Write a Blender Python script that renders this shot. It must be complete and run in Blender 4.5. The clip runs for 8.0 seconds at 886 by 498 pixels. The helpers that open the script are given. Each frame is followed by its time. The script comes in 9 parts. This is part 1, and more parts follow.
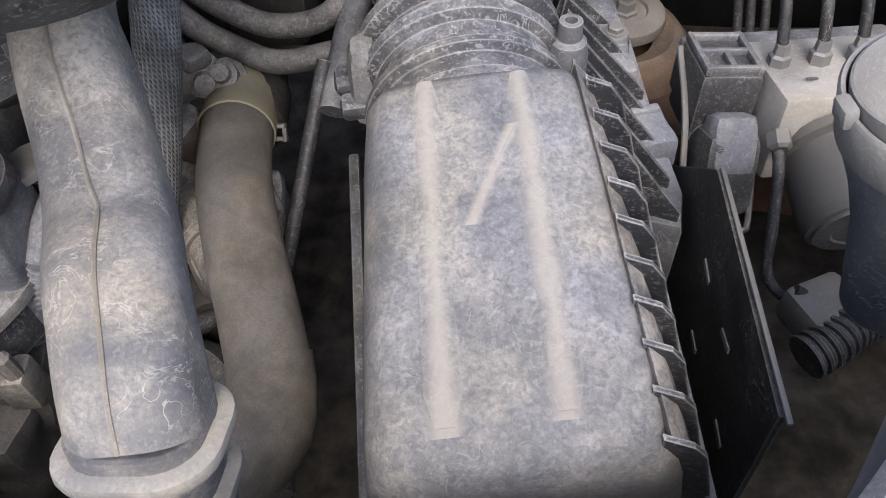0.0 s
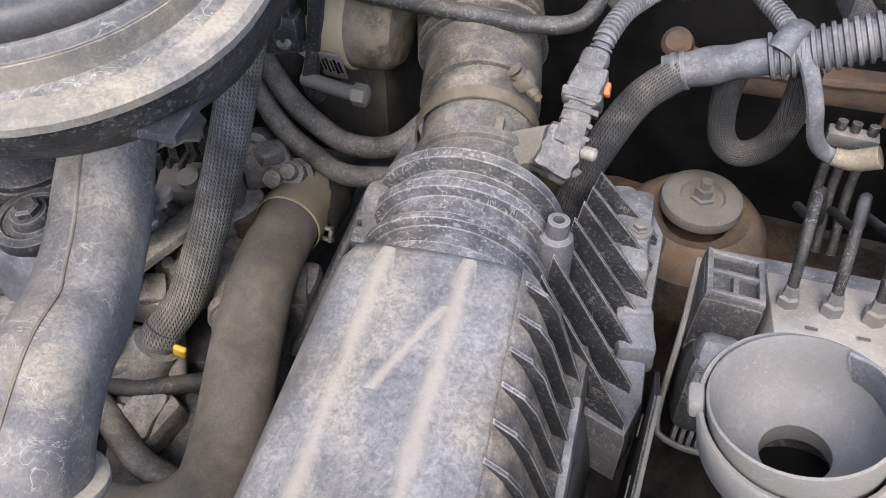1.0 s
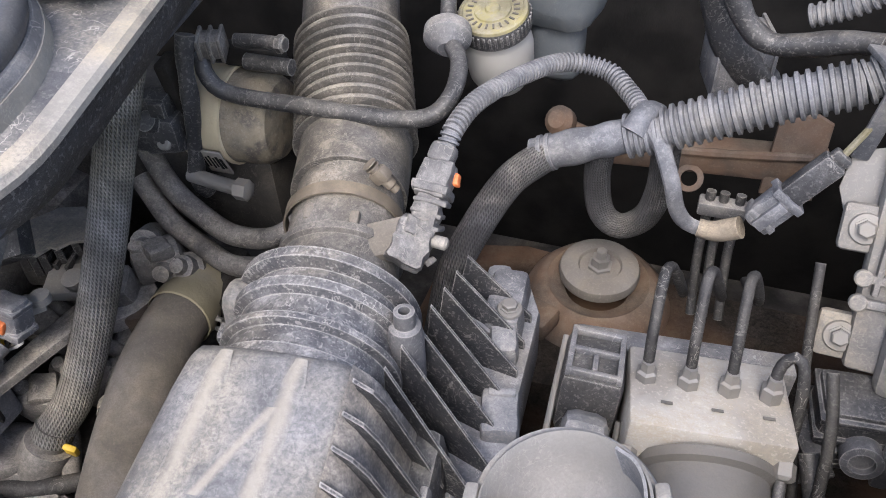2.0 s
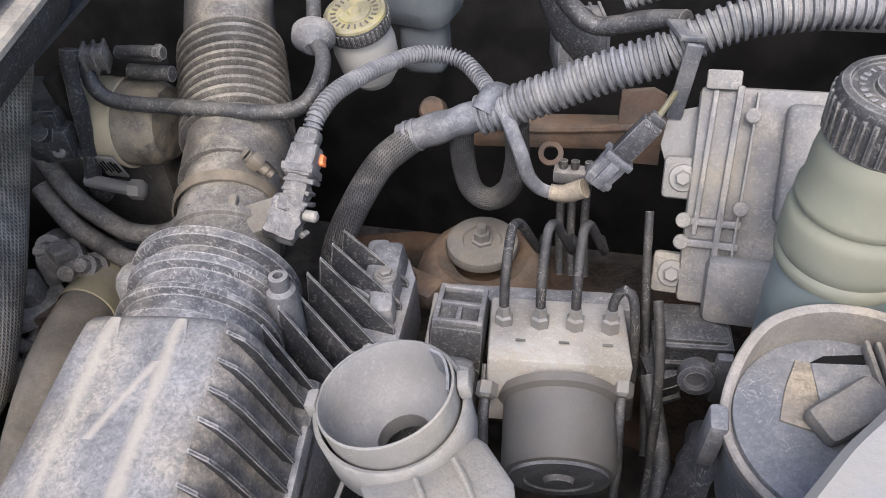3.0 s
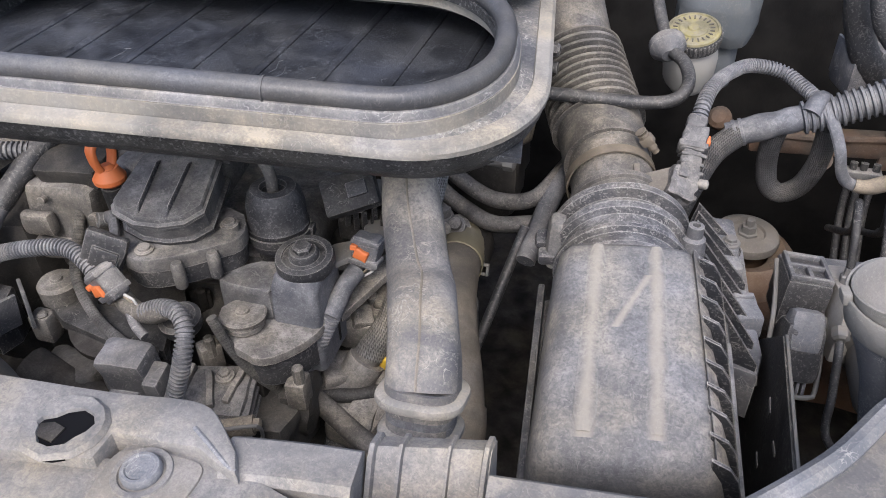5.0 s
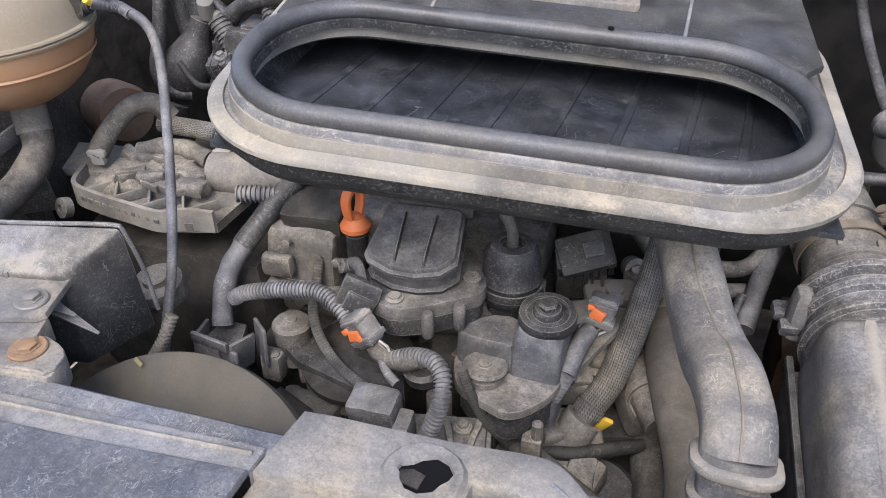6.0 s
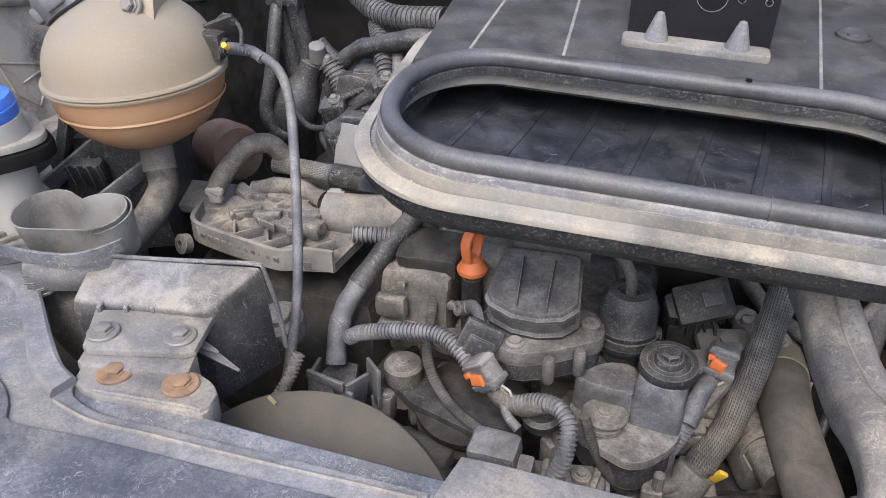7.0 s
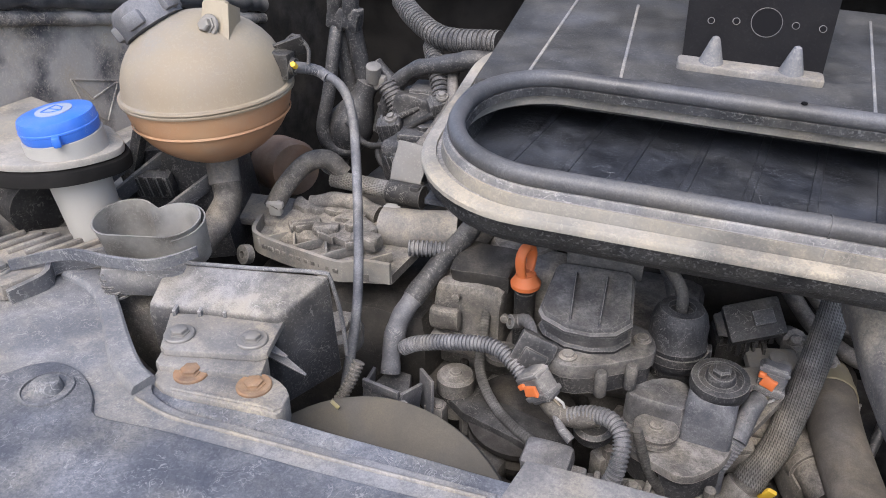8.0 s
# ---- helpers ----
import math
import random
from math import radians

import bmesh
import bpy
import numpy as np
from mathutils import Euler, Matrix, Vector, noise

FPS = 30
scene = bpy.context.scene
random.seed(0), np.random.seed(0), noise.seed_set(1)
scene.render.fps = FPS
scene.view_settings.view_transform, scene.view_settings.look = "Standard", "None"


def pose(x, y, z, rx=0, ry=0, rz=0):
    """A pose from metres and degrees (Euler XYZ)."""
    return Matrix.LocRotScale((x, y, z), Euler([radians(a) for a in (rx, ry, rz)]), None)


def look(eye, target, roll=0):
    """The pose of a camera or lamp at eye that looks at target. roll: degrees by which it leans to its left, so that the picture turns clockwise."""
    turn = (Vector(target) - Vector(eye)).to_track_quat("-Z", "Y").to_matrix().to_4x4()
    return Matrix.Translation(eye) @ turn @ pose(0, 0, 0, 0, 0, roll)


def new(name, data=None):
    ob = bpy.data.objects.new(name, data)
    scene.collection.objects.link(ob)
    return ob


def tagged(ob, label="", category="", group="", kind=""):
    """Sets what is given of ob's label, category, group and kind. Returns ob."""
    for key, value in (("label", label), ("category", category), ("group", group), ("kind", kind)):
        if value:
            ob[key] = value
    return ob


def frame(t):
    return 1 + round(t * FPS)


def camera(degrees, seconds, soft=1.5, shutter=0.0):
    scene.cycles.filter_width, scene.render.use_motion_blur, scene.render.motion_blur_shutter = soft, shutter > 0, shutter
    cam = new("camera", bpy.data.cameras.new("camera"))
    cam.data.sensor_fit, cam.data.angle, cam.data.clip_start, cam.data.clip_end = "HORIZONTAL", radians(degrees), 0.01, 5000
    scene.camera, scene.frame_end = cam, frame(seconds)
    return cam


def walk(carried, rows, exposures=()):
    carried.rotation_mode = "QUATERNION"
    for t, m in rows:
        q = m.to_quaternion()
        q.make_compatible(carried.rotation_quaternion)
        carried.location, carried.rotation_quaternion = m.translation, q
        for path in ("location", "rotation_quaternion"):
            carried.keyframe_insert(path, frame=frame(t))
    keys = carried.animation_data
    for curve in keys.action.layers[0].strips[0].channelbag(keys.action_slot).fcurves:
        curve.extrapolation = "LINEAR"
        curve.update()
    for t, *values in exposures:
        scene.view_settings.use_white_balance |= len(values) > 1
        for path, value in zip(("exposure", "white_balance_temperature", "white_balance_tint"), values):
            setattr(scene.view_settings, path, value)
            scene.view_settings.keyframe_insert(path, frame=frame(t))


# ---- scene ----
cam = camera(59.2, 8.0, 0.95)
PATH = [
    (0, (0.059, -0.044, 1.182), (-0.049, 1.192, -0.387), -4.1),
    (0.5, (0.125, -0.041, 1.202), (-0.239, 1.203, -0.322), 1.4),
    (0.7, (0.145, -0.034, 1.221), (-0.33, 1.232, -0.255), -0.1),
    (1, (0.159, -0.014, 1.236), (-0.358, 1.277, -0.201), -0.8),
    (1.5, (0.186, 0.02, 1.254), (-0.378, 1.359, -0.12), -2.7),
    (2, (0.237, 0.02, 1.259), (-0.302, 1.407, -0.077), -3.2),
    (2.2, (0.257, 0.015, 1.261), (-0.262, 1.417, -0.068), -3.7),
    (3.3, (0.314, -0.054, 1.28), (-0.087, 1.412, -0.019), -4.2),
    (3.5, (0.313, -0.07, 1.287), (-0.088, 1.405, -0.004), -4.1),
    (4, (0.274, -0.122, 1.301), (-0.119, 1.384, 0.045), -2.9),
    (4.5, (0.177, -0.192, 1.303), (-0.224, 1.33, 0.069), -1.2),
    (5, (0.055, -0.245, 1.306), (-0.406, 1.276, 0.091), -1.3),
    (5.2, (0.006, -0.257, 1.312), (-0.471, 1.269, 0.11), -0.7),
    (6.3, (-0.136, -0.317, 1.324), (-0.742, 1.253, 0.244), -0.0),
    (6.5, (-0.151, -0.321, 1.326), (-0.774, 1.255, 0.262), -0.0),
    (7, (-0.184, -0.334, 1.329), (-0.85, 1.245, 0.297), -0.0),
    (7.5, (-0.212, -0.352, 1.332), (-0.933, 1.225, 0.335), -0.0),
    (8, (-0.2, -0.365, 1.333), (-0.938, 1.213, 0.351), -0.0),
]
walk(cam, [(t, look(eye, target, roll)) for t, eye, target, roll in PATH], exposures=[(0, 1.13, 6120, 12), (2, 1.26, 6120, 12), (3.5, 1.15, 6120, 12), (4, 1.06, 6120, 12), (5, 0.98, 6120, 12), (8, 0.97, 6120, 12)])

# ---------- world and light ----------
world = bpy.data.worlds.new("overcast_sky")
scene.world = world
world.use_nodes = True
wn = world.node_tree
sky = wn.nodes.new("ShaderNodeTexSky")
sky.sky_type, sky.sun_disc = "NISHITA", False
sky.sun_elevation, sky.sun_rotation = radians(50), radians(172)
sky.air_density, sky.dust_density = 1.0, 4.0
wn.links.new(sky.outputs["Color"], wn.nodes["Background"].inputs["Color"])
wn.nodes["Background"].inputs["Strength"].default_value = 0.19
sun_data = bpy.data.lights.new("sun", "SUN")
sun_data.energy, sun_data.angle, sun_data.color = 0.80, radians(32), (1.0, 0.985, 0.96)
sun = new("sun", sun_data)
sun.matrix_world = look((0.4, -2.7, 4.3), (0, 0.2, 0.9))


# ---------- materials ----------
def links(nt, *pairs):
    for a, b in pairs:
        nt.links.new(a, b)


def surface(name, base, rough=0.6, dust=0.5, dust_col=(0.36, 0.33, 0.29), metal=0.0, grain=900.0, blotch=38.0, bump=0.25,
            settle=0.6, coat=0.0, trans=0.0, weave=0.0, speck=0.0, base2=None, wear=0.0, bands=None, scuff=0.22, spec=0.5, lines=0.0, even=0.0, drift=0.75):
    """A surface of the given base colour under dust that lies in blotches and fine grain, more on faces that look up."""
    m = bpy.data.materials.new(name)
    m.use_nodes = True
    nt = m.node_tree
    n, bs = nt.nodes, nt.nodes["Principled BSDF"]
    geo = n.new("ShaderNodeNewGeometry")
    fine, big = n.new("ShaderNodeTexNoise"), n.new("ShaderNodeTexNoise")
    fine.inputs["Scale"].default_value, big.inputs["Scale"].default_value = grain, blotch
    fine.inputs["Detail"].default_value, big.inputs["Detail"].default_value = 6, 9
    fine.inputs["Roughness"].default_value = 0.7
    big.inputs["Roughness"].default_value = 0.6
    sep = n.new("ShaderNodeSeparateXYZ")
    up = n.new("ShaderNodeMapRange")
    up.inputs["From Min"].default_value, up.inputs["From Max"].default_value = -0.2, 0.9
    up.inputs["To Min"].default_value, up.inputs["To Max"].default_value = 1.0 - settle, 1.0
    spread = n.new("ShaderNodeMapRange")
    spread.inputs["From Min"].default_value, spread.inputs["From Max"].default_value = 0.34, 0.62
    spread.inputs["To Min"].default_value, spread.inputs["To Max"].default_value = 0.42 + 0.45 * even, 1.22 - 0.14 * even
    amount = n.new("ShaderNodeMath")
    amount.operation = "MULTIPLY"
    amount2 = n.new("ShaderNodeMath")
    amount2.operation, amount2.use_clamp = "MULTIPLY", True
    amount2.inputs[1].default_value = dust
    gr = n.new("ShaderNodeMapRange")
    gr.inputs["From Min"].default_value, gr.inputs["From Max"].default_value = 0.25, 0.75
    gr.inputs["To Min"].default_value, gr.inputs["To Max"].default_value = 0.50, 1.45
    amount3 = n.new("ShaderNodeMath")
    amount3.operation = "MULTIPLY"
    mix = n.new("ShaderNodeMix")
    mix.data_type = "RGBA"
    mix.inputs["A"].default_value = (*base, 1)
    # the dust lies thicker here and thinner there, and is sandier in places
    wide, lie, thick = n.new("ShaderNodeTexNoise"), n.new("ShaderNodeMapRange"), n.new("ShaderNodeMath")
    wide.inputs["Scale"].default_value, wide.inputs["Detail"].default_value, wide.inputs["Roughness"].default_value, wide.inputs["Distortion"].default_value = 30, 7, 0.62, 0.5
    lie.inputs["From Min"].default_value, lie.inputs["From Max"].default_value = 0.36, 0.62
    lie.inputs["To Min"].default_value, lie.inputs["To Max"].default_value = 1.0 - 0.75 * drift, 1.0 + 0.35 * drift
    thick.operation = "MULTIPLY"
    hue, warm, tint = n.new("ShaderNodeTexNoise"), n.new("ShaderNodeMapRange"), n.new("ShaderNodeMix")
    hue.inputs["Scale"].default_value, hue.inputs["Detail"].default_value = 17, 6
    warm.inputs["From Min"].default_value, warm.inputs["From Max"].default_value = 0.40, 0.60
    tint.data_type = "RGBA"
    tint.inputs["A"].default_value = (dust_col[0] * 0.95, dust_col[1] * 0.975, dust_col[2] * 1.06, 1)
    tint.inputs["B"].default_value = (dust_col[0] * 1.06, dust_col[1] * 1.02, dust_col[2] * 0.94, 1)
    links(nt, (geo.outputs["Position"], fine.inputs["Vector"]), (geo.outputs["Position"], big.inputs["Vector"]), (geo.outputs["Position"], wide.inputs["Vector"]), (geo.outputs["Position"], hue.inputs["Vector"]),
          (geo.outputs["Normal"], sep.inputs[0]), (sep.outputs["Z"], up.inputs["Value"]),
          (big.outputs["Fac"], spread.inputs["Value"]), (up.outputs["Result"], thick.inputs[0]), (wide.outputs["Fac"], lie.inputs["Value"]),
          (lie.outputs["Result"], thick.inputs[1]), (thick.outputs[0], amount.inputs[0]), (hue.outputs["Fac"], warm.inputs["Value"]), (warm.outputs["Result"], tint.inputs["Factor"]), (tint.outputs["Result"], mix.inputs["B"]),
          (spread.outputs["Result"], amount.inputs[1]), (fine.outputs["Fac"], gr.inputs["Value"]),
          (amount.outputs[0], amount3.inputs[0]), (gr.outputs["Result"], amount3.inputs[1]),
          (amount3.outputs[0], amount2.inputs[0]), (amount2.outputs[0], mix.inputs["Factor"]))
    if scuff:
        rub, cut0, keep = n.new("ShaderNodeTexNoise"), n.new("ShaderNodeMapRange"), n.new("ShaderNodeMath")
        rub.inputs["Scale"].default_value, rub.inputs["Detail"].default_value, rub.inputs["Roughness"].default_value = 260, 9, 0.72
        rub.inputs["Distortion"].default_value = 0.8
        cut0.inputs["From Min"].default_value, cut0.inputs["From Max"].default_value = 0.34, 0.58
        cut0.inputs["To Min"].default_value, cut0.inputs["To Max"].default_value = 1.0 - scuff, 1.0 + 0.25 * scuff
        keep.operation = "MULTIPLY"
        links(nt, (geo.outputs["Position"], rub.inputs["Vector"]), (rub.outputs["Fac"], cut0.inputs["Value"]), (amount3.outputs[0], keep.inputs[0]),
              (cut0.outputs["Result"], keep.inputs[1]), (keep.outputs[0], amount2.inputs[0]))
    if base2:
        tone, tex = n.new("ShaderNodeMix"), n.new("ShaderNodeTexNoise")
        tone.data_type = "RGBA"
        tex.inputs["Scale"].default_value, tex.inputs["Detail"].default_value = blotch * 0.6, 5
        ramp = n.new("ShaderNodeMapRange")
        ramp.inputs["From Min"].default_value, ramp.inputs["From Max"].default_value = 0.42, 0.6
        tone.inputs["A"].default_value, tone.inputs["B"].default_value = (*base, 1), (*base2, 1)
        links(nt, (geo.outputs["Position"], tex.inputs["Vector"]), (tex.outputs["Fac"], ramp.inputs["Value"]),
              (ramp.outputs["Result"], tone.inputs["Factor"]), (tone.outputs["Result"], mix.inputs["A"]))
    colour = mix.outputs["Result"]
    height = fine.outputs["Fac"]
    if wear:
        edge, worn, bev, dot = n.new("ShaderNodeMapRange"), n.new("ShaderNodeMix"), n.new("ShaderNodeBevel"), n.new("ShaderNodeVectorMath")
        bev.samples, dot.operation = 4, "DOT_PRODUCT"
        bev.inputs["Radius"].default_value = 0.0016
        edge.inputs["From Min"].default_value, edge.inputs["From Max"].default_value = 0.985, 0.80
        edge.inputs["To Max"].default_value = wear
        patch = n.new("ShaderNodeMath")
        patch.operation = "MULTIPLY"
        worn.data_type = "RGBA"
        worn.inputs["B"].default_value = (*[min(1, c * 1.25) for c in dust_col], 1)
        links(nt, (bev.outputs["Normal"], dot.inputs[0]), (geo.outputs["Normal"], dot.inputs[1]), (dot.outputs["Value"], edge.inputs["Value"]),
              (edge.outputs["Result"], patch.inputs[0]), (spread.outputs["Result"], patch.inputs[1]), (patch.outputs[0], worn.inputs["Factor"]), (colour, worn.inputs["A"]))
        worn.clamp_factor = True
        colour = worn.outputs["Result"]
    if speck:
        vor = n.new("ShaderNodeTexNoise")
        vor.inputs["Scale"].default_value, vor.inputs["Detail"].default_value = 430, 5
        cut = n.new("ShaderNodeMapRange")
        cut.inputs["From Min"].default_value, cut.inputs["From Max"].default_value = 0.58, 0.63
        cut.inputs["To Max"].default_value = speck
        over = n.new("ShaderNodeMix")
        over.data_type = "RGBA"
        over.inputs["B"].default_value = (*[min(1, c * 1.45) for c in dust_col], 1)
        links(nt, (geo.outputs["Position"], vor.inputs["Vector"]), (vor.outputs["Fac"], cut.inputs["Value"]),
              (cut.outputs["Result"], over.inputs["Factor"]), (colour, over.inputs["A"]))
        colour = over.outputs["Result"]
    if lines:
        curl, near, thin, mask, where, hold0, over = (n.new(k) for k in ("ShaderNodeTexNoise", "ShaderNodeMath", "ShaderNodeMapRange", "ShaderNodeTexNoise", "ShaderNodeMapRange", "ShaderNodeMath", "ShaderNodeMix"))
        curl.inputs["Scale"].default_value, curl.inputs["Detail"].default_value, curl.inputs["Distortion"].default_value = 75, 3, 1.6
        mask.inputs["Scale"].default_value, mask.inputs["Detail"].default_value = 42, 4
        near.operation, near.inputs[1].default_value, near.inputs[2].default_value = "COMPARE", 0.5, 0.011
        where.inputs["From Min"].default_value, where.inputs["From Max"].default_value = 0.47, 0.60
        thin.inputs["To Max"].default_value = lines
        hold0.operation, over.data_type = "MULTIPLY", "RGBA"
        over.inputs["B"].default_value = (*[min(1, c * 1.35) for c in dust_col], 1)
        links(nt, (geo.outputs["Position"], curl.inputs["Vector"]), (geo.outputs["Position"], mask.inputs["Vector"]), (curl.outputs["Fac"], near.inputs[0]), (near.outputs[0], thin.inputs["Value"]),
              (mask.outputs["Fac"], where.inputs["Value"]), (thin.outputs["Result"], hold0.inputs[0]), (where.outputs["Result"], hold0.inputs[1]), (hold0.outputs[0], over.inputs["Factor"]), (colour, over.inputs["A"]))
        colour = over.outputs["Result"]
    for m4, (x0, y0), (x1, y1), half, tint in bands or ():
        inv = m4.inverted()
        along = []
        for row in (0, 1):
            dp = n.new("ShaderNodeVectorMath")
            dp.operation = "DOT_PRODUCT"
            dp.inputs[1].default_value = inv[row][:3]
            sh = n.new("ShaderNodeMath")
            sh.inputs[1].default_value = inv[row][3]
            links(nt, (geo.outputs["Position"], dp.inputs[0]), (dp.outputs["Value"], sh.inputs[0]))
            along.append(sh)
        slope = (x1 - x0) / (y1 - y0)
        lean, off, size, inside, rag = (n.new("ShaderNodeMath") for _ in range(5))
        lean.operation, off.operation, size.operation, inside.operation, rag.operation = "MULTIPLY_ADD", "ADD", "ABSOLUTE", "COMPARE", "MULTIPLY_ADD"
        lean.inputs[1].default_value, lean.inputs[2].default_value = -slope, slope * y0 - x0
        inside.inputs[1].default_value, inside.inputs[2].default_value = (y0 + y1) / 2, abs(y1 - y0) / 2
        rag.inputs[1].default_value = half * 2.4
        fade = n.new("ShaderNodeMapRange")
        fade.interpolation_type = "SMOOTHSTEP"
        fade.inputs["From Min"].default_value, fade.inputs["From Max"].default_value = half * 2.6, half * 1.2
        fade.inputs["To Max"].default_value = 0.66
        hold = n.new("ShaderNodeMath")
        hold.operation = "MULTIPLY"
        over = n.new("ShaderNodeMix")
        over.data_type = "RGBA"
        over.inputs["B"].default_value = (*tint, 1)
        links(nt, (along[1].outputs[0], lean.inputs[0]), (lean.outputs[0], off.inputs[0]), (along[0].outputs[0], off.inputs[1]), (off.outputs[0], size.inputs[0]),
              (big.outputs["Fac"], rag.inputs[0]), (size.outputs[0], rag.inputs[2]), (rag.outputs[0], fade.inputs["Value"]),
              (along[1].outputs[0], inside.inputs[0]), (fade.outputs["Result"], hold.inputs[0]), (inside.outputs[0], hold.inputs[1]),
              (hold.outputs[0], over.inputs["Factor"]), (colour, over.inputs["A"]))
        colour = over.outputs["Result"]
    if weave:
        uv, split = n.new("ShaderNodeUVMap"), n.new("ShaderNodeSeparateXYZ")
        links(nt, (uv.outputs["UV"], split.inputs[0]))
        waves = []
        for sign in (0.12, 2.0):
            mad, sn = n.new("ShaderNodeMath"), n.new("ShaderNodeMath")
            mad.operation, sn.operation = "MULTIPLY_ADD", "SINE"
            add = n.new("ShaderNodeMath")
            add.operation = "MULTIPLY"
            add.inputs[1].default_value = sign * weave
            links(nt, (split.outputs["Y"], add.inputs[0]))
            mad.inputs[1].default_value = math.tau * 32
            links(nt, (split.outputs["X"], mad.inputs[0]), (add.outputs[0], mad.inputs[2]), (mad.outputs[0], sn.inputs[0]))
            waves.append(sn)
        top = n.new("ShaderNodeMath")
        top.operation = "MAXIMUM"
        links(nt, (waves[0].outputs[0], top.inputs[0]), (waves[1].outputs[0], top.inputs[1]))
        shade = n.new("ShaderNodeMapRange")
        shade.inputs["From Min"].default_value, shade.inputs["From Max"].default_value = -0.6, 1.0
        shade.inputs["To Min"].default_value, shade.inputs["To Max"].default_value = 0.40, 1.10
        mul = n.new("ShaderNodeMix")
        mul.data_type, mul.blend_type = "RGBA", "MULTIPLY"
        mul.inputs["Factor"].default_value = 1.0
        links(nt, (top.outputs[0], shade.inputs["Value"]), (colour, mul.inputs["A"]), (shade.outputs["Result"], mul.inputs["B"]))
        colour, height = mul.outputs["Result"], top.outputs[0]
    links(nt, (colour, bs.inputs["Base Color"]))
    rg = n.new("ShaderNodeMapRange")
    rg.inputs["To Min"].default_value, rg.inputs["To Max"].default_value = rough, 0.95
    links(nt, (amount2.outputs[0], rg.inputs["Value"]), (rg.outputs["Result"], bs.inputs["Roughness"]))
    bs.inputs["Metallic"].default_value = metal
    bs.inputs["Coat Weight"].default_value = coat
    bs.inputs["Transmission Weight"].default_value = trans
    bs.inputs["IOR"].default_value = 1.45
    bs.inputs["Specular IOR Level"].default_value = spec
    bp = n.new("ShaderNodeBump")
    bp.inputs["Strength"].default_value, bp.inputs["Distance"].default_value = bump, 0.0006
    links(nt, (height, bp.inputs["Height"]), (bp.outputs["Normal"], bs.inputs["Normal"]))
    if bump > 0.18:
        grit, gb = n.new("ShaderNodeTexNoise"), n.new("ShaderNodeBump")
        grit.inputs["Scale"].default_value, grit.inputs["Detail"].default_value, grit.inputs["Roughness"].default_value = 150, 7, 0.62
        gb.inputs["Strength"].default_value, gb.inputs["Distance"].default_value = 0.45, 0.0016
        links(nt, (geo.outputs["Position"], grit.inputs["Vector"]), (grit.outputs["Fac"], gb.inputs["Height"]), (gb.outputs["Normal"], bp.inputs["Normal"]))
    return m


BX = pose(0.0625, 0.155, 0.940, 10.5, -3.0, 5.5)       # the filter lid's middle; x right, y rearward
RIBTAN = (0.335, 0.305, 0.252)
BOXLID = surface("dusty_filter_lid", (0.062, 0.064, 0.071), 0.5, 0.74, (0.266, 0.256, 0.236), blotch=34, grain=520, speck=0.14, bump=0.6, scuff=0.60, settle=0.30, wear=0.2, lines=0.25, even=0.6,
                 bands=[(BX, (-0.026, -0.080), (-0.0225, 0.083), 0.0052, RIBTAN), (BX, (0.0185, -0.078), (0.0195, 0.083), 0.0052, RIBTAN), (BX, (-0.009, 0.004), (0.014, 0.052), 0.0030, RIBTAN)])
FIN = surface("dusty_fin_plastic", (0.014, 0.016, 0.021), 0.5, 0.20, (0.32, 0.305, 0.285), blotch=70, speck=0.2, wear=1.0, settle=0.8, lines=0.35)
TANDUST = surface("settled_tan_dust", (0.15, 0.13, 0.105), 0.9, 0.85, (0.33, 0.286, 0.222), grain=700, blotch=45, bump=0.5, base2=(0.06, 0.053, 0.045), scuff=0.55, wear=0.6)
PLASTIC = surface("dusty_black_plastic", (0.016, 0.017, 0.020), 0.42, 0.30, (0.25, 0.238, 0.217), blotch=55, speck=0.18, wear=0.9, settle=0.8, lines=0.3, scuff=0.5)
DARK = surface("dark_plastic", (0.012, 0.012, 0.013), 0.5, 0.25, (0.21, 0.20, 0.18), blotch=50, wear=0.5, speck=0.08, spec=0.3, lines=0.5)
BLUEGREY = surface("faded_plastic", (0.050, 0.053, 0.062), 0.5, 0.62, (0.295, 0.285, 0.27), blotch=38, speck=0.12, wear=0.8, settle=0.7, lines=0.5)
RUBBER = surface("dusty_rubber", (0.028, 0.027, 0.026), 0.58, 0.60, (0.26, 0.239, 0.207), blotch=40, speck=0.15, settle=0.62, wear=0.5, lines=0.35, scuff=0.45)
TANHOSE = surface("tan_dusted_hose", (0.095, 0.085, 0.071), 0.75, 0.80, (0.245, 0.218, 0.179), blotch=22, speck=0.10, settle=0.25, scuff=0.15)
BRAID = surface("braided_sleeve", (0.036, 0.036, 0.034), 0.7, 0.66, (0.33, 0.315, 0.285), blotch=36, weave=1150.0, bump=0.9, scuff=0.2, settle=0.3)
LOOM = surface("grey_loom", (0.042, 0.046, 0.056), 0.5, 0.58, (0.265, 0.26, 0.254), blotch=60, speck=0.12, settle=0.6, wear=0.5, lines=0.2, scuff=0.4)
DUCT = surface("dusty_duct", (0.065, 0.067, 0.076), 0.55, 0.70, (0.285, 0.262, 0.222), blotch=15, grain=620, speck=0.12, bump=0.4, scuff=0.5, settle=0.4, lines=0.45, base2=(0.030, 0.032, 0.040))
CAST = surface("dusty_cast_aluminium", (0.16, 0.157, 0.15), 0.5, 0.66, (0.225, 0.214, 0.193), metal=0.15, blotch=45, wear=0.7, settle=0.6, speck=0.2, lines=0.4)
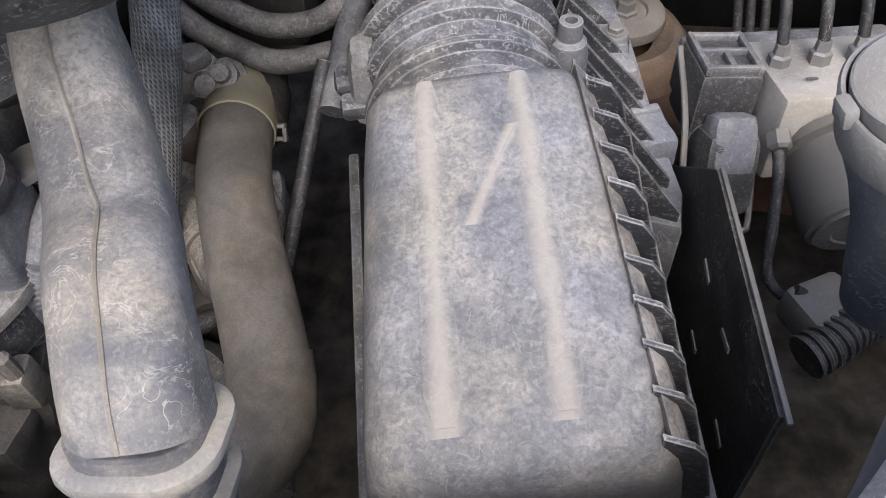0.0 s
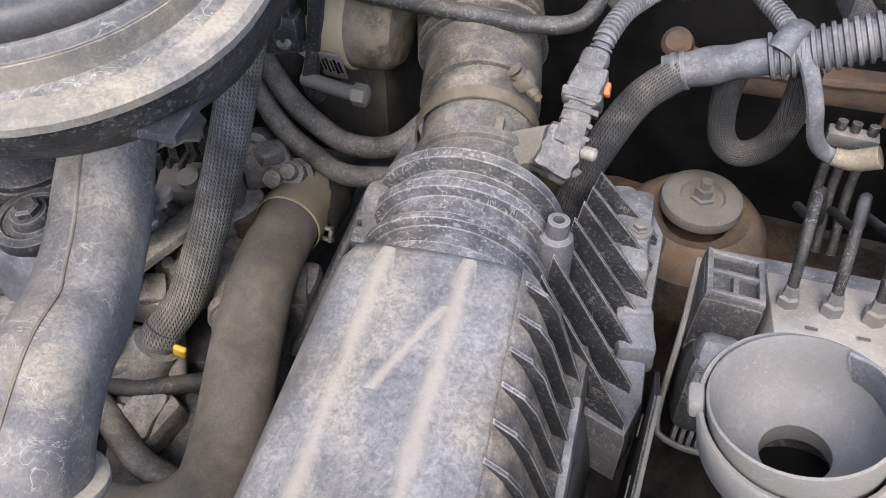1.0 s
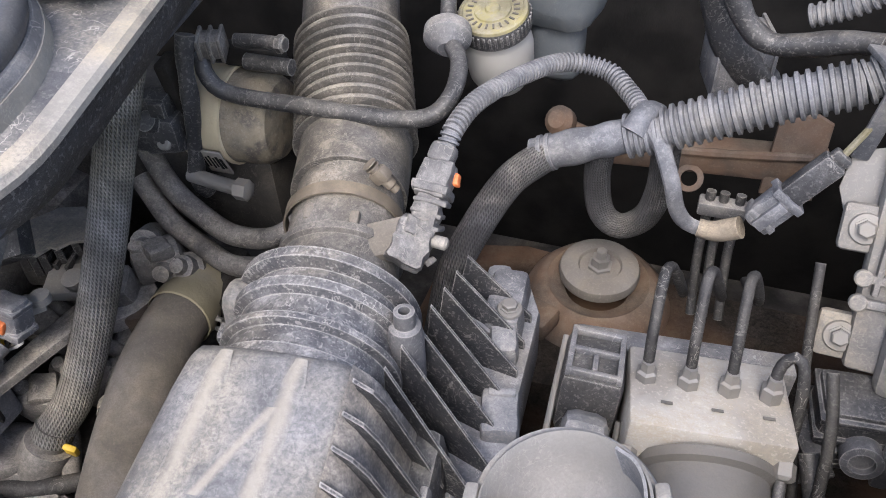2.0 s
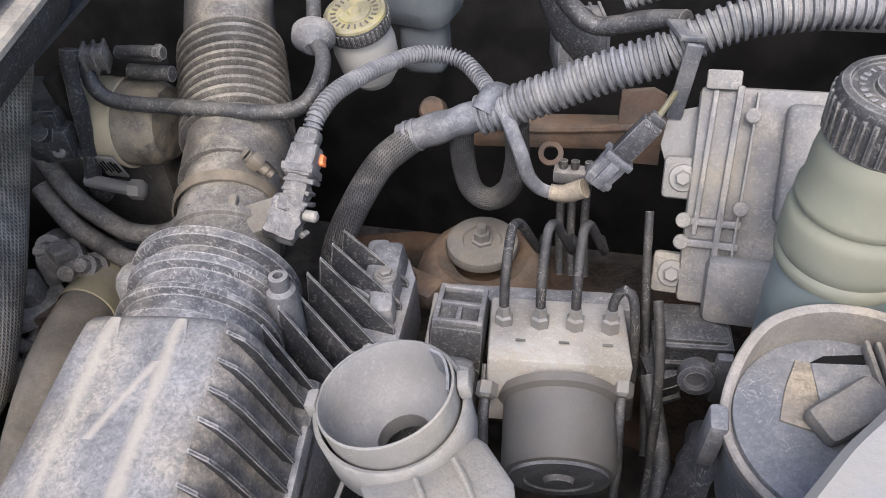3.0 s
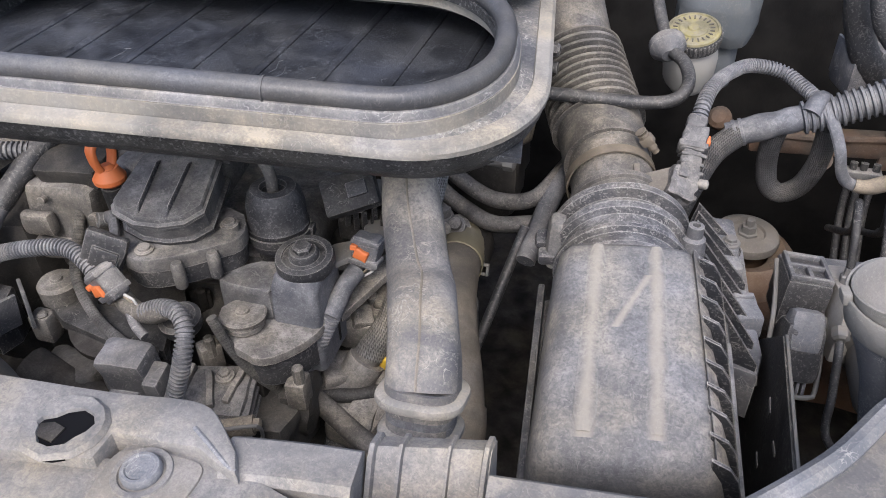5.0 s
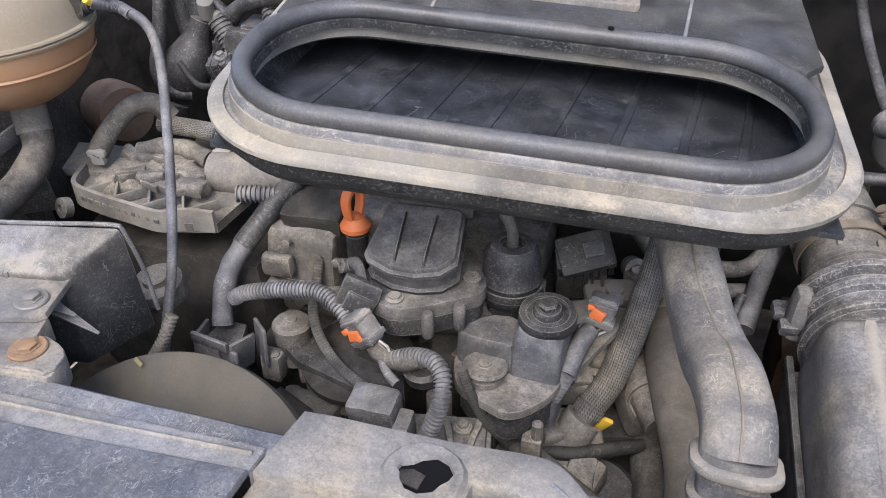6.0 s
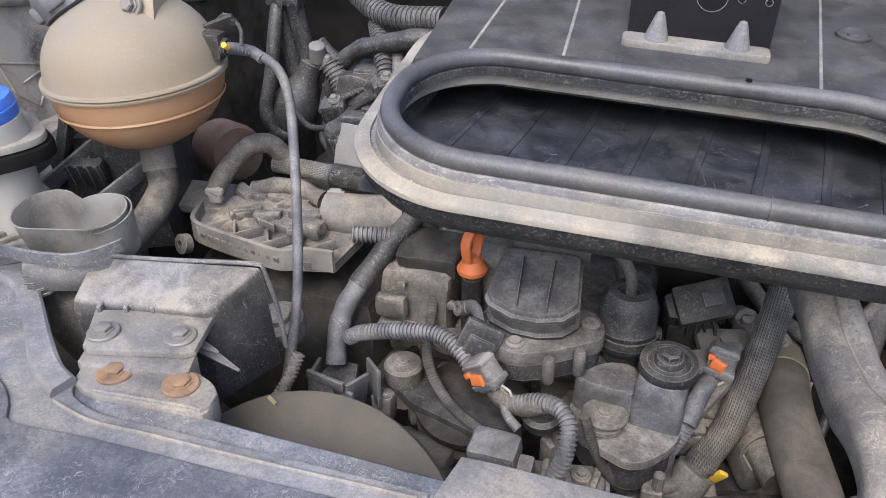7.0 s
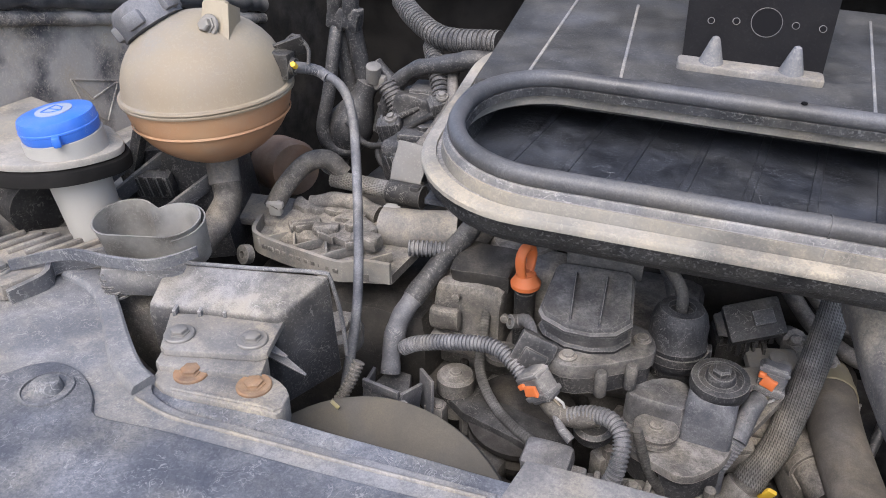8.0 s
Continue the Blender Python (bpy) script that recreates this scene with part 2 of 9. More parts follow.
STEEL = surface("dull_steel", (0.20, 0.197, 0.19), 0.5, 0.5, (0.30, 0.275, 0.235), metal=0.5, blotch=70)
BLOCK = surface("machined_alloy", (0.40, 0.39, 0.365), 0.5, 0.7, (0.37, 0.342, 0.295), metal=0.25, blotch=40, speck=0.3, base2=(0.22, 0.205, 0.185), scuff=0.6, settle=0.3)
MOTOR = surface("grey_motor_can", (0.11, 0.106, 0.100), 0.5, 0.55, (0.185, 0.172, 0.152), metal=0.2, blotch=22, drift=0.4)
ENGINE = surface("grimy_casting", (0.075, 0.071, 0.065), 0.65, 0.80, (0.305, 0.282, 0.245), blotch=40, base2=(0.036, 0.034, 0.032), wear=0.9, speck=0.12, settle=0.66, lines=0.25, scuff=0.62)
# grimy metal, its colour darkened further to carry the shade of deep gaps
GRIMESHADE = surface("grimy_shade_dark_metal", (0.020, 0.019, 0.018), 0.8, 0.30, (0.15, 0.135, 0.115), blotch=30, base2=(0.010, 0.010, 0.010), spec=0.1)
# near-black that stands in for deep shade; the washer gasket's rubber uses it too
SHADE = surface("shade_black_and_rubber", (0.013, 0.0125, 0.012), 0.8, 0.06, (0.08, 0.07, 0.06), blotch=30, base2=(0.006, 0.006, 0.006), spec=0.1)
COLLAR = surface("ringed_collar_plastic", (0.022, 0.024, 0.031), 0.5, 0.52, (0.33, 0.318, 0.30), blotch=70, grain=620, speck=0.3, bump=0.5, scuff=0.6, settle=0.75, wear=1.0, lines=0.5)
RUST = surface("rusty_steel", (0.120, 0.070, 0.042), 0.8, 0.50, (0.21, 0.170, 0.130), blotch=45, base2=(0.055, 0.040, 0.031), speck=0.1)
GOLD = surface("gilt_valve_body", (0.50, 0.435, 0.29), 0.42, 0.40, (0.42, 0.38, 0.30), metal=0.12, blotch=40, settle=0.4)
ORANGE = surface("orange_plastic", (0.62, 0.155, 0.04), 0.5, 0.22, (0.45, 0.25, 0.14), blotch=80, bump=0.1, scuff=0.4)
YELLOW = surface("yellow_plastic", (0.70, 0.46, 0.03), 0.5, 0.15, (0.5, 0.4, 0.2), bump=0.1)
BLUE = surface("blue_cap_plastic", (0.025, 0.13, 0.55), 0.4, 0.22, (0.22, 0.27, 0.42), blotch=50, scuff=0.5, lines=0.3, bump=0.1)
WHITE = surface("white_marking", (0.45, 0.45, 0.44), 0.6, 0.3, (0.4, 0.37, 0.33), bump=0.1)
# black of printed lines; on hole discs it stands in for the shade inside
INKHOLE = surface("black_ink_and_hole_shade", (0.008, 0.008, 0.009), 0.8, 0.0, bump=0.1, scuff=0.0, spec=0.05)
CREAM = surface("cream_tank_plastic", (0.30, 0.255, 0.18), 0.5, 0.72, (0.245, 0.224, 0.182), blotch=10, grain=350, trans=0.08, bump=0.15, speck=0.12, scuff=0.2, base2=(0.235, 0.185, 0.125), lines=0.25, drift=0.35)
AMBER = surface("amber_tank_plastic", (0.40, 0.225, 0.115), 0.4, 0.55, (0.325, 0.262, 0.19), blotch=16, trans=0.08, bump=0.15, settle=0.3, scuff=0.35, base2=(0.36, 0.155, 0.062), lines=0.2, drift=0.35)
MILK = surface("milky_plastic", (0.36, 0.353, 0.33), 0.5, 0.55, (0.31, 0.295, 0.26), blotch=22, trans=0.06, bump=0.15, scuff=0.1)
GREENISH = surface("greenish_reservoir", (0.215, 0.222, 0.168), 0.45, 0.66, (0.205, 0.195, 0.150), blotch=16, trans=0.08, bump=0.15, scuff=0.3, base2=(0.155, 0.162, 0.125), lines=0.2, drift=0.4)
FLUID = surface("teal_fluid_plastic", (0.165, 0.20, 0.195), 0.35, 0.3, (0.40, 0.41, 0.38), blotch=25, trans=0.15, bump=0.1)
CLEAR = surface("dusty_clear_plastic", (0.42, 0.415, 0.39), 0.30, 0.60, (0.30, 0.285, 0.255), blotch=35, scuff=0.6, base2=(0.13, 0.125, 0.115), lines=0.5, trans=0.45, bump=0.2, speck=0.3, drift=0.4)
YCAP = surface("dusty_yellow_cap", (0.25, 0.22, 0.085), 0.6, 0.7, (0.24, 0.222, 0.165), blotch=110, bump=0.4, base2=(0.12, 0.108, 0.06), scuff=0.7, lines=0.4)
PAINT = surface("silver_body_paint", (0.38, 0.384, 0.384), 0.24, 0.36, (0.35, 0.330, 0.288), coat=0.7, blotch=30, metal=0.15, bump=0.1, scuff=0.8, drift=0.35)
PANEL = surface("dusty_grey_panel", (0.12, 0.118, 0.117), 0.6, 0.88, (0.275, 0.253, 0.215), blotch=14, grain=620, speck=0.12, settle=0.25, scuff=0.5, base2=(0.07, 0.072, 0.08), lines=0.3)
COVER = surface("dusty_dark_cover", (0.040, 0.046, 0.062), 0.5, 0.66, (0.24, 0.239, 0.236), blotch=12, grain=620, speck=0.16, scuff=0.6, lines=0.6)
SEAL = surface("rubber_seal", (0.022, 0.024, 0.030), 0.30, 0.34, (0.230, 0.226, 0.220), blotch=16, bump=0.12, speck=0.06, lines=0.1, settle=0.35, drift=0.35)
FLANGE = surface("dusty_flange", (0.19, 0.185, 0.17), 0.6, 0.86, (0.325, 0.297, 0.247), blotch=24, grain=620, speck=0.12, scuff=0.3, base2=(0.075, 0.077, 0.08), lines=0.25)
SCOOP = surface("scoop_plastic", (0.009, 0.010, 0.012), 0.42, 0.27, (0.17, 0.17, 0.17), blotch=26, grain=420, bump=0.4, speck=0.28, settle=0.3, scuff=0.5, spec=0.25, lines=0.25)
WING = surface("stained_inner_wing", (0.36, 0.345, 0.32), 0.6, 0.50, (0.36, 0.325, 0.27), blotch=30, base2=(0.035, 0.038, 0.050), speck=0.3, settle=0.1, scuff=0.8, lines=0.6)
CASE = surface("black_case_dusty_top", (0.020, 0.021, 0.025), 0.45, 0.95, (0.25, 0.238, 0.218), blotch=24, settle=0.93, speck=0.15, wear=0.8, scuff=0.12, lines=0.5)
FUNNEL = surface("grey_beige_funnel", (0.125, 0.122, 0.114), 0.6, 0.66, (0.272, 0.256, 0.228), blotch=16, grain=700, lines=0.2, drift=0.35)
LAMPSIDE = surface("blue_grey_panel", (0.085, 0.092, 0.106), 0.55, 0.76, (0.285, 0.274, 0.254), blotch=14, grain=800, speck=0.14, settle=0.4, scuff=0.5, lines=0.5)
FLANK = surface("dust_filled_flank", (0.035, 0.037, 0.045), 0.6, 0.85, (0.36, 0.33, 0.285), blotch=55, grain=620, speck=0.14, settle=0.3, scuff=0.5)
SCOOPFLOOR = surface("scoop_floor_plastic", (0.010, 0.011, 0.014), 0.36, 0.30, (0.105, 0.112, 0.125), blotch=16, grain=420, bump=0.4, speck=0.12, settle=0.3, lines=0.5, drift=1.1)
STRUTTOP = surface("dusty_strut_plate", (0.12, 0.110, 0.098), 0.6, 0.8, (0.19, 0.172, 0.145), blotch=30, speck=0.2)
BLACK = surface("black_painted_plate", (0.006, 0.006, 0.007), 0.7, 0.04, (0.08, 0.08, 0.08), blotch=30, speck=0.03, spec=0.08)
SCRATCH = surface("scratched_plastic", (0.10, 0.105, 0.115), 0.6, 0.2, (0.2, 0.2, 0.2))
DECK = surface("dusty_black_deck", (0.014, 0.015, 0.017), 0.5, 0.50, (0.098, 0.099, 0.101), blotch=18, grain=420, bump=0.3, speck=0.12, settle=0.2, lines=0.35)
CANRUST = surface("rust_brown_can", (0.155, 0.090, 0.054), 0.8, 0.5, (0.24, 0.185, 0.135), blotch=40, base2=(0.10, 0.066, 0.045))
CUFF = surface("yellowed_rubber_cuff", (0.27, 0.235, 0.145), 0.6, 0.5, (0.27, 0.243, 0.185), blotch=40, scuff=0.4)
CLAMP = surface("browned_band", (0.13, 0.11, 0.085), 0.55, 0.5, (0.28, 0.24, 0.185), metal=0.3, blotch=80)
TRAY = surface("dusty_scoop_tray", (0.045, 0.049, 0.060), 0.5, 0.66, (0.31, 0.296, 0.268), blotch=14, grain=620, speck=0.15, scuff=0.6, settle=0.3, lines=0.7)
FLUIDTANK = surface("clouded_reservoir", (0.085, 0.098, 0.108), 0.5, 0.6, (0.135, 0.132, 0.125), blotch=40, trans=0.05, scuff=0.5, lines=0.4, speck=0.1)
GREYCOVER = surface("dusty_grey_cover", (0.036, 0.036, 0.038), 0.6, 0.78, (0.230, 0.220, 0.204), blotch=40, speck=0.1, settle=0.64, wear=0.9, scuff=0.6, lines=0.35)
DISCM = surface("dull_tan_disc", (0.066, 0.061, 0.052), 0.8, 0.80, (0.118, 0.108, 0.089), blotch=10, settle=0.2, scuff=0.2, drift=0.3)
ORUST = surface("light_rust", (0.25, 0.135, 0.066), 0.8, 0.5, (0.30, 0.225, 0.155), blotch=90, base2=(0.13, 0.08, 0.05))
BROWN = surface("rust_brown_panel", (0.105, 0.060, 0.036), 0.8, 0.35, (0.13, 0.105, 0.08), blotch=12, base2=(0.005, 0.005, 0.005), scuff=0.7, settle=0.3, spec=0.1)
# darker copy of the casting material: shade between low parts painted in
DEEP = surface("shaded_casting", (0.024, 0.023, 0.021), 0.6, 0.42, (0.160, 0.145, 0.122), blotch=30, base2=(0.010, 0.0098, 0.0095), settle=0.6, wear=0.7, scuff=0.5, lines=0.25)
WINGDUST = surface("dusty_silver_flange", (0.24, 0.233, 0.220), 0.5, 0.7, (0.250, 0.232, 0.198), blotch=12, scuff=0.3, lines=0.2, drift=0.35)
PLUGM = surface("dust_caked_plug", (0.05, 0.05, 0.053), 0.6, 0.6, (0.26, 0.243, 0.215), blotch=120, settle=0.5, wear=0.25, scuff=0.5, lines=0.4)
CAPGREY = surface("pressure_cap_plastic", (0.055, 0.058, 0.066), 0.5, 0.62, (0.24, 0.238, 0.238), blotch=26, wear=0.4, speck=0.06, lines=0.1)
VALVEM = surface("black_valve_plastic", (0.012, 0.013, 0.016), 0.5, 0.27, (0.24, 0.232, 0.22), blotch=45, speck=0.14, wear=0.9, settle=0.7, lines=0.35, scuff=0.6)
ECUM = surface("weathered_alloy", (0.17, 0.165, 0.155), 0.6, 0.72, (0.27, 0.25, 0.215), blotch=30, base2=(0.09, 0.09, 0.092), speck=0.22, lines=0.35, scuff=0.6, wear=0.8, bump=0.5, settle=0.4)
PITTED = surface("pitted_gilt", (0.18, 0.152, 0.105), 0.6, 0.6, (0.27, 0.238, 0.18), blotch=110, base2=(0.05, 0.045, 0.04), scuff=0.7, speck=0.2, bump=0.6)
TANCOVER = surface("sand_covered_plastic", (0.13, 0.122, 0.110), 0.7, 0.85, (0.282, 0.254, 0.210), blotch=22, base2=(0.085, 0.085, 0.088), scuff=0.4, speck=0.1, settle=0.3, drift=0.4)
DARKBRAID = surface("dark_braided_sleeve", (0.016, 0.016, 0.018), 0.7, 0.45, (0.31, 0.298, 0.275), blotch=30, weave=1150.0, bump=0.9, scuff=0.3, settle=0.5)
PRINT = surface("faded_print", (0.26, 0.30, 0.38), 0.6, 0.3, (0.3, 0.3, 0.3), bump=0.1)
SOIL = surface("dry_ground", (0.20, 0.17, 0.13), 0.95, 0.6, (0.30, 0.26, 0.2), blotch=6, grain=200)

# ---------- builders ----------
BASE = {}
X, Y, Z = Vector((1, 0, 0)), Vector((0, 1, 0)), Vector((0, 0, 1))


def thing(name, at, label, category, group="", kind=""):
    ob = new(name)
    ob.empty_display_size = 0.02
    ob.location = at
    tagged(ob, label, category, group, kind)
    BASE[ob.name] = Vector(at)
    return ob


def part(name, bm, material, parent, label="", crease=38):
    """Links a bmesh, whose places are in the world, as one mesh under a thing or a part."""
    base = BASE[parent.name]
    bmesh.ops.transform(bm, matrix=Matrix.Translation(-base), verts=bm.verts)
    bm.normal_update()
    for f in bm.faces:
        f.smooth = True
    for e in bm.edges:
        if len(e.link_faces) == 2 and e.calc_face_angle(0) > radians(crease):
            e.smooth = False
    me = bpy.data.meshes.new(name)
    bm.to_mesh(me)
    bm.free()
    me.materials.append(material)
    ob = new(name, me)
    ob.parent = parent
    if label:
        tagged(ob, label)
    BASE[ob.name] = base
    return ob


def solo(name, bm, material, label, category, kind="", group="", crease=38):
    """Links a bmesh as one top-level mesh with its origin at its middle, low."""
    co = [v.co for v in bm.verts]
    at = Vector([(min(c[i] for c in co) + max(c[i] for c in co)) / 2 for i in (0, 1)] + [min(c[2] for c in co)])
    bmesh.ops.transform(bm, matrix=Matrix.Translation(-at), verts=bm.verts)
    bm.normal_update()
    for f in bm.faces:
        f.smooth = True
    for e in bm.edges:
        if len(e.link_faces) == 2 and e.calc_face_angle(0) > radians(crease):
            e.smooth = False
    me = bpy.data.meshes.new(name)
    bm.to_mesh(me)
    bm.free()
    me.materials.append(material)
    ob = new(name, me)
    ob.location = at
    BASE[ob.name] = at
    return tagged(ob, label, category, group, kind)


def join(bm, other):
    me = bpy.data.meshes.new("scratch")
    other.to_mesh(me)
    other.free()
    bm.from_mesh(me)
    bpy.data.meshes.remove(me)
    return bm


def aim(at, way, side=None):
    """A pose at a place whose z axis points along way; side: roughly its x axis."""
    z = Vector(way).normalized()
    x = Vector(side) if side else (Y if abs(z.y) < 0.9 else X)
    x = (x - z * x.dot(z)).normalized()
    y = z.cross(x)
    return Matrix.Translation(at) @ Matrix((x, y, z)).transposed().to_4x4()


def rbox(bm, size, m, r=0.002, seg=2, taper=1.0):
    t = bmesh.new()
    bmesh.ops.create_cube(t, size=1)
    for v in t.verts:
        k = taper if v.co.z > 0 else 1.0
        v.co = Vector((v.co.x * size[0] * k, v.co.y * size[1] * k, v.co.z * size[2]))
    if r > 0:
        bmesh.ops.bevel(t, geom=t.edges[:], offset=min(r, 0.45 * min(size)), segments=seg, affect="EDGES", profile=0.5)
    bmesh.ops.transform(t, matrix=m, verts=t.verts)
    return join(bm, t)


def lump(bm, size, m, r=0.003, amp=0.0015, scale=55.0, cuts=5):
    """A worn, uneven block: a bevelled box, divided and pushed about by noise."""
    t = bmesh.new()
    bmesh.ops.create_cube(t, size=1)
    for v in t.verts:
        v.co = Vector((v.co.x * size[0], v.co.y * size[1], v.co.z * size[2]))
    bmesh.ops.bevel(t, geom=t.edges[:], offset=min(r, 0.3 * min(size)), segments=2, affect="EDGES", profile=0.5)
    bmesh.ops.subdivide_edges(t, edges=[e for e in t.edges if e.calc_length() > 0.25 * max(size)], cuts=cuts, use_grid_fill=True)
    bmesh.ops.transform(t, matrix=m, verts=t.verts)
    for v in t.verts:
        v.co += noise.noise_vector(v.co * scale) * amp
    return join(bm, t)


def lathe(bm, profile, m, seg=28, caps=True):
    """A surface of revolution round m's z axis, from (radius, height) pairs."""
    rings = []
    for r, h in profile:
        rings.append([bm.verts.new(m @ Vector((r * math.cos(a), r * math.sin(a), h))) for a in (math.tau * i / seg for i in range(seg))])
    for a, b in zip(rings, rings[1:]):
        for i in range(seg):
            bm.faces.new((a[i], a[(i + 1) % seg], b[(i + 1) % seg], b[i]))
    if caps:
        bm.faces.new(rings[0][::-1])
        bm.faces.new(rings[-1])
    return bm


def smooth_line(pts, step):
    """Even steps along a Catmull-Rom line through the points."""
    p = [Vector(q) for q in pts]
    p = [2 * p[0] - p[1], *p, 2 * p[-1] - p[-2]]
    fine = []
    for i in range(1, len(p) - 2):
        a, b, c, d = p[i - 1:i + 3]
        for k in range(24):
            t = k / 24
            fine.append(0.5 * ((2 * b) + (c - a) * t + (2 * a - 5 * b + 4 * c - d) * t * t + (3 * b - a - 3 * c + d) * t ** 3))
    fine.append(p[-2])
    length = [0.0]
    for a, b in zip(fine, fine[1:]):
        length.append(length[-1] + (b - a).length)
    n = max(2, round(length[-1] / step))
    out, j = [], 0
    for i in range(n + 1):
        s = length[-1] * i / n
        while j < len(fine) - 2 and length[j + 1] < s:
            j += 1
        k = (s - length[j]) / max(1e-9, length[j + 1] - length[j])
        out.append(fine[j].lerp(fine[j + 1], min(1, k)))
    return out, length[-1]


def tube(bm, pts, r, seg=12, step=0.006, corr=None, r2=None, flat=1.0, wob=0.0, soft_rings=False):
    """A round hose through the points; corr=(pitch, depth) gives it rings, rounded if soft_rings. flat squeezes it."""
    if corr:
        step = corr[0] / 6
    line, total = smooth_line(pts, step)
    uvl = bm.loops.layers.uv.get("UVMap") or bm.loops.layers.uv.new("UVMap")
    t = (line[1] - line[0]).normalized()
    nrm = t.orthogonal().normalized()
    rings = []
    for i, p in enumerate(line):
        t2 = (line[min(i + 1, len(line) - 1)] - line[max(i - 1, 0)]).normalized()
        nrm = (nrm - t2 * nrm.dot(t2)).normalized()
        bi = t2.cross(nrm)
        f = i / (len(line) - 1)
        rad = r + (r2 - r) * f if r2 else r
        if corr:
            k = i % 6
            rad += corr[1] * (0.5, 0.42, -0.1, -0.5, -0.1, 0.42)[k] if soft_rings else corr[1] * (0.5 if k in (1, 2, 3) else -0.5)
        if wob:
            rad *= 1 + wob * noise.noise(p * 60)
        rings.append([bm.verts.new(p + nrm * math.cos(a) * rad + bi * math.sin(a) * rad * flat) for a in (math.tau * j / seg for j in range(seg))])
    for i, (a, b) in enumerate(zip(rings, rings[1:])):
        for j in range(seg):
            f = bm.faces.new((a[j], a[(j + 1) % seg], b[(j + 1) % seg], b[j]))
            for lp, (u, v) in zip(f.loops, ((j, i), (j + 1, i), (j + 1, i + 1), (j, i + 1))):
                lp[uvl].uv = (u / seg, v * total / len(rings))
    bm.faces.new(rings[0][::-1])
    bm.faces.new(rings[-1])
    return bm


def loft(bm, loops, caps=True):
    rings = [[bm.verts.new(p) for p in lp] for lp in loops]
    n = len(rings[0])
    for a, b in zip(rings, rings[1:]):
        for j in range(n):
            bm.faces.new((a[j], a[(j + 1) % n], b[(j + 1) % n], b[j]))
    if caps:
        bm.faces.new(rings[0][::-1])
        bm.faces.new(rings[-1])
    return bm


def round_rect(hx, hy, r, k=5):
    out = []
    for cx, cy, a0 in ((hx - r, hy - r, 0), (-hx + r, hy - r, 90), (-hx + r, -hy + r, 180), (hx - r, -hy + r, 270)):
        out += [(cx + r * math.cos(radians(a0 + 90 * i / k)), cy + r * math.sin(radians(a0 + 90 * i / k))) for i in range(k + 1)]
    return out


def soft(outline, times=2):
    """An outline with its corners cut round."""
    for _ in range(times):
        out = []
        for (x0, y0), (x1, y1) in zip(outline, outline[1:] + outline[:1]):
            out += [(0.78 * x0 + 0.22 * x1, 0.78 * y0 + 0.22 * y1), (0.22 * x0 + 0.78 * x1, 0.22 * y0 + 0.78 * y1)]
        outline = out
    return outline


def slab(bm, outline, thick, m, r=0.0015):
    """A plate with the given outline in m's xy plane, its top at z = 0."""
    t = bmesh.new()
    low = [t.verts.new((x, y, -thick)) for x, y in outline]
    top = [t.verts.new((x, y, 0)) for x, y in outline]
    n = len(outline)
    t.faces.new(top)
    t.faces.new(low[::-1])
    for i in range(n):
        t.faces.new((low[i], low[(i + 1) % n], top[(i + 1) % n], top[i]))
    bmesh.ops.recalc_face_normals(t, faces=t.faces)
    if r:
        rim = [e for e in t.edges if all(v in top for v in e.verts)]
        bmesh.ops.bevel(t, geom=rim, offset=r, segments=2, affect="EDGES", profile=0.5)
    bmesh.ops.transform(t, matrix=m, verts=t.verts)
    return join(bm, t)


def bolt(parent, at, way=Z, r=0.007, h=0.006, washer=0.0, head=STEEL, label="", disc=None, name="bolt"):
    """A hexagon bolt head; with a washer under it if given its radius."""
    b = bmesh.new()
    m = aim(at, way)
    base = 0.0025 if washer else 0.0
    lathe(b, [(r * 1.25, base), (r * 1.25, base + h * 0.2), (r, base + h * 0.25), (r, base + h * 0.85), (r * 0.8, base + h)], m, seg=6)
    ob = part(name, b, head, parent, label)
    if washer:
        w = bmesh.new()
        lathe(w, [(washer, 0), (washer, 0.0015), (washer * 0.93, 0.0024), (r * 0.8, 0.0026)], m, seg=24)
        part("washer", w, disc or head, ob)
    return ob


def hose(name, pts, r, material, label, category="hose", **kw):
    return solo(name, tube(bmesh.new(), pts, r, **kw), material, label, category, crease=60)


def band(parent, a, b, r, material, name="clamp", width=0.008, label=""):
    """A hose band round the axis from a towards b, with its tightening screw."""
    m = aim(a, Vector(b) - Vector(a))
    bm = bmesh.new()
    lathe(bm, [(r, 0), (r + 0.0014, 0), (r + 0.0014, width), (r, width), (r, 0)], m, seg=36, caps=False)
    return part(name, bm, material, parent, label)

# ---------- the car's structure ----------
def wall(name, size, at, material, label, r=0.004, rot=(0, 0, 0)):
    return solo(name, rbox(bmesh.new(), size, pose(*at, *rot), r), material, label, "car body", "structure")


g = bmesh.new()
bmesh.ops.create_grid(g, x_segments=1, y_segments=1, size=60)
solo("ground", g, SOIL, "dry dusty earth under the car", "ground", "structure")
# undertray and closing walls: the bay's shade is mixed into their dark colour
wall("bay_floor", (1.6, 1.2, 0.02), (-0.15, 0.33, 0.50), GRIMESHADE, "grimy undertray below the engine, coloured dark for shade")
wall("wall_firewall", (1.6, 0.02, 0.75), (-0.15, 0.86, 0.86), SHADE, "bulkhead behind the engine, coloured near-black for its shade")
wall("wall_left", (0.02, 0.62, 0.66), (-0.96, 0.08, 0.84), WING, "stained grey inner wing with flaking paint")
wall("wall_left_rear", (0.02, 0.48, 0.66), (-0.96, 0.63, 0.84), GRIMESHADE, "grimy rear part of the inner wing, coloured dark for shade")
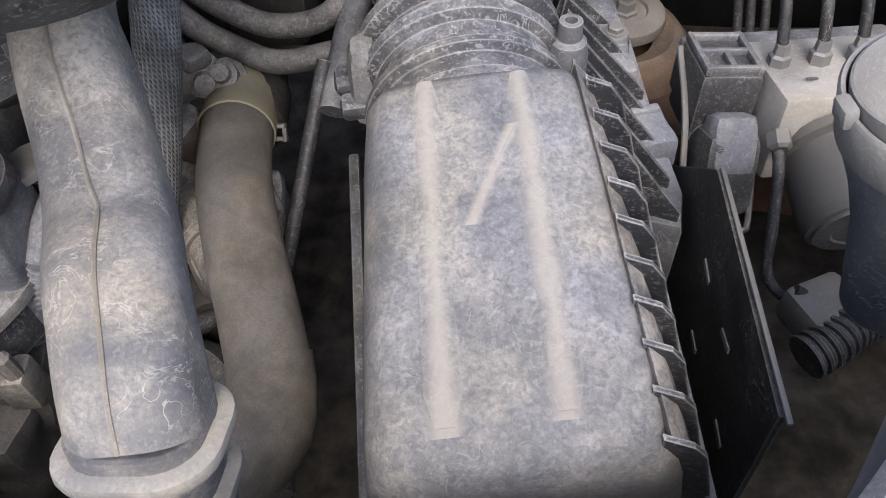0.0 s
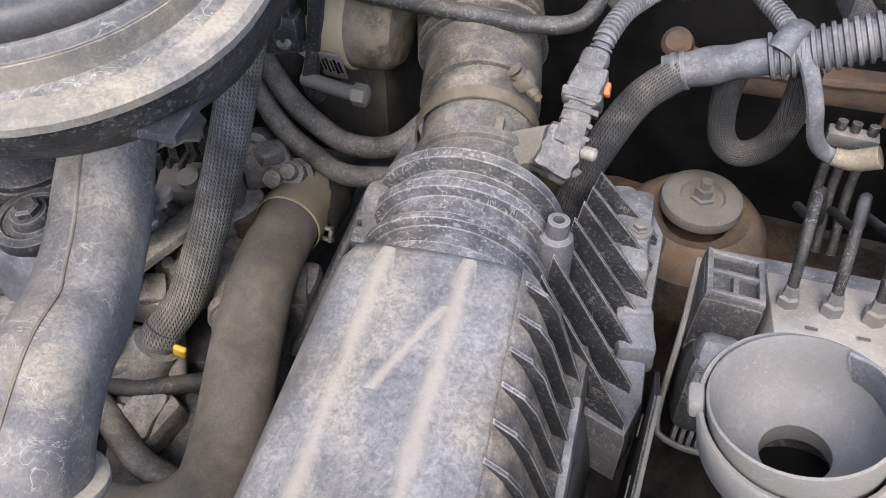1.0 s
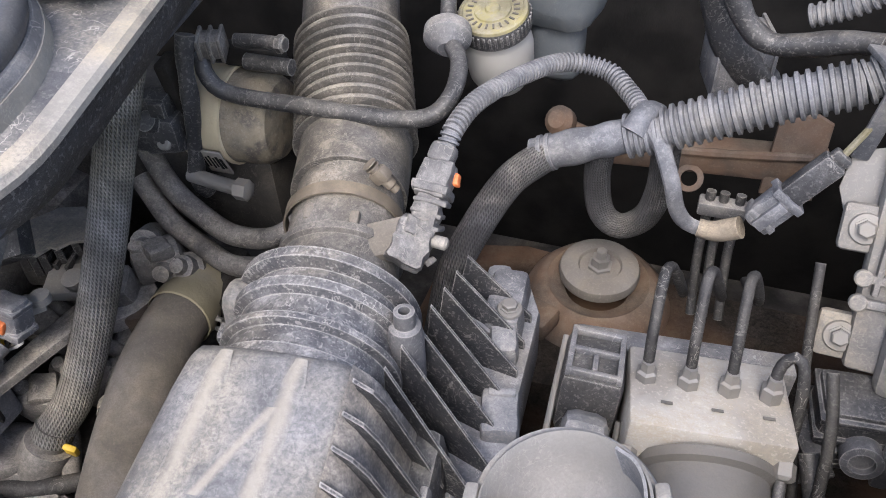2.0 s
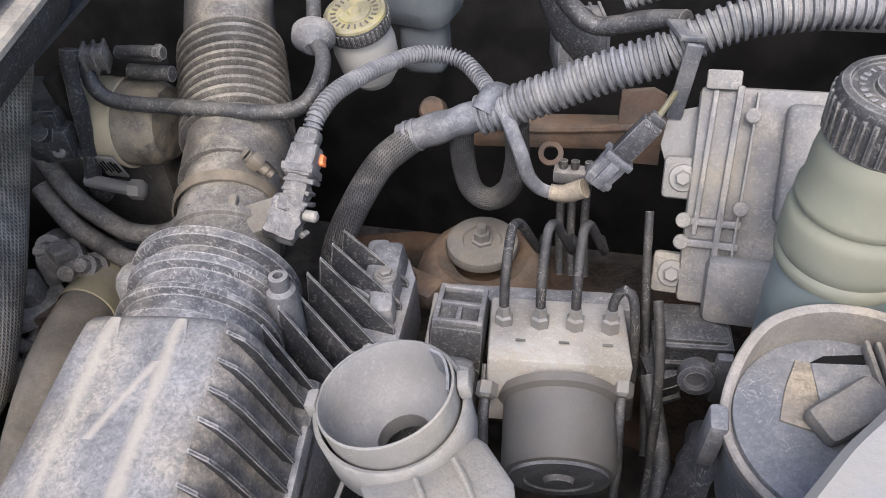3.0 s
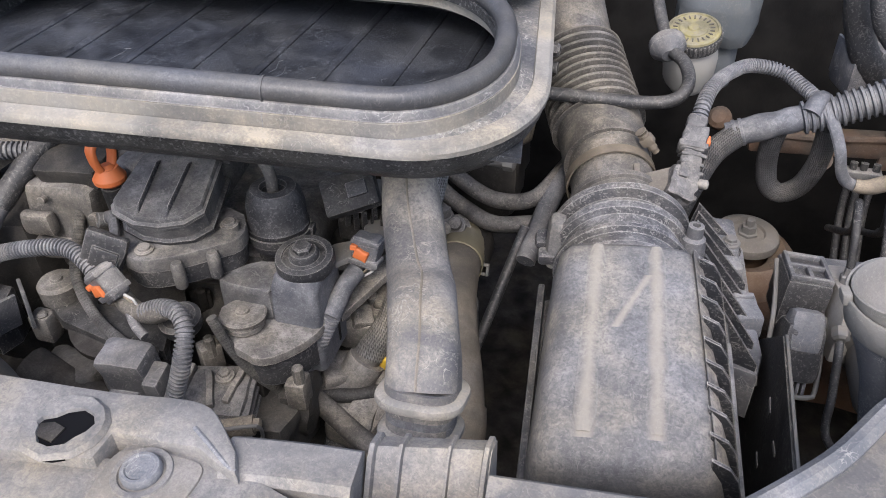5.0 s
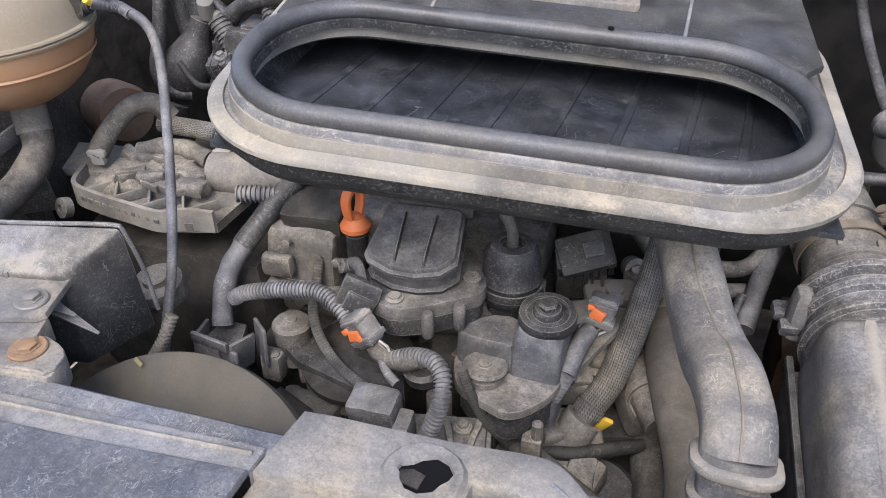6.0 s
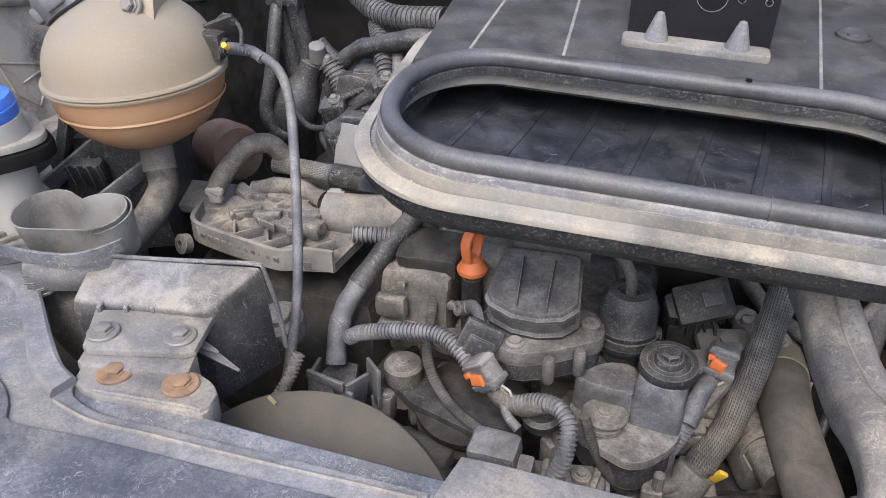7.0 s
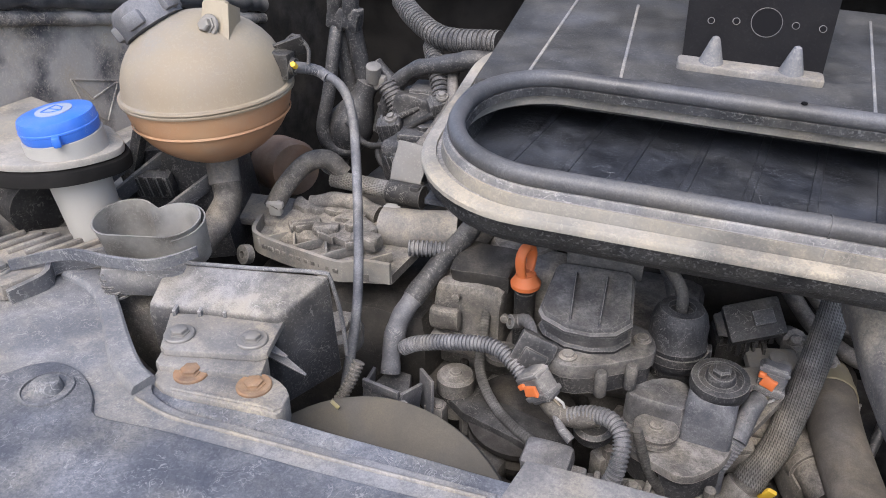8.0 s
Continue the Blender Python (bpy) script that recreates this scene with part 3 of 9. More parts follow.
wall("wall_right", (0.02, 1.0, 0.50), (0.60, 0.36, 0.76), GRIMESHADE, "dusty inner wing, coloured dark for shade")
wall("wall_front", (1.5, 0.02, 0.44), (-0.16, -0.24, 0.73), GRIMESHADE, "radiator support behind the bumper, coloured dark for shade")

# out of view: bonnet and scuttle added to screen the rear sky and bounce light
wall("unseen_bonnet", (1.5, 0.02, 1.0), (-0.15, 0.74, 1.64), LAMPSIDE, "unseen raised bonnet, added to block and bounce sky light", rot=(14, 0, 0))
wall("wall_cowl", (1.6, 0.16, 0.02), (-0.15, 0.82, 1.16), DARK, "unseen dark scuttle panel added below the bonnet")

# right inner wing: rust-stained pressing round the strut turret
w = bmesh.new()
slab(w, [(0.02, 0.47), (0.10, 0.44), (0.30, 0.45), (0.45, 0.42), (0.59, 0.40), (0.59, 0.59), (0.30, 0.60), (0.10, 0.62), (0.02, 0.60)], 0.10, pose(0, 0, 0.715), 0.01)
solo("inner_wing", w, BROWN, "dark rust-stained inner wing pressing round the strut turret", "car body", "structure")
w = bmesh.new()
rbox(w, (0.185, 0.030, 0.024), pose(0.258, 0.612, 0.862, 0, -3.5, 0), 0.005)
tube(w, [(0.165, 0.600, 0.866), (0.25, 0.598, 0.872), (0.335, 0.598, 0.882)], 0.004, seg=8, wob=0.3)
slab(w, [(-0.020, -0.034), (0.022, -0.034), (0.022, 0.034), (0.010, 0.040), (-0.018, 0.036)], 0.006, pose(0.322, 0.600, 0.876, 80, 0, 0), 0.002)
lathe(w, [(0.012, 0), (0.012, 0.004), (0.007, 0.004), (0.007, 0), (0.012, 0)], aim((0.2444, 0.592, 0.848), (0, -0.7, 0.7)), seg=18, caps=False)
lathe(w, [(0.010, -0.012), (0.013, -0.006), (0.013, 0.004), (0.008, 0.010), (0.003, 0.011)], aim((0.1294, 0.596, 0.884), (-0.2, -0.7, 0.6)), seg=18)
tube(w, [(0.1294, 0.600, 0.880), (0.150, 0.606, 0.868), (0.175, 0.610, 0.860)], 0.007, seg=10)
solo("chassis_rail", w, RUST, "rusty brown chassis rail with a lug", "car body", "structure")

# left inner wing panel
w = bmesh.new()
slab(w, [(-0.95, 0.13), (-0.80, 0.10), (-0.79, 0.24), (-0.84, 0.36), (-0.95, 0.40)], 0.05, pose(0, 0, 0.992), 0.012)
solo("wing_panel", w, WING, "grey inner wing panel with brown stains and flaking paint", "car body", "structure")
w = tube(bmesh.new(), [(-0.949, -0.05, 1.19), (-0.947, 0.165, 1.150), (-0.946, 0.306, 1.121), (-0.947, 0.425, 1.099), (-0.949, 0.60, 1.06)], 0.008, seg=12, wob=0.2)
for line in ([(0.240, 1.066), (0.306, 1.046), (0.279, 1.004), (0.252, 1.028), (0.240, 1.066)], [(0.244, 1.063), (0.264, 1.036), (0.303, 1.045)]):
    for (y0, z0), (y1, z1) in zip(line, line[1:]):
        tube(w, [(-0.9495, y0, z0), (-0.9495, y1, z1)], 0.0013, seg=8)
solo("wing_pressing", w, WING, "pressed ridge and raised diamond on the inner wing", "car body", "structure")
w = tube(bmesh.new(), [(-0.949, -0.05, 1.212), (-0.945, 0.165, 1.171), (-0.944, 0.306, 1.142), (-0.945, 0.425, 1.120), (-0.949, 0.60, 1.08)], 0.011, seg=10, wob=0.35)
solo("wing_seal", w, SEAL, "dark perished seal along the wing top", "seal")

# front carrier: rail along the bay's front edge, stepped at the latch
def rail(bm, back, width, top, deep):
    """A strip of rounded section behind which the line of (x, y) points lies."""
    loops = []
    back = [(p.x, p.y) for p in smooth_line([(x, y, 0) for x, y in back], 0.008)[0]]
    for i, (x, y) in enumerate(back):
        a, b = Vector(back[max(0, i - 1)]), Vector(back[min(len(back) - 1, i + 1)])
        d = (b - a).normalized()
        n = Vector((d.y, -d.x))
        sec = [(0, -deep), (0, -0.004), (0.004, 0), (width - 0.004, 0), (width, -0.004), (width, -deep)]
        loops.append([Vector((x + n.x * u, y + n.y * u, top + v)) for u, v in sec])
    return loft(bm, loops)


carrier = thing("front_carrier", (-0.35, -0.06, 0.9), "dusty grey front cross panel over the radiator", "car body", kind="structure")
b = rail(bmesh.new(), [(-0.575, -0.0525), (-0.5155, -0.0521), (-0.4667, -0.0485), (-0.4238, -0.0460), (-0.3648, -0.0411), (-0.3234, -0.0385), (-0.290, -0.0355)], 0.022, 0.9805, 0.06)
part("rail", b, COVER, carrier, "dark dusty rail edge")
b = bmesh.new()
back = [(p.x, p.y) for p in smooth_line([(-0.305, -0.0195, 0), (-0.2818, -0.0166, 0), (-0.2137, -0.0116, 0), (-0.1741, -0.0061, 0), (-0.158, -0.0055, 0), (-0.148, -0.0090, 0), (-0.1355, -0.0193, 0), (-0.124, -0.030, 0)], 0.006)[0]]
slab(b, back + [(-0.1165, -0.0440), (-0.1286, -0.0407), (-0.1437, -0.0342), (-0.1895, -0.0367), (-0.1925, -0.0380), (-0.1930, -0.0535), (-0.1950, -0.0553), (-0.243, -0.0620), (-0.310, -0.0700)], 0.03, pose(0, 0, 0.982), 0.0025)
latch = part("latch_panel", b, PANEL, carrier, "light dusty latch panel")
rings = []
torn = [(0.0150, 0.0070), (0.0105, 0.0125), (0.0030, 0.0148), (-0.0045, 0.0110), (-0.0085, 0.0065), (-0.0142, 0.0035), (-0.0150, 0.0002), (-0.0125, -0.0020), (-0.0110, -0.0060), (-0.0062, -0.0110), (0.0010, -0.0120), (0.0080, -0.0085), (0.0105, -0.0030), (0.0135, 0.0010)]
mid = (-0.2190, -0.0430)
for k, z in ((0.98, -0.016), (1.0, 0.0010), (1.05, 0.0026)):
    rings.append([Vector((mid[0] + k * x, mid[1] + k * y, 0.982 + z)) for x, y in torn])
for r, z in ((0.0205, 0.0032), (0.0228, 0.0004)):
    rings.append([Vector((mid[0] - 0.0005 + r * 1.08 * x / math.hypot(x, y), mid[1] + 0.002 + r * y / math.hypot(x, y), 0.982 + z)) for x, y in torn])
b = loft(bmesh.new(), rings, caps=False)
bmesh.ops.recalc_face_normals(b, faces=b.faces)
part("collar", b, PANEL, latch, "smooth raised collar round the torn opening")
# no real depth here: a black disc paints the opening's darkness
b = lathe(bmesh.new(), [(0.0180, -0.004), (0.0180, 0.0), (0.001, 0.0)], pose(*mid, 0.9824), seg=20)
part("opening", b, INKHOLE, latch, "flat black disc for the shade in the torn latch opening")
b = slab(bmesh.new(), [(-0.010, -0.004), (0.003, -0.006), (0.004, 0.004), (-0.004, 0.006), (-0.011, 0.003)], 0.0010, pose(mid[0] - 0.003, mid[1] - 0.003, 0.9836), 0)
part("flap", b, GRIMESHADE, latch, "torn flap in the opening")
b = slab(bmesh.new(), [(-0.31, -0.062), (-0.19, -0.046), (-0.185, -0.030), (-0.13, -0.032), (-0.08, -0.046), (-0.09, -0.16), (-0.31, -0.17)], 0.02, pose(0, 0, 0.9735), 0.002)
low_panel = part("lower_panel", b, PANEL, carrier, "recessed dusty panel in front of the step")
b = slab(bmesh.new(), soft([(-0.190, -0.050), (-0.186, -0.0385), (-0.145, -0.0360), (-0.136, -0.0420), (-0.140, -0.075), (-0.150, -0.082), (-0.186, -0.080)], 2), 0.004, pose(0, 0, 0.9752), 0.0012)
part("bolt_pad", b, TANCOVER, low_panel, "tan dusty pad under the bolt")
b = lathe(bmesh.new(), [(0.0160, 0.0), (0.0155, 0.0012), (0.0125, 0.0012), (0.0118, 0.0002)], pose(-0.1673, -0.0515, 0.9752), seg=32, caps=False)
part("washer_ring", b, PANEL, low_panel)
b = lathe(bmesh.new(), [(0.0106, -0.001), (0.0106, 0.0035), (0.0096, 0.0050), (0.0080, 0.0052), (0.0072, 0.0044), (0.001, 0.0044)], pose(-0.1673, -0.0515, 0.9752), seg=32)
part("bolt", b, LAMPSIDE, low_panel, "round dusty bolt head")
b = tube(bmesh.new(), [(-0.1521, -0.0226, 0.9816), (-0.140, -0.0300, 0.9816), (-0.1262, -0.0385, 0.9810), (-0.119, -0.0415, 0.9800)], 0.0015, seg=8)
part("groove_bead", b, LAMPSIDE, latch, "raised slanting bead")
for line in ([(-0.134, -0.015), (-0.098, -0.0095), (-0.063, -0.006)], [(0.004, -0.003), (0.09, 0.005), (0.15, 0.012)]):
    part("rail", rail(bmesh.new(), line, 0.03, 0.976, 0.05), PANEL, carrier)
b = rail(bmesh.new(), [(-0.14, -0.048), (-0.063, -0.037), (0.0, -0.034), (0.16, -0.02)], 0.09, 0.968, 0.04)
part("ledge", b, PANEL, carrier)
def saddle_cut(x, out):
    """The saddle's outline at x, back to front; out pushes its top and face outward."""
    k = (x + 0.06) * 0.22
    return [Vector((x, y + k, z)) for y, z in ((0.010, 0.925), (0.010, 0.966 + out), (0.008, 0.9685 + out), (-0.002 - out * 0.3, 0.9725 + out), (-0.006 - out, 0.9690 + out * 0.3), (-0.028 - out, 0.925))]


b = loft(bmesh.new(), [saddle_cut(x, 0.0) for x in (-0.061, -0.045, -0.02, 0.002)])
bmesh.ops.recalc_face_normals(b, faces=b.faces)
saddle = part("saddle", b, PANEL, carrier, "steep ribbed saddle under the duct", crease=30)
for x, w in ((-0.0595, 0.0022), (-0.0446, 0.0016), (-0.0195, 0.0012), (-0.0005, 0.0020)):
    b = loft(bmesh.new(), [saddle_cut(x + d, o) for d, o in ((-w, 0.0), (-w * 0.6, 0.0035), (w * 0.6, 0.0035), (w, 0.0))])
    bmesh.ops.recalc_face_normals(b, faces=b.faces)
    part("rib", b, PANEL, saddle)

# dark cover in front of the carrier, with a round lobe about its plug
lobe = [(-0.70, -0.125), (-0.668, -0.1017), (-0.6587, -0.0870), (-0.6452, -0.0760), (-0.6272, -0.0745), (-0.6057, -0.0816), (-0.5881, -0.0932), (-0.5774, -0.1040), (-0.5640, -0.1045), (-0.5266, -0.0981), (-0.4693, -0.0915), (-0.413, -0.0860), (-0.3632, -0.0800), (-0.31, -0.073)]
lobe = [(p.x, p.y) for p in smooth_line([(x, y, 0) for x, y in lobe], 0.006)[0]]
grille = thing("grille_cover", (-0.48, -0.15, 0.95), "dark blue-grey dusty plastic cover in front of the radiator", "cover")
part("panel", slab(bmesh.new(), lobe + [(-0.31, -0.24), (-0.72, -0.26)], 0.02, pose(0, 0, 0.987), 0.003), COVER, grille)
b = lathe(bmesh.new(), [(0.0185, 0), (0.0180, 0.0014), (0.0165, 0.0016), (0.0158, -0.0010), (0.0120, -0.0012), (0.0110, 0.0005), (0.0105, 0.0040), (0.0092, 0.0056), (0.001, 0.0062)], aim((-0.6231, -0.1011, 0.9873), Z), seg=36)
part("plug", b, COVER, grille, "round dusty plastic plug")
# grey panel at the lamp corner: it runs on under the cover as the rail's front strip
corner_fascia = thing("corner_fascia", (-0.66, -0.06, 0.95), "light grey dusty panel with a raised lip by the lamp", "panel")
back = [(-0.745, 0.020), (-0.728, 0.036), (-0.6974, 0.0270), (-0.6565, -0.0015), (-0.6212, -0.0280), (-0.588, -0.0510), (-0.5684, -0.0590), (-0.558, -0.0700), (-0.5287, -0.0760), (-0.4865, -0.0715), (-0.4226, -0.0650), (-0.37, -0.0595), (-0.31, -0.0540)]
back = [(p.x, p.y) for p in smooth_line([(x, y, 0) for x, y in back], 0.006)[0]]
part("plate", slab(bmesh.new(), back + [(-0.31, -0.11), (-0.56, -0.14), (-0.72, -0.20), (-0.80, -0.20), (-0.80, -0.01)], 0.02, pose(0, 0, 0.9835), 0.002), LAMPSIDE, corner_fascia)
outer = smooth_line([(-0.7260, 0.0360, 0), (-0.6950, 0.0262, 0), (-0.6535, -0.0030, 0), (-0.6185, -0.0292, 0), (-0.5850, -0.0520, 0), (-0.5650, -0.0600, 0)], 0.006)[0]
inner = smooth_line([(-0.7370, 0.0120, 0), (-0.7019, 0.0067, 0), (-0.6723, -0.0096, 0), (-0.6352, -0.0391, 0), (-0.6047, -0.0628, 0), (-0.5690, -0.0790, 0)], 0.006)[0]
n = min(len(outer), len(inner))
loops = []
for k in range(n):
    o, q = outer[round(k * (len(outer) - 1) / (n - 1))], inner[round(k * (len(inner) - 1) / (n - 1))]
    loops.append([o + Z * 0.965, o + Z * 0.9885, o.lerp(q, 0.12) + Z * 0.9902, o.lerp(q, 0.85) + Z * 0.9895, o.lerp(q, 0.97) + Z * 0.9870, q + Z * 0.9825])
b = loft(bmesh.new(), loops)
bmesh.ops.recalc_face_normals(b, faces=b.faces)
part("lip", b, LAMPSIDE, corner_fascia, "raised dusty lip along the curved edge")
seam = [(-0.5640, -0.0800), (-0.5294, -0.0845), (-0.4872, -0.0800), (-0.4226, -0.0735), (-0.3705, -0.0677), (-0.3146, -0.0611)]
b = tube(bmesh.new(), [(x, y, 0.9838) for x, y in seam], 0.0016, seg=8)
part("bead", b, PANEL, corner_fascia, "narrow tan bead along the strip")

# right front panel and the wing's edge
b = bmesh.new()
slab(b, [(p.x, p.y) for p in smooth_line([(0.122, 0.002, 0), (0.146, 0.023, 0), (0.164, 0.043, 0), (0.180, 0.065, 0), (0.193, 0.083, 0), (0.207, 0.096, 0), (0.226, 0.107, 0), (0.245, 0.112, 0), (0.285, 0.094, 0), (0.32, 0.09, 0)], 0.006)[0]] + [(0.345, 0.10), (0.40, 0.02), (0.40, -0.2), (0.10, -0.2), (0.10, -0.03)], 0.03, pose(0, 0, 0.984), 0.007)
rp = thing("lamp_surround", (0.25, -0.02, 0.95), "light tan dusty panel with a raised grey rim over the headlamp", "panel")
part("plate", b, PANEL, rp)
b = rail(bmesh.new(), [(0.098, -0.018), (0.124, 0.004), (0.147, 0.026), (0.166, 0.046), (0.182, 0.068), (0.195, 0.086), (0.208, 0.098), (0.227, 0.1095), (0.246, 0.1145), (0.268, 0.104)], 0.012, 0.991, 0.03)
part("rim", b, LAMPSIDE, rp, "raised grey rim")
wing = thing("wing_edge", (0.42, 0.12, 0.95), "silver painted wing edge, dusty and shining", "car body", kind="structure")
b = rail(bmesh.new(), [(0.285, 0.083), (0.320, 0.099), (0.348, 0.1188), (0.366, 0.129), (0.383, 0.1445), (0.395, 0.161), (0.410, 0.183), (0.427, 0.2035), (0.443, 0.2243), (0.456, 0.246), (0.51, 0.295), (0.60, 0.36)], 0.030, 1.000, 0.05)
part("flange", b, WINGDUST, wing, "dust-covered inner flange")
b = rail(bmesh.new(), [(0.31, 0.048), (0.347, 0.079), (0.380, 0.118), (0.401, 0.139), (0.4225, 0.165), (0.443, 0.194), (0.53, 0.265), (0.63, 0.335)], 0.16, 1.0015, 0.07)
part("skin", b, PAINT, wing, "silver wing skin")
bolt(wing, (0.303, 0.062, 1.000), r=0.0065, h=0.007, washer=0.0125, head=BLOCK)

# ---------- air filter box ----------
airbox = thing("air_filter_box", (0.06, 0.15, 0.78), "dusty grey air filter box with two tan ribs and side fins", "air filter box")


def lid_section(y, k=1.0, drop=0.0):
    """The lid's cross-section at y, from the left foot over the top to the right foot."""
    hw = 0.052 + 0.0035 * (-y / 0.09)
    pts = [(-hw - 0.010, -0.070), (-hw - 0.006, -0.030), (-hw - 0.002, -0.012), (-hw + 0.006, -0.002), (-hw + 0.016, 0.0),
           (0, 0.0015), (hw - 0.016, 0.0), (hw - 0.005, -0.003), (hw + 0.003, -0.014), (hw + 0.008, -0.030), (hw + 0.021, -0.098)]
    return [BX @ Vector((x * k, y, z - drop)) for x, z in pts]


ys = [-0.100, -0.097, -0.090, -0.075, -0.03, 0.02, 0.060, 0.078, 0.084, 0.087]
ks = [0.90, 0.955, 0.985, 1.0, 1.0, 1.0, 1.0, 0.99, 0.97, 0.93]
ds = [0.030, 0.014, 0.005, 0.001, 0, 0, 0, 0.001, 0.004, 0.012]
b = loft(bmesh.new(), [lid_section(y, k, d) for y, k, d in zip(ys, ks, ds)])
bmesh.ops.recalc_face_normals(b, faces=b.faces)
lid = part("lid", b, BOXLID, airbox, "blue-grey plastic lid under dust", crease=50)
for x0, x1, y0, y1 in ((-0.026, -0.0225, -0.077, 0.080), (0.0185, 0.0195, -0.075, 0.080)):
    b = bmesh.new()
    loops = []
    for i in range(13):
        f = i / 12
        y, x = y0 + (y1 - y0) * f, x0 + (x1 - x0) * f
        hw, hh = (0.0056, 0.0013) if 0 < i < 12 else (0.003, 0.0005)
        hw *= 1.12 - 0.2 * f
        loops.append([BX @ Vector((x + a * hw, y, 0.0008 + hh * c)) for a, c in ((-1.2, -0.3), (-0.7, 0.55), (0, 1), (0.7, 0.55), (1.2, -0.3))])
    part("rib", loft(b, loops), BOXLID, lid, "low rib under tan dust")
b = bmesh.new()
tube(b, [BX @ Vector(p) for p in ((-0.008, 0.006, -0.0008), (0.002, 0.028, -0.0004), (0.014, 0.050, -0.0008))], 0.0024, seg=8, flat=0.6)
part("rib", b, BOXLID, lid, "short slanting rib")
# body below the lid, with its seam rail on both sides
b = bmesh.new()
rbox(b, (0.150, 0.185, 0.075), BX @ pose(0.008, -0.004, -0.112), 0.008)
part("body", b, PLASTIC, airbox, "black plastic lower housing")
b = bmesh.new()
rbox(b, (0.006, 0.19, 0.012), BX @ pose(-0.066, -0.004, -0.068), 0.002)
part("seam", b, PLASTIC, airbox)
b = bmesh.new()
rbox(b, (0.005, 0.155, 0.085), BX @ pose(0.0835, -0.025, -0.115, 0, -6, 0), 0.0015)
part("rail", b, BLUEGREY, airbox, "grey upright rail")
# fins down the right flank
for i in range(10):
    y = -0.088 + i * 0.0178
    b = bmesh.new()
    d = 0.0012
    prof = [(0.049, -0.0005), (0.060, -0.004), (0.066, -0.014), (0.084, -0.098), (0.060, -0.088), (0.052, -0.030)]
    prof = [(x, z + 0.001) for x, z in prof]
    loops = [[BX @ Vector((x, y + s * d - (x - 0.05) * 0.30, z)) for x, z in prof] for s in (-1, 1)]
    fin = loft(b, loops)
    bmesh.ops.recalc_face_normals(fin, faces=fin.faces)
    part("fin", fin, FIN, airbox)
b = bmesh.new()
loft(b, [[BX @ Vector((x + 0.0035 * (-y / 0.09), y, z)) for x, z in ((0.0490, -0.0015), (0.0560, -0.0105), (0.0615, -0.0280), (0.0750, -0.0970), (0.071, -0.098), (0.057, -0.030), (0.049, -0.010))] for y in (-0.088, -0.04, 0.02, 0.082)])
bmesh.ops.recalc_face_normals(b, faces=b.faces)
part("flank", b, FLANK, airbox, "sloping flank with tan dust between the fins")
# shelf and tower behind the fins, with the long webs that run down to it
tower = part("shelf", slab(bmesh.new(), [(0.095, 0.255), (0.168, 0.235), (0.173, 0.262), (0.165, 0.33), (0.160, 0.405), (0.148, 0.428), (0.118, 0.425), (0.10, 0.36)], 0.05,
             pose(0, 0, 0.846), 0.004), BLUEGREY, airbox, "ribbed rear shelf of the housing")
for i in range(7):
    y0, y1 = 0.264 + i * 0.0215, 0.240 + i * 0.0255
    b = bmesh.new()
    zt = 0.927 - i * 0.0048
    xe = 0.166 - i * 0.0016
    pts = [(0.104 + i * 0.001, y0, zt), (xe, y1, 0.853), (xe, y1, 0.842), (0.098, y0, 0.842)]
    loops = [[Vector((x, y + s * 0.0011, z)) for x, y, z in pts] for s in (-1, 1)]
    f = loft(b, loops)
    bmesh.ops.recalc_face_normals(f, faces=f.faces)
    part("web", f, FIN, tower)
b = bmesh.new()
rbox(b, (0.030, 0.062, 0.030), pose(0.137, 0.396, 0.852, 0, 0, 6), 0.005, taper=0.86)
part("boss", b, BLUEGREY, airbox)
b = bmesh.new()
lump(b, (0.024, 0.036, 0.024), pose(0.158, 0.306, 0.846, 0, 0, 14), 0.004, 0.0012, 70, 4)
rbox(b, (0.018, 0.006, 0.006), pose(0.156, 0.318, 0.857, 0, 0, 14), 0.0015)
part("post", b, LAMPSIDE, airbox, "pale grey stepped post on the shelf")
b = bmesh.new()
lump(b, (0.020, 0.085, 0.028), pose(0.136, 0.388, 0.849, 0, 0, 18), 0.006, 0.0014, 70, 5)
for k in range(3):
    rbox(b, (0.018, 0.003, 0.016), pose(0.118 + k * 0.003, 0.405 - k * 0.018, 0.854, 0, 24, -20), 0.001)
part("post", b, LAMPSIDE, airbox, "pale grey ridged post behind the fins")
bolt(airbox, (0.1435, 0.381, 0.8665), r=0.0055, h=0.005, washer=0.009)
b = bmesh.new()
lathe(b, [(0.0115, -0.055), (0.0110, -0.02), (0.0095, -0.012), (0.0068, -0.010), (0.0062, 0.0), (0.0035, 0.0005), (0.0032, -0.010)], aim((0.1035, 0.297, 0.938), (0.02, 0.02, 1)), seg=18)
part("spigot", b, BLUEGREY, airbox, "small capped spigot")
b = bmesh.new()
rbox(b, (0.02, 0.03, 0.05), pose(-0.006, 0.293, 0.906, 0, 0, 6), 0.008, taper=0.8)
part("lug", b, BOXLID, airbox)

# outlet collar in stepped rings, then the meter tube and bellows
AX = [Vector(p) for p in ((0.056, 0.225, 0.893), (0.052, 0.262, 0.897), (0.044, 0.318, 0.905), (0.034, 0.355, 0.914), (0.024, 0.392, 0.925), (0.010, 0.440, 0.932), (-0.012, 0.492, 0.952), (-0.033, 0.540, 0.975), (-0.052, 0.60, 1.005), (-0.06, 0.68, 1.03))]
b = bmesh.new()
m = aim(AX[1], AX[2] - AX[1], X)
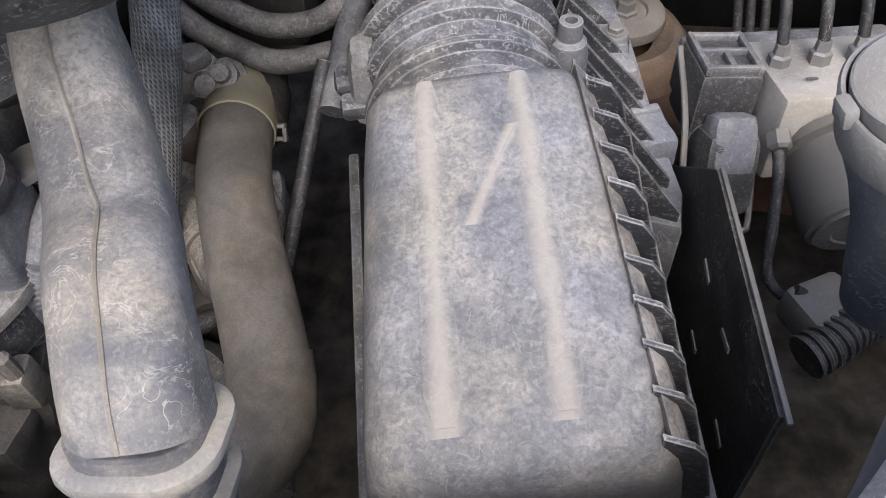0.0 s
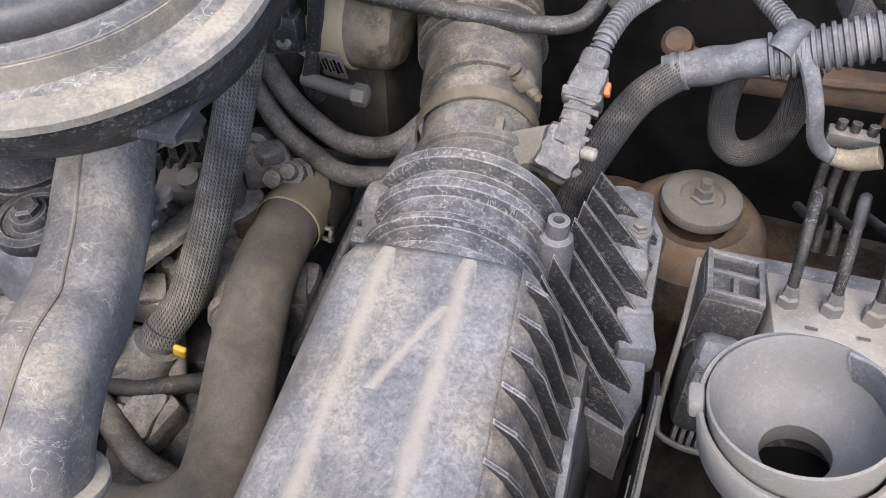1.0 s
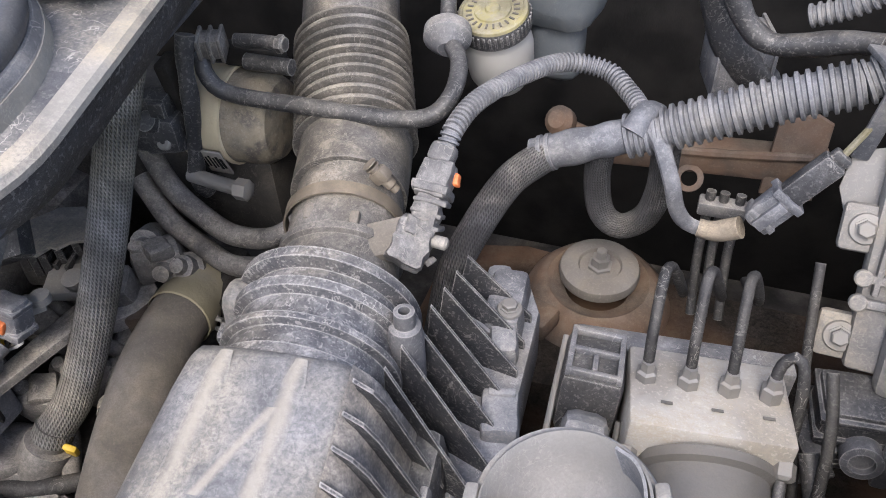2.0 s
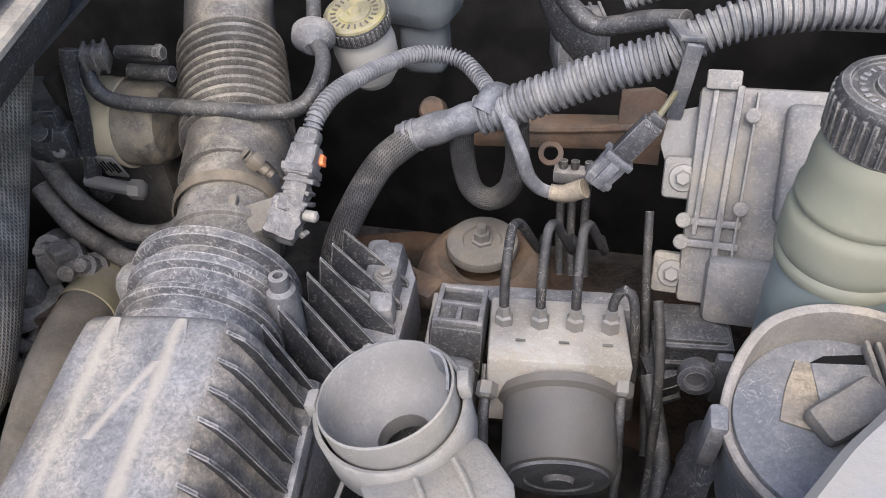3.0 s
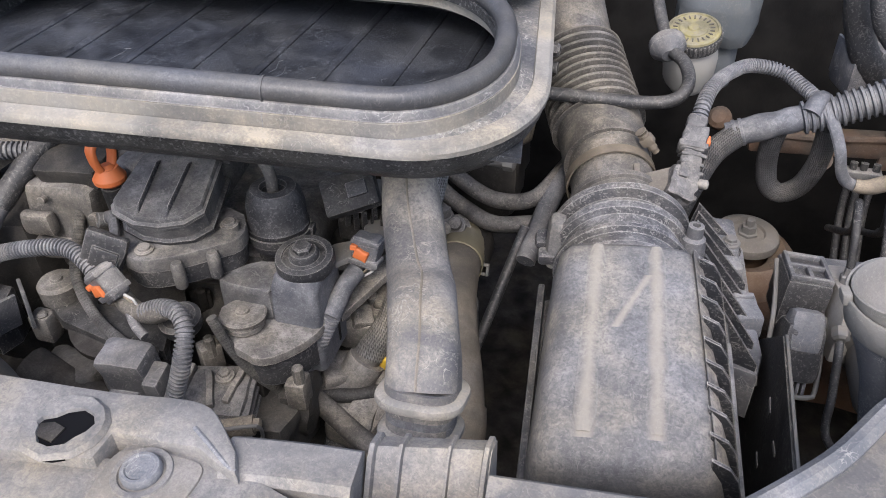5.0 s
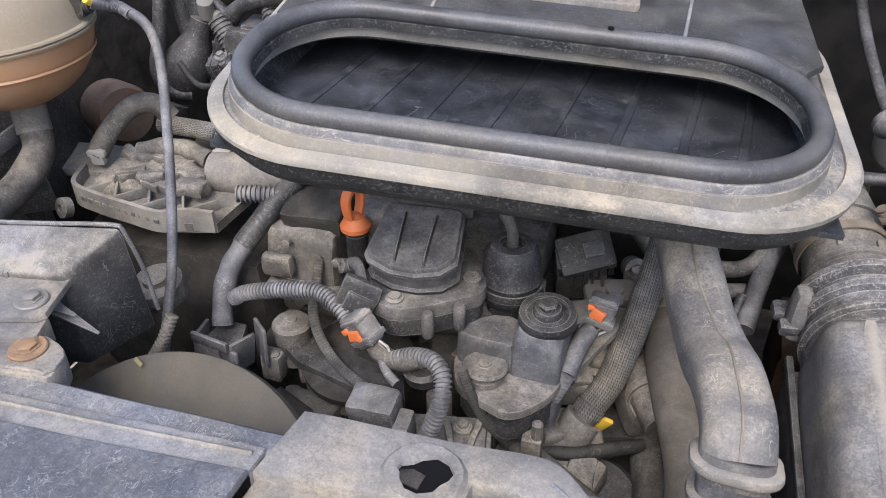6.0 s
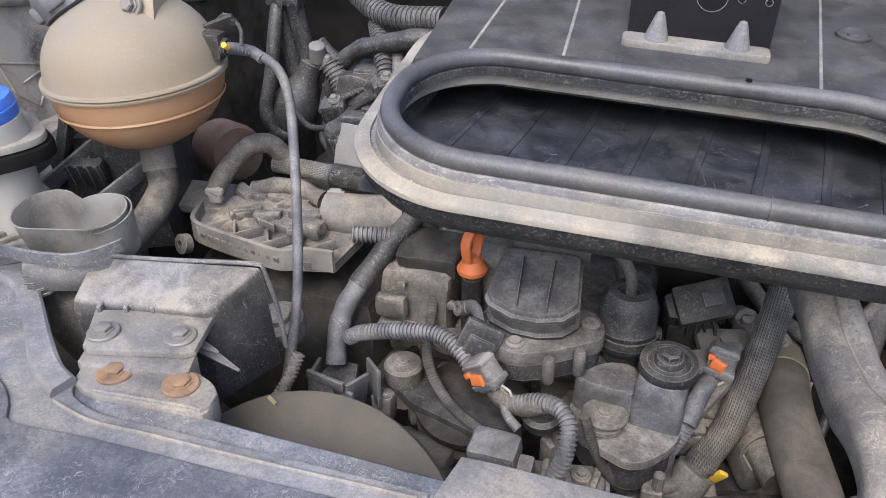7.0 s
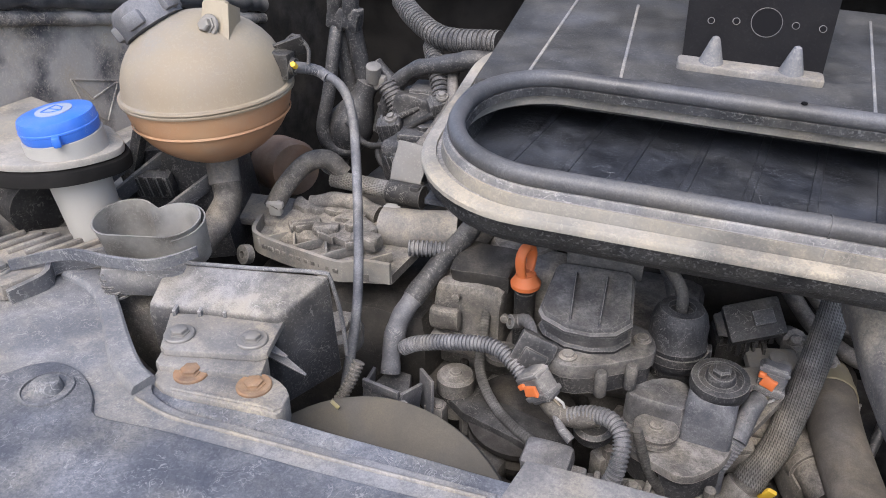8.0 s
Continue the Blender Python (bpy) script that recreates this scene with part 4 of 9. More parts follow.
lathe(b, [(0.052, -0.035), (0.055, -0.018), (0.0555, -0.008), (0.0515, -0.006), (0.0505, 0.006), (0.0555, 0.008), (0.0555, 0.012), (0.0505, 0.014), (0.0495, 0.028),
          (0.0555, 0.030), (0.0565, 0.036), (0.0505, 0.038), (0.0495, 0.047), (0.0585, 0.049), (0.0585, 0.056), (0.047, 0.058), (0.042, 0.063)], m, seg=48)
part("outlet_collar", b, COLLAR, airbox, "stepped outlet collar")
b = bmesh.new()
rbox(b, (0.020, 0.012, 0.036), m @ pose(-0.054, 0.008, 0.052, 0, 90, 0), 0.005)
rbox(b, (0.014, 0.012, 0.022), m @ pose(-0.058, 0.006, 0.030, 0, 90, 0), 0.004)
part("collar_lug", b, COLLAR, airbox, "square lug beside the collar")
meter = thing("air_meter", (0.035, 0.36, 0.87), "dusty air flow meter tube with a screwed clamp", "air meter")
b = bmesh.new()
m = aim(AX[2] + Vector((0, 0.004, 0)), AX[4] - AX[2], X)
lathe(b, [(0.044, 0.0), (0.044, 0.006), (0.0395, 0.008), (0.0385, 0.026), (0.0415, 0.028), (0.0415, 0.033), (0.038, 0.035), (0.037, 0.085)], m, seg=40)
part("tube", b, RUBBER, meter, "grey-tan meter tube")
band(meter, AX[3].lerp(AX[4], 0.42), AX[5], 0.0395, CLAMP, width=0.010, label="browned worm-drive band")
b = bmesh.new()
CW = aim((0.0560, 0.386, 0.9590), (0.62, 0.10, -0.75))
lathe(b, [(0.0042, -0.010), (0.0042, 0.008), (0.0032, 0.009), (0.0032, 0.013)], CW, seg=12)
rbox(b, (0.009, 0.012, 0.010), CW @ pose(0, 0, -0.002), 0.002)
for k in range(3):
    lathe(b, [(0.0052, -0.001), (0.0052, 0.0)], CW @ pose(0, 0, -0.012 + k * 0.003), seg=12)
part("clamp_screw", b, CLAMP, meter)
for dx in (-0.020, 0.012):
    b = bmesh.new()
    rbox(b, (0.006, 0.010, 0.006), pose(0.038 + dx, 0.352, 0.954 - abs(dx) * 0.35, 20, 0, 8), 0.0015)
    part("tab", b, TANHOSE, meter)
b = bmesh.new()
rbox(b, (0.046, 0.026, 0.018), pose(0.068, 0.352, 0.935, 25, -10, 24), 0.006)
arm = part("sensor_arm", b, TANHOSE, meter, "dusty sensor arm")
plug = thing("sensor_plug", (0.09, 0.37, 0.94), "dusty grey sensor plug with an orange lock tab", "plug")
PM = aim((0.0925, 0.368, 0.955), (0.004, 0.046, 0.034), X)
b = bmesh.new()
lump(b, (0.024, 0.019, 0.026), PM @ pose(-0.003, 0, -0.025, 0, 10, 12), 0.003, 0.0034, 120, 7)
lump(b, (0.020, 0.020, 0.012), PM @ pose(-0.001, 0.001, -0.012, 6, -4, 22), 0.002, 0.0024, 150, 6)
lump(b, (0.017, 0.015, 0.022), PM @ pose(0.001, 0, -0.002, 0, -4, 0), 0.003, 0.0022, 140, 6)
for k in range(6):
    lump(b, (0.004, 0.007, 0.005), PM @ pose(-0.012 + (k % 3) * 0.011, 0.009, -0.030 + (k // 3) * 0.013, 20 * k, 30, 10 * k), 0.001, 0.001, 200, 2)
body = part("body", b, PLUGM, plug, "dust-caked lower body")
b = bmesh.new()
lathe(b, [(0.0052, -0.004), (0.0052, 0.003), (0.003, 0.0045)], PM @ aim((-0.006, 0.012, -0.022), (0, 1, 0)), seg=12)
part("screw", b, FLANGE, plug)
b = bmesh.new()
lathe(b, [(0.0042, -0.006), (0.0042, 0.005), (0.0025, 0.0065)], PM @ aim((0.013, 0.002, -0.018), (1, 0, 0)), seg=12)
part("screw", b, FLANGE, plug)
for z, k in ((-0.010, 1.0), (-0.002, 0.9), (0.006, 0.95)):
    b = bmesh.new()
    lump(b, (0.023 * k, 0.020, 0.003), PM @ pose(0.001, 0.002, z, 12, 0, 8), 0.001, 0.0014, 120, 2)
    part("rib", b, PLUGM, body)
b = bmesh.new()
lump(b, (0.021, 0.018, 0.024), PM @ pose(0, 0, 0.019), 0.003, 0.0016, 140, 6)
for k in (-0.007, 0.0, 0.007):
    rbox(b, (0.0025, 0.003, 0.020), PM @ pose(k, 0.0095, 0.020), 0.0008)
lump(b, (0.025, 0.021, 0.006), PM @ pose(0, 0, 0.012), 0.002, 0.001, 120, 3)
shell = part("shell", b, PLUGM, plug, "grey upper shell with a broken corner")
b = bmesh.new()
lump(b, (0.017, 0.015, 0.014), PM @ pose(-0.001, 0, 0.036, 0, 4, 0), 0.004, 0.001, 120, 3)
part("boot", b, PLUGM, plug)
b = bmesh.new()
lump(b, (0.010, 0.005, 0.006), PM @ pose(0.004, 0.0095, 0.028, 0, 20, 0), 0.0015, 0.0006, 200, 2)
lump(b, (0.004, 0.007, 0.008), PM @ pose(0.0115, 0.004, 0.023, 0, -10, 0), 0.0012, 0.0006, 200, 2)
part("lock_tab", b, ORANGE, plug, "orange lock tab")
b = bmesh.new()
rbox(b, (0.009, 0.002, 0.003), PM @ pose(-0.006, 0.0105, 0.0125, 0, 12, 0), 0.001)
part("mark", b, YELLOW, plug)
bellows = thing("intake_bellows", (0.0, 0.5, 0.9), "ribbed grey-brown rubber intake bellows", "intake hose")
b = tube(bmesh.new(), [AX[4].lerp(AX[5], 0.1), AX[5], AX[5].lerp(AX[6], 0.25)], 0.0405, seg=40, step=0.006, r2=0.0415)
part("cuff", b, RUBBER, bellows)
b = tube(bmesh.new(), [AX[5].lerp(AX[6], 0.12), AX[6], AX[7].lerp(AX[6], 0.25)], 0.0420, seg=44, corr=(0.0098, 0.0085), soft_rings=True)
part("bellows", b, RUBBER, bellows)
b = tube(bmesh.new(), [AX[7].lerp(AX[6], 0.3), AX[7], AX[8], AX[9]], 0.0395, seg=36, step=0.008, r2=0.037)
part("neck", b, RUBBER, bellows)

# vacuum hose over the bellows with its check valve
vac = thing("vacuum_hose", (0.0, 0.43, 0.96), "thin black vacuum hose with a round check valve", "hose")
b = tube(bmesh.new(), [(-0.108, 0.47, 0.985), (-0.100, 0.438, 0.998), (-0.095, 0.430, 0.985), (-0.078, 0.430, 0.974), (-0.02, 0.430, 0.9735), (0.042, 0.431, 0.9735),
                       (0.072, 0.434, 0.978), (0.083, 0.448, 0.988), (0.078, 0.480, 0.994), (0.064, 0.503, 0.996)], 0.0062, seg=12, wob=0.05)
part("hose", b, PLASTIC, vac)
b = bmesh.new()
lathe(b, [(0.007, -0.014), (0.012, -0.010), (0.0175, -0.004), (0.0175, 0.004), (0.012, 0.010), (0.007, 0.014)], aim((0.0595, 0.510, 0.998), (-0.25, 0.9, 0.35)), seg=26)
part("check_valve", b, BLUEGREY, vac, "round grey check valve")
b = tube(bmesh.new(), [(0.056, 0.522, 1.002), (0.045, 0.56, 1.02), (0.03, 0.62, 1.05), (0.02, 0.70, 1.08)], 0.006, seg=12)
part("hose", b, PLASTIC, vac)

# brake fluid reservoir
brake = thing("brake_reservoir", (0.085, 0.555, 0.9), "milky brake fluid reservoir with a dusty yellow cap", "reservoir")
CM = aim((0.083, 0.551, 0.990), (-0.05, -0.30, 1))
b = bmesh.new()
lathe(b, [(0.0275, 0.0), (0.0275, 0.010), (0.0262, 0.0135), (0.0235, 0.0145), (0.0228, 0.0132), (0.014, 0.0132), (0.0135, 0.0145), (0.006, 0.0145), (0.005, 0.016)], CM, seg=48)
cap = part("cap", b, YCAP, brake, "yellow ribbed cap with raised writing")
b = bmesh.new()
lathe(b, [(0.0274, -0.002), (0.0282, -0.0015), (0.0282, 0.0085), (0.0270, 0.0115)], CM, seg=48, caps=False)
part("skirt", b, PLASTIC, cap, "dark dusty skirt of the cap")
for i in range(40):
    a = math.tau * i / 40
    b = rbox(bmesh.new(), (0.0020, 0.0020, 0.009), CM @ pose(0.0277 * math.cos(a), 0.0277 * math.sin(a), 0.0055, 0, 0, math.degrees(a)), 0.0004, 1)
    part("grip", b, PLASTIC, cap)
for i in range(22):
    a = math.tau * i / 22
    b = bmesh.new()
    rbox(b, (0.0045, 0.0014, 0.0008), CM @ pose(0.0182 * math.cos(a), 0.0182 * math.sin(a), 0.0136, 0, 0, math.degrees(a)), 0)
    part("letter_bar", b, DISCM, cap)
b = bmesh.new()
lathe(b, [(0.024, -0.05), (0.0255, -0.012), (0.0265, -0.002), (0.026, 0.001)], CM, seg=30)
part("neck", b, MILK, brake)
b = bmesh.new()
lump(b, (0.085, 0.07, 0.070), pose(0.108, 0.645, 0.990, 8, 0, -10), 0.020, 0.003, 30, 6)
part("body", b, FLUIDTANK, brake, "clouded blue-grey tank")
b = bmesh.new()
lathe(b, [(0.018, -0.06), (0.026, -0.045), (0.0275, -0.02), (0.025, -0.004)], CM, seg=30)
part("bulb", b, MILK, brake)
b = bmesh.new()
rbox(b, (0.046, 0.04, 0.060), pose(0.113, 0.648, 0.930), 0.012, 3)
part("outlet", b, FLUIDTANK, brake)

# ---------- wiring looms ----------
loom = thing("wiring_loom", (0.22, 0.5, 0.9), "thick grey corrugated wiring loom with taped joints", "wiring loom")
b = tube(bmesh.new(), [(0.195, 0.499, 0.942), (0.225, 0.502, 0.953), (0.285, 0.507, 0.980), (0.335, 0.510, 1.000)], 0.0148, seg=20, corr=(0.0066, 0.0030))
part("conduit", b, LOOM, loom)
b = tube(bmesh.new(), [(0.335, 0.510, 1.000), (0.375, 0.516, 1.022), (0.43, 0.522, 1.032), (0.53, 0.53, 1.035)], 0.0135, seg=18, corr=(0.0064, 0.0028))
part("conduit", b, LOOM, loom)
b = tube(bmesh.new(), [(0.130, 0.492, 0.918), (0.160, 0.496, 0.929), (0.198, 0.499, 0.944)], 0.0128, seg=18, step=0.004, wob=0.14)
part("tape", b, LOOM, loom, "grey cloth tape wrap")
b = tube(bmesh.new(), [(0.20, 0.490, 0.952), (0.206, 0.500, 0.962), (0.214, 0.512, 0.955)], 0.009, seg=12, step=0.004, wob=0.2)
part("tape", b, LOOM, loom)
for s in (0.1, 0.2):
    band(loom, Vector((0.130, 0.492, 0.918)).lerp(Vector((0.160, 0.496, 0.929)), s * 2), (0.17, 0.497, 0.933), 0.0126, LOOM, name="tie", width=0.003)
b = tube(bmesh.new(), [(0.140, 0.492, 0.921), (0.118, 0.470, 0.908), (0.102, 0.440, 0.885), (0.090, 0.415, 0.855), (0.082, 0.40, 0.80)], 0.0125, seg=16, step=0.005)
part("braided_tail", b, DARKBRAID, loom, "dark sleeved tail that drops behind the box")
b = tube(bmesh.new(), [(0.180, 0.508, 0.935), (0.176, 0.515, 0.895), (0.182, 0.516, 0.858), (0.198, 0.517, 0.845), (0.216, 0.517, 0.858), (0.224, 0.512, 0.89), (0.224, 0.51, 0.93)], 0.0105, seg=14, step=0.005)
part("braided_loop", b, DARKBRAID, loom)
b = tube(bmesh.new(), [(0.0952, 0.400, 0.979), (0.0975, 0.412, 0.988), (0.104, 0.440, 0.992), (0.120, 0.490, 0.985), (0.142, 0.528, 0.978), (0.172, 0.535, 0.972), (0.192, 0.520, 0.965), (0.204, 0.503, 0.962)], 0.0062, seg=12, corr=(0.0036, 0.0018))
part("branch", b, LOOM, loom, "thin ribbed branch to the sensor plug")
b = tube(bmesh.new(), [(0.204, 0.500, 0.965), (0.219, 0.488, 0.950), (0.232, 0.478, 0.925), (0.240, 0.478, 0.900), (0.252, 0.482, 0.886), (0.272, 0.482, 0.886)], 0.0058, seg=10, flat=0.6)
part("flat_branch", b, LOOM, loom)
b = tube(bmesh.new(), [(0.256, 0.483, 0.885), (0.268, 0.482, 0.885), (0.284, 0.480, 0.894)], 0.0075, seg=12, wob=0.25)
part("tape", b, TANDUST, loom, "tan taped joint")
b = bmesh.new()
rbox(b, (0.012, 0.004, 0.066), pose(0.348, 0.494, 0.985, 8, 6, 0), 0.002)
rbox(b, (0.020, 0.03, 0.004), pose(0.345, 0.507, 1.019, 0, 10, 20), 0.001)
part("strap", b, LOOM, loom, "grey holding strap")
ydis = thing("loose_plug", (0.30, 0.48, 0.89), "loose grey wiring plug with a yellow wire", "plug")
QM = aim((0.311, 0.484, 0.928), (0.046, 0.012, 0.060), X) @ Matrix.Diagonal((0.84, 0.84, 0.90, 1))
b = bmesh.new()
lump(b, (0.025, 0.019, 0.034), QM @ pose(0, 0, -0.020), 0.003, 0.0016, 100)
lump(b, (0.029, 0.023, 0.006), QM @ pose(0, 0, -0.006), 0.001, 0.0014, 120, 3)
lump(b, (0.027, 0.021, 0.005), QM @ pose(0, 0, -0.030), 0.001, 0.0012, 120, 3)
rbox(b, (0.010, 0.006, 0.026), QM @ pose(0, -0.012, -0.022), 0.001)
part("socket", b, LOOM, ydis)
b = bmesh.new()
rbox(b, (0.021, 0.016, 0.042), QM @ pose(0, 0, 0.016), 0.003)
part("body", b, VALVEM, ydis)
b = bmesh.new()
rbox(b, (0.016, 0.010, 0.008), QM @ pose(0, 0, 0.040), 0.002)
part("end_cap", b, PLASTIC, ydis)
b = tube(bmesh.new(), [QM @ Vector((0, 0, 0.040)), (0.341, 0.494, 0.972), (0.347, 0.496, 0.985)], 0.0024, seg=8)
part("wire", b, YCAP, ydis, "dull yellow wire")

# hoses and wires above the loom, towards the bulkhead
hose("heater_hose", [(0.226, 0.61, 1.065), (0.2337, 0.60, 1.030), (0.2410, 0.60, 1.003), (0.2510, 0.60, 0.978), (0.2665, 0.602, 0.956), (0.285, 0.61, 0.935)], 0.0145, PLASTIC, "thick dusty dark heater hose near the bulkhead", wob=0.06)
hose("heater_hose", [(0.238, 0.57, 1.070), (0.2463, 0.565, 1.0334), (0.2585, 0.565, 1.0079), (0.2775, 0.562, 0.9939), (0.3019, 0.556, 0.9986), (0.3273, 0.545, 1.0091), (0.345, 0.530, 1.016)], 0.0082, PLASTIC, "thin dusty taped hose bending to the loom", wob=0.22)
hose("heater_hose", [(0.300, 0.575, 1.010), (0.325, 0.572, 1.022), (0.348, 0.57, 1.042), (0.365, 0.57, 1.075)], 0.0075, LOOM, "small ribbed hose behind the loom", corr=(0.0055, 0.002), seg=14)
relay = thing("relay_box", (0.262, 0.62, 0.92), "finned grey relay box by the bulkhead", "relay box")
part("case", rbox(bmesh.new(), (0.046, 0.05, 0.05), pose(0.262, 0.62, 0.950, 0, 0, 15), 0.006), BLUEGREY, relay)
for i in range(6):
    part("fin", rbox(bmesh.new(), (0.003, 0.052, 0.042), pose(0.242 + i * 0.008, 0.615 + i * 0.002, 0.955, 0, 0, 15), 0.001), BLUEGREY, relay)
b = bmesh.new()
rbox(b, (0.22, 0.02, 0.12), pose(0.50, 0.575, 1.05, 12, 0, 0), 0.004)
solo("bulkhead_plate", b, CAST, "bare grey bracket plate behind the control unit", "bracket")
strip = thing("drilled_strip", (0.46, 0.535, 1.03), "drilled grey steel strip above the loom with a rusty end", "bracket")
SP = pose(0.468, 0.537, 1.0415, 30, 0, 0)
part("plate", rbox(bmesh.new(), (0.130, 0.004, 0.034), SP, 0.001), CAST, strip)
part("end", rbox(bmesh.new(), (0.0035, 0.0055, 0.035), SP @ pose(-0.0640, 0, 0), 0.001), CANRUST, strip, "rusty end")
for x in (-0.048, -0.030, -0.010, 0.020):
    part("hole", lathe(bmesh.new(), [(0.0046, 0), (0.0046, 0.0008), (0.001, 0.0008)], SP @ aim((x, -0.0018, 0.001), (0, -1, 0)), seg=16), INKHOLE, strip)

# strut turret
strut = thing("strut_turret", (0.183, 0.555, 0.72), "dusty strut top mount with a centre nut in a rusty turret", "strut mount")
SM = aim((0.183, 0.553, 0.758), (0.02, -0.06, 1))
b = bmesh.new()
lathe(b, [(0.036, -0.004), (0.037, 0.001), (0.0355, 0.006), (0.030, 0.009), (0.020, 0.009), (0.0185, 0.006), (0.012, 0.006)], SM, seg=40)
part("cap", b, STRUTTOP, strut, "tan-grey dusty mount plate")
b = bmesh.new()
lathe(b, [(0.0115, 0.006), (0.0115, 0.009), (0.0085, 0.0095), (0.0085, 0.018), (0.005, 0.018), (0.005, 0.026), (0.004, 0.027)], SM, seg=6)
part("nut", b, STEEL, strut)
b = bmesh.new()
lathe(b, [(0.075, -0.055), (0.066, -0.030), (0.055, -0.016), (0.047, -0.012), (0.040, -0.018), (0.030, -0.022)], SM, seg=44, caps=False)
part("turret", b, RUST, strut, "rust-streaked turret ring")
b = bmesh.new()
rbox(b, (0.05, 0.03, 0.02), pose(0.135, 0.475, 0.765, 0, 0, -20), 0.005)
lathe(b, [(0.008, 0), (0.008, 0.014), (0.004, 0.016)], pose(0.130, 0.47, 0.775), seg=10)
part("lug", b, RUST, strut)

# ---------- brake hydraulic unit ----------
abs_unit = thing("hydraulic_unit", (0.28, 0.33, 0.75), "alloy brake hydraulic unit with a round motor and four pipes", "brake unit")
AB = pose(0.2815, 0.349, 0.834, -6, 3, 8)
b = bmesh.new()
rbox(b, (0.098, 0.068, 0.060), AB @ pose(-0.003, 0, -0.001), 0.003)
block = part("block", b, BLOCK, abs_unit, "bare machined alloy block")
for x in (-0.030, 0.0, 0.030):
    b = rbox(bmesh.new(), (0.007, 0.0008, 0.002), AB @ pose(x, -0.016, 0.0313, 90, 0, 0), 0)
    part("stamp_bar", b, MOTOR, block)
b = bmesh.new()
MM = AB @ aim((0, -0.026, -0.012), (0, -0.93, -0.36), X) @ Matrix.Diagonal((1.07, 1.07, 1.22, 1))
lathe(b, [(0.041, 0.0), (0.041, 0.005), (0.0365, 0.007), (0.0365, 0.042), (0.0345, 0.046), (0.030, 0.047)], MM, seg=48)
motor = part("motor", b, MOTOR, abs_unit, "round grey motor can")
b = bmesh.new()
lathe(b, [(0.0315, 0.0465), (0.0315, 0.0485), (0.022, 0.049), (0.021, 0.048), (0.010, 0.048), (0.009, 0.051), (0.001, 0.0515)], MM, seg=44)
part("end_cap", b, LOOM, motor, "dark end cap")
b = bmesh.new()
rbox(b, (0.145, 0.022, 0.040), AB @ pose(-0.015, 0.044, 0.004), 0.004)
part("valve_cover", b, BLUEGREY, abs_unit, "grey plastic valve cover")
b = bmesh.new()
rbox(b, (0.030, 0.004, 0.010), AB @ pose(0.0, 0.0335, 0.022, 20, 0, 0), 0.0005)
lab = part("label", b, WHITE, abs_unit, "white bar-code label")
for i in range(10):
    b = bmesh.new()
    rbox(b, (0.0012, 0.0008, 0.007), AB @ pose(-0.012 + i * 0.0027, 0.0312, 0.0225, 20, 0, 0), 0)
    part("bar", b, INKHOLE, lab)
CP = pose(0.206, 0.352, 0.835, -8, 4, 4)
b = bmesh.new()
rbox(b, (0.040, 0.050, 0.050), CP @ pose(0, 0.0, 0.008), 0.006)
rbox(b, (0.036, 0.044, 0.055), CP @ pose(0.001, -0.038, -0.025, -18, 0, 0), 0.009)
con = part("connector", b, PLASTIC, abs_unit, "dusty black locking connector")
for x, y, w, l in ((-0.016, 0.0, 0.004, 0.046), (0.016, 0.0, 0.004, 0.046), (0.0, -0.020, 0.034, 0.004), (0.0, 0.001, 0.030, 0.004), (0.0, 0.020, 0.034, 0.005), (0.0, -0.010, 0.004, 0.016)):
    b = rbox(bmesh.new(), (w, l, 0.006), CP @ pose(x, y, 0.0345), 0.0014)
    part("ridge", b, BLUEGREY, con)
b = lump(bmesh.new(), (0.030, 0.030, 0.040), CP @ pose(0.001, -0.040, -0.006, -30, 0, 0), 0.010, 0.0010, 60, 4)
part("hood", b, LAMPSIDE, con, "smooth blue-grey hood of the connector")
for k in range(5):
    b = rbox(bmesh.new(), (0.003, 0.006, 0.016), CP @ pose(-0.010 + k * 0.005, -0.060, -0.052, -18, 0, 0), 0.0008)
    part("tooth", b, BLUEGREY, con)
b = bmesh.new()
tube(b, [CP @ Vector(p) for p in ((-0.021, 0.02, 0.028), (-0.022, -0.02, 0.0), (-0.022, -0.055, -0.05), (-0.012, -0.066, -0.056), (0.014, -0.066, -0.056), (0.022, -0.055, -0.05), (0.022, -0.02, 0.0))], 0.0022, seg=8)
part("lever", b, STEEL, con, "pale locking lever")
for i, x in enumerate((0.2405, 0.2660, 0.2905, 0.3150)):
    b = bmesh.new()
    fy = 0.3515 + (x - 0.24) * 0.12
    lathe(b, [(0.0070, -0.004), (0.0070, 0.006), (0.0050, 0.0075), (0.0044, 0.014)], aim((x, fy, 0.8645), (0, 0.1, 1)), seg=6)
    nut = part("union_nut", b, STEEL, abs_unit)
    b = bmesh.new()
    h = 0.046 if i < 3 else 0.018
    pts = [(x, fy, 0.872), (x - 0.001, fy + 0.012, 0.872 + h * 0.5), (x - 0.001, fy + 0.032, 0.872 + h * 0.92), (x, fy + 0.044, 0.872 + h), (x + 0.004, fy + 0.056, 0.872 + h * 0.8), (x + 0.014, fy + 0.085, 0.862), (x + 0.01, fy + 0.15, 0.82)]
    if i == 3:
        pts = [(x, fy, 0.872), (x + 0.001, fy + 0.006, 0.884), (x + 0.007, fy + 0.008, 0.893), (x + 0.014, fy + 0.004, 0.886), (x + 0.018, fy - 0.006, 0.85), (x + 0.019, fy - 0.02, 0.79)]
    tube(b, pts, 0.0036, seg=10, step=0.005)
    part("pipe", b, DARK, nut, "dusty black brake pipe")
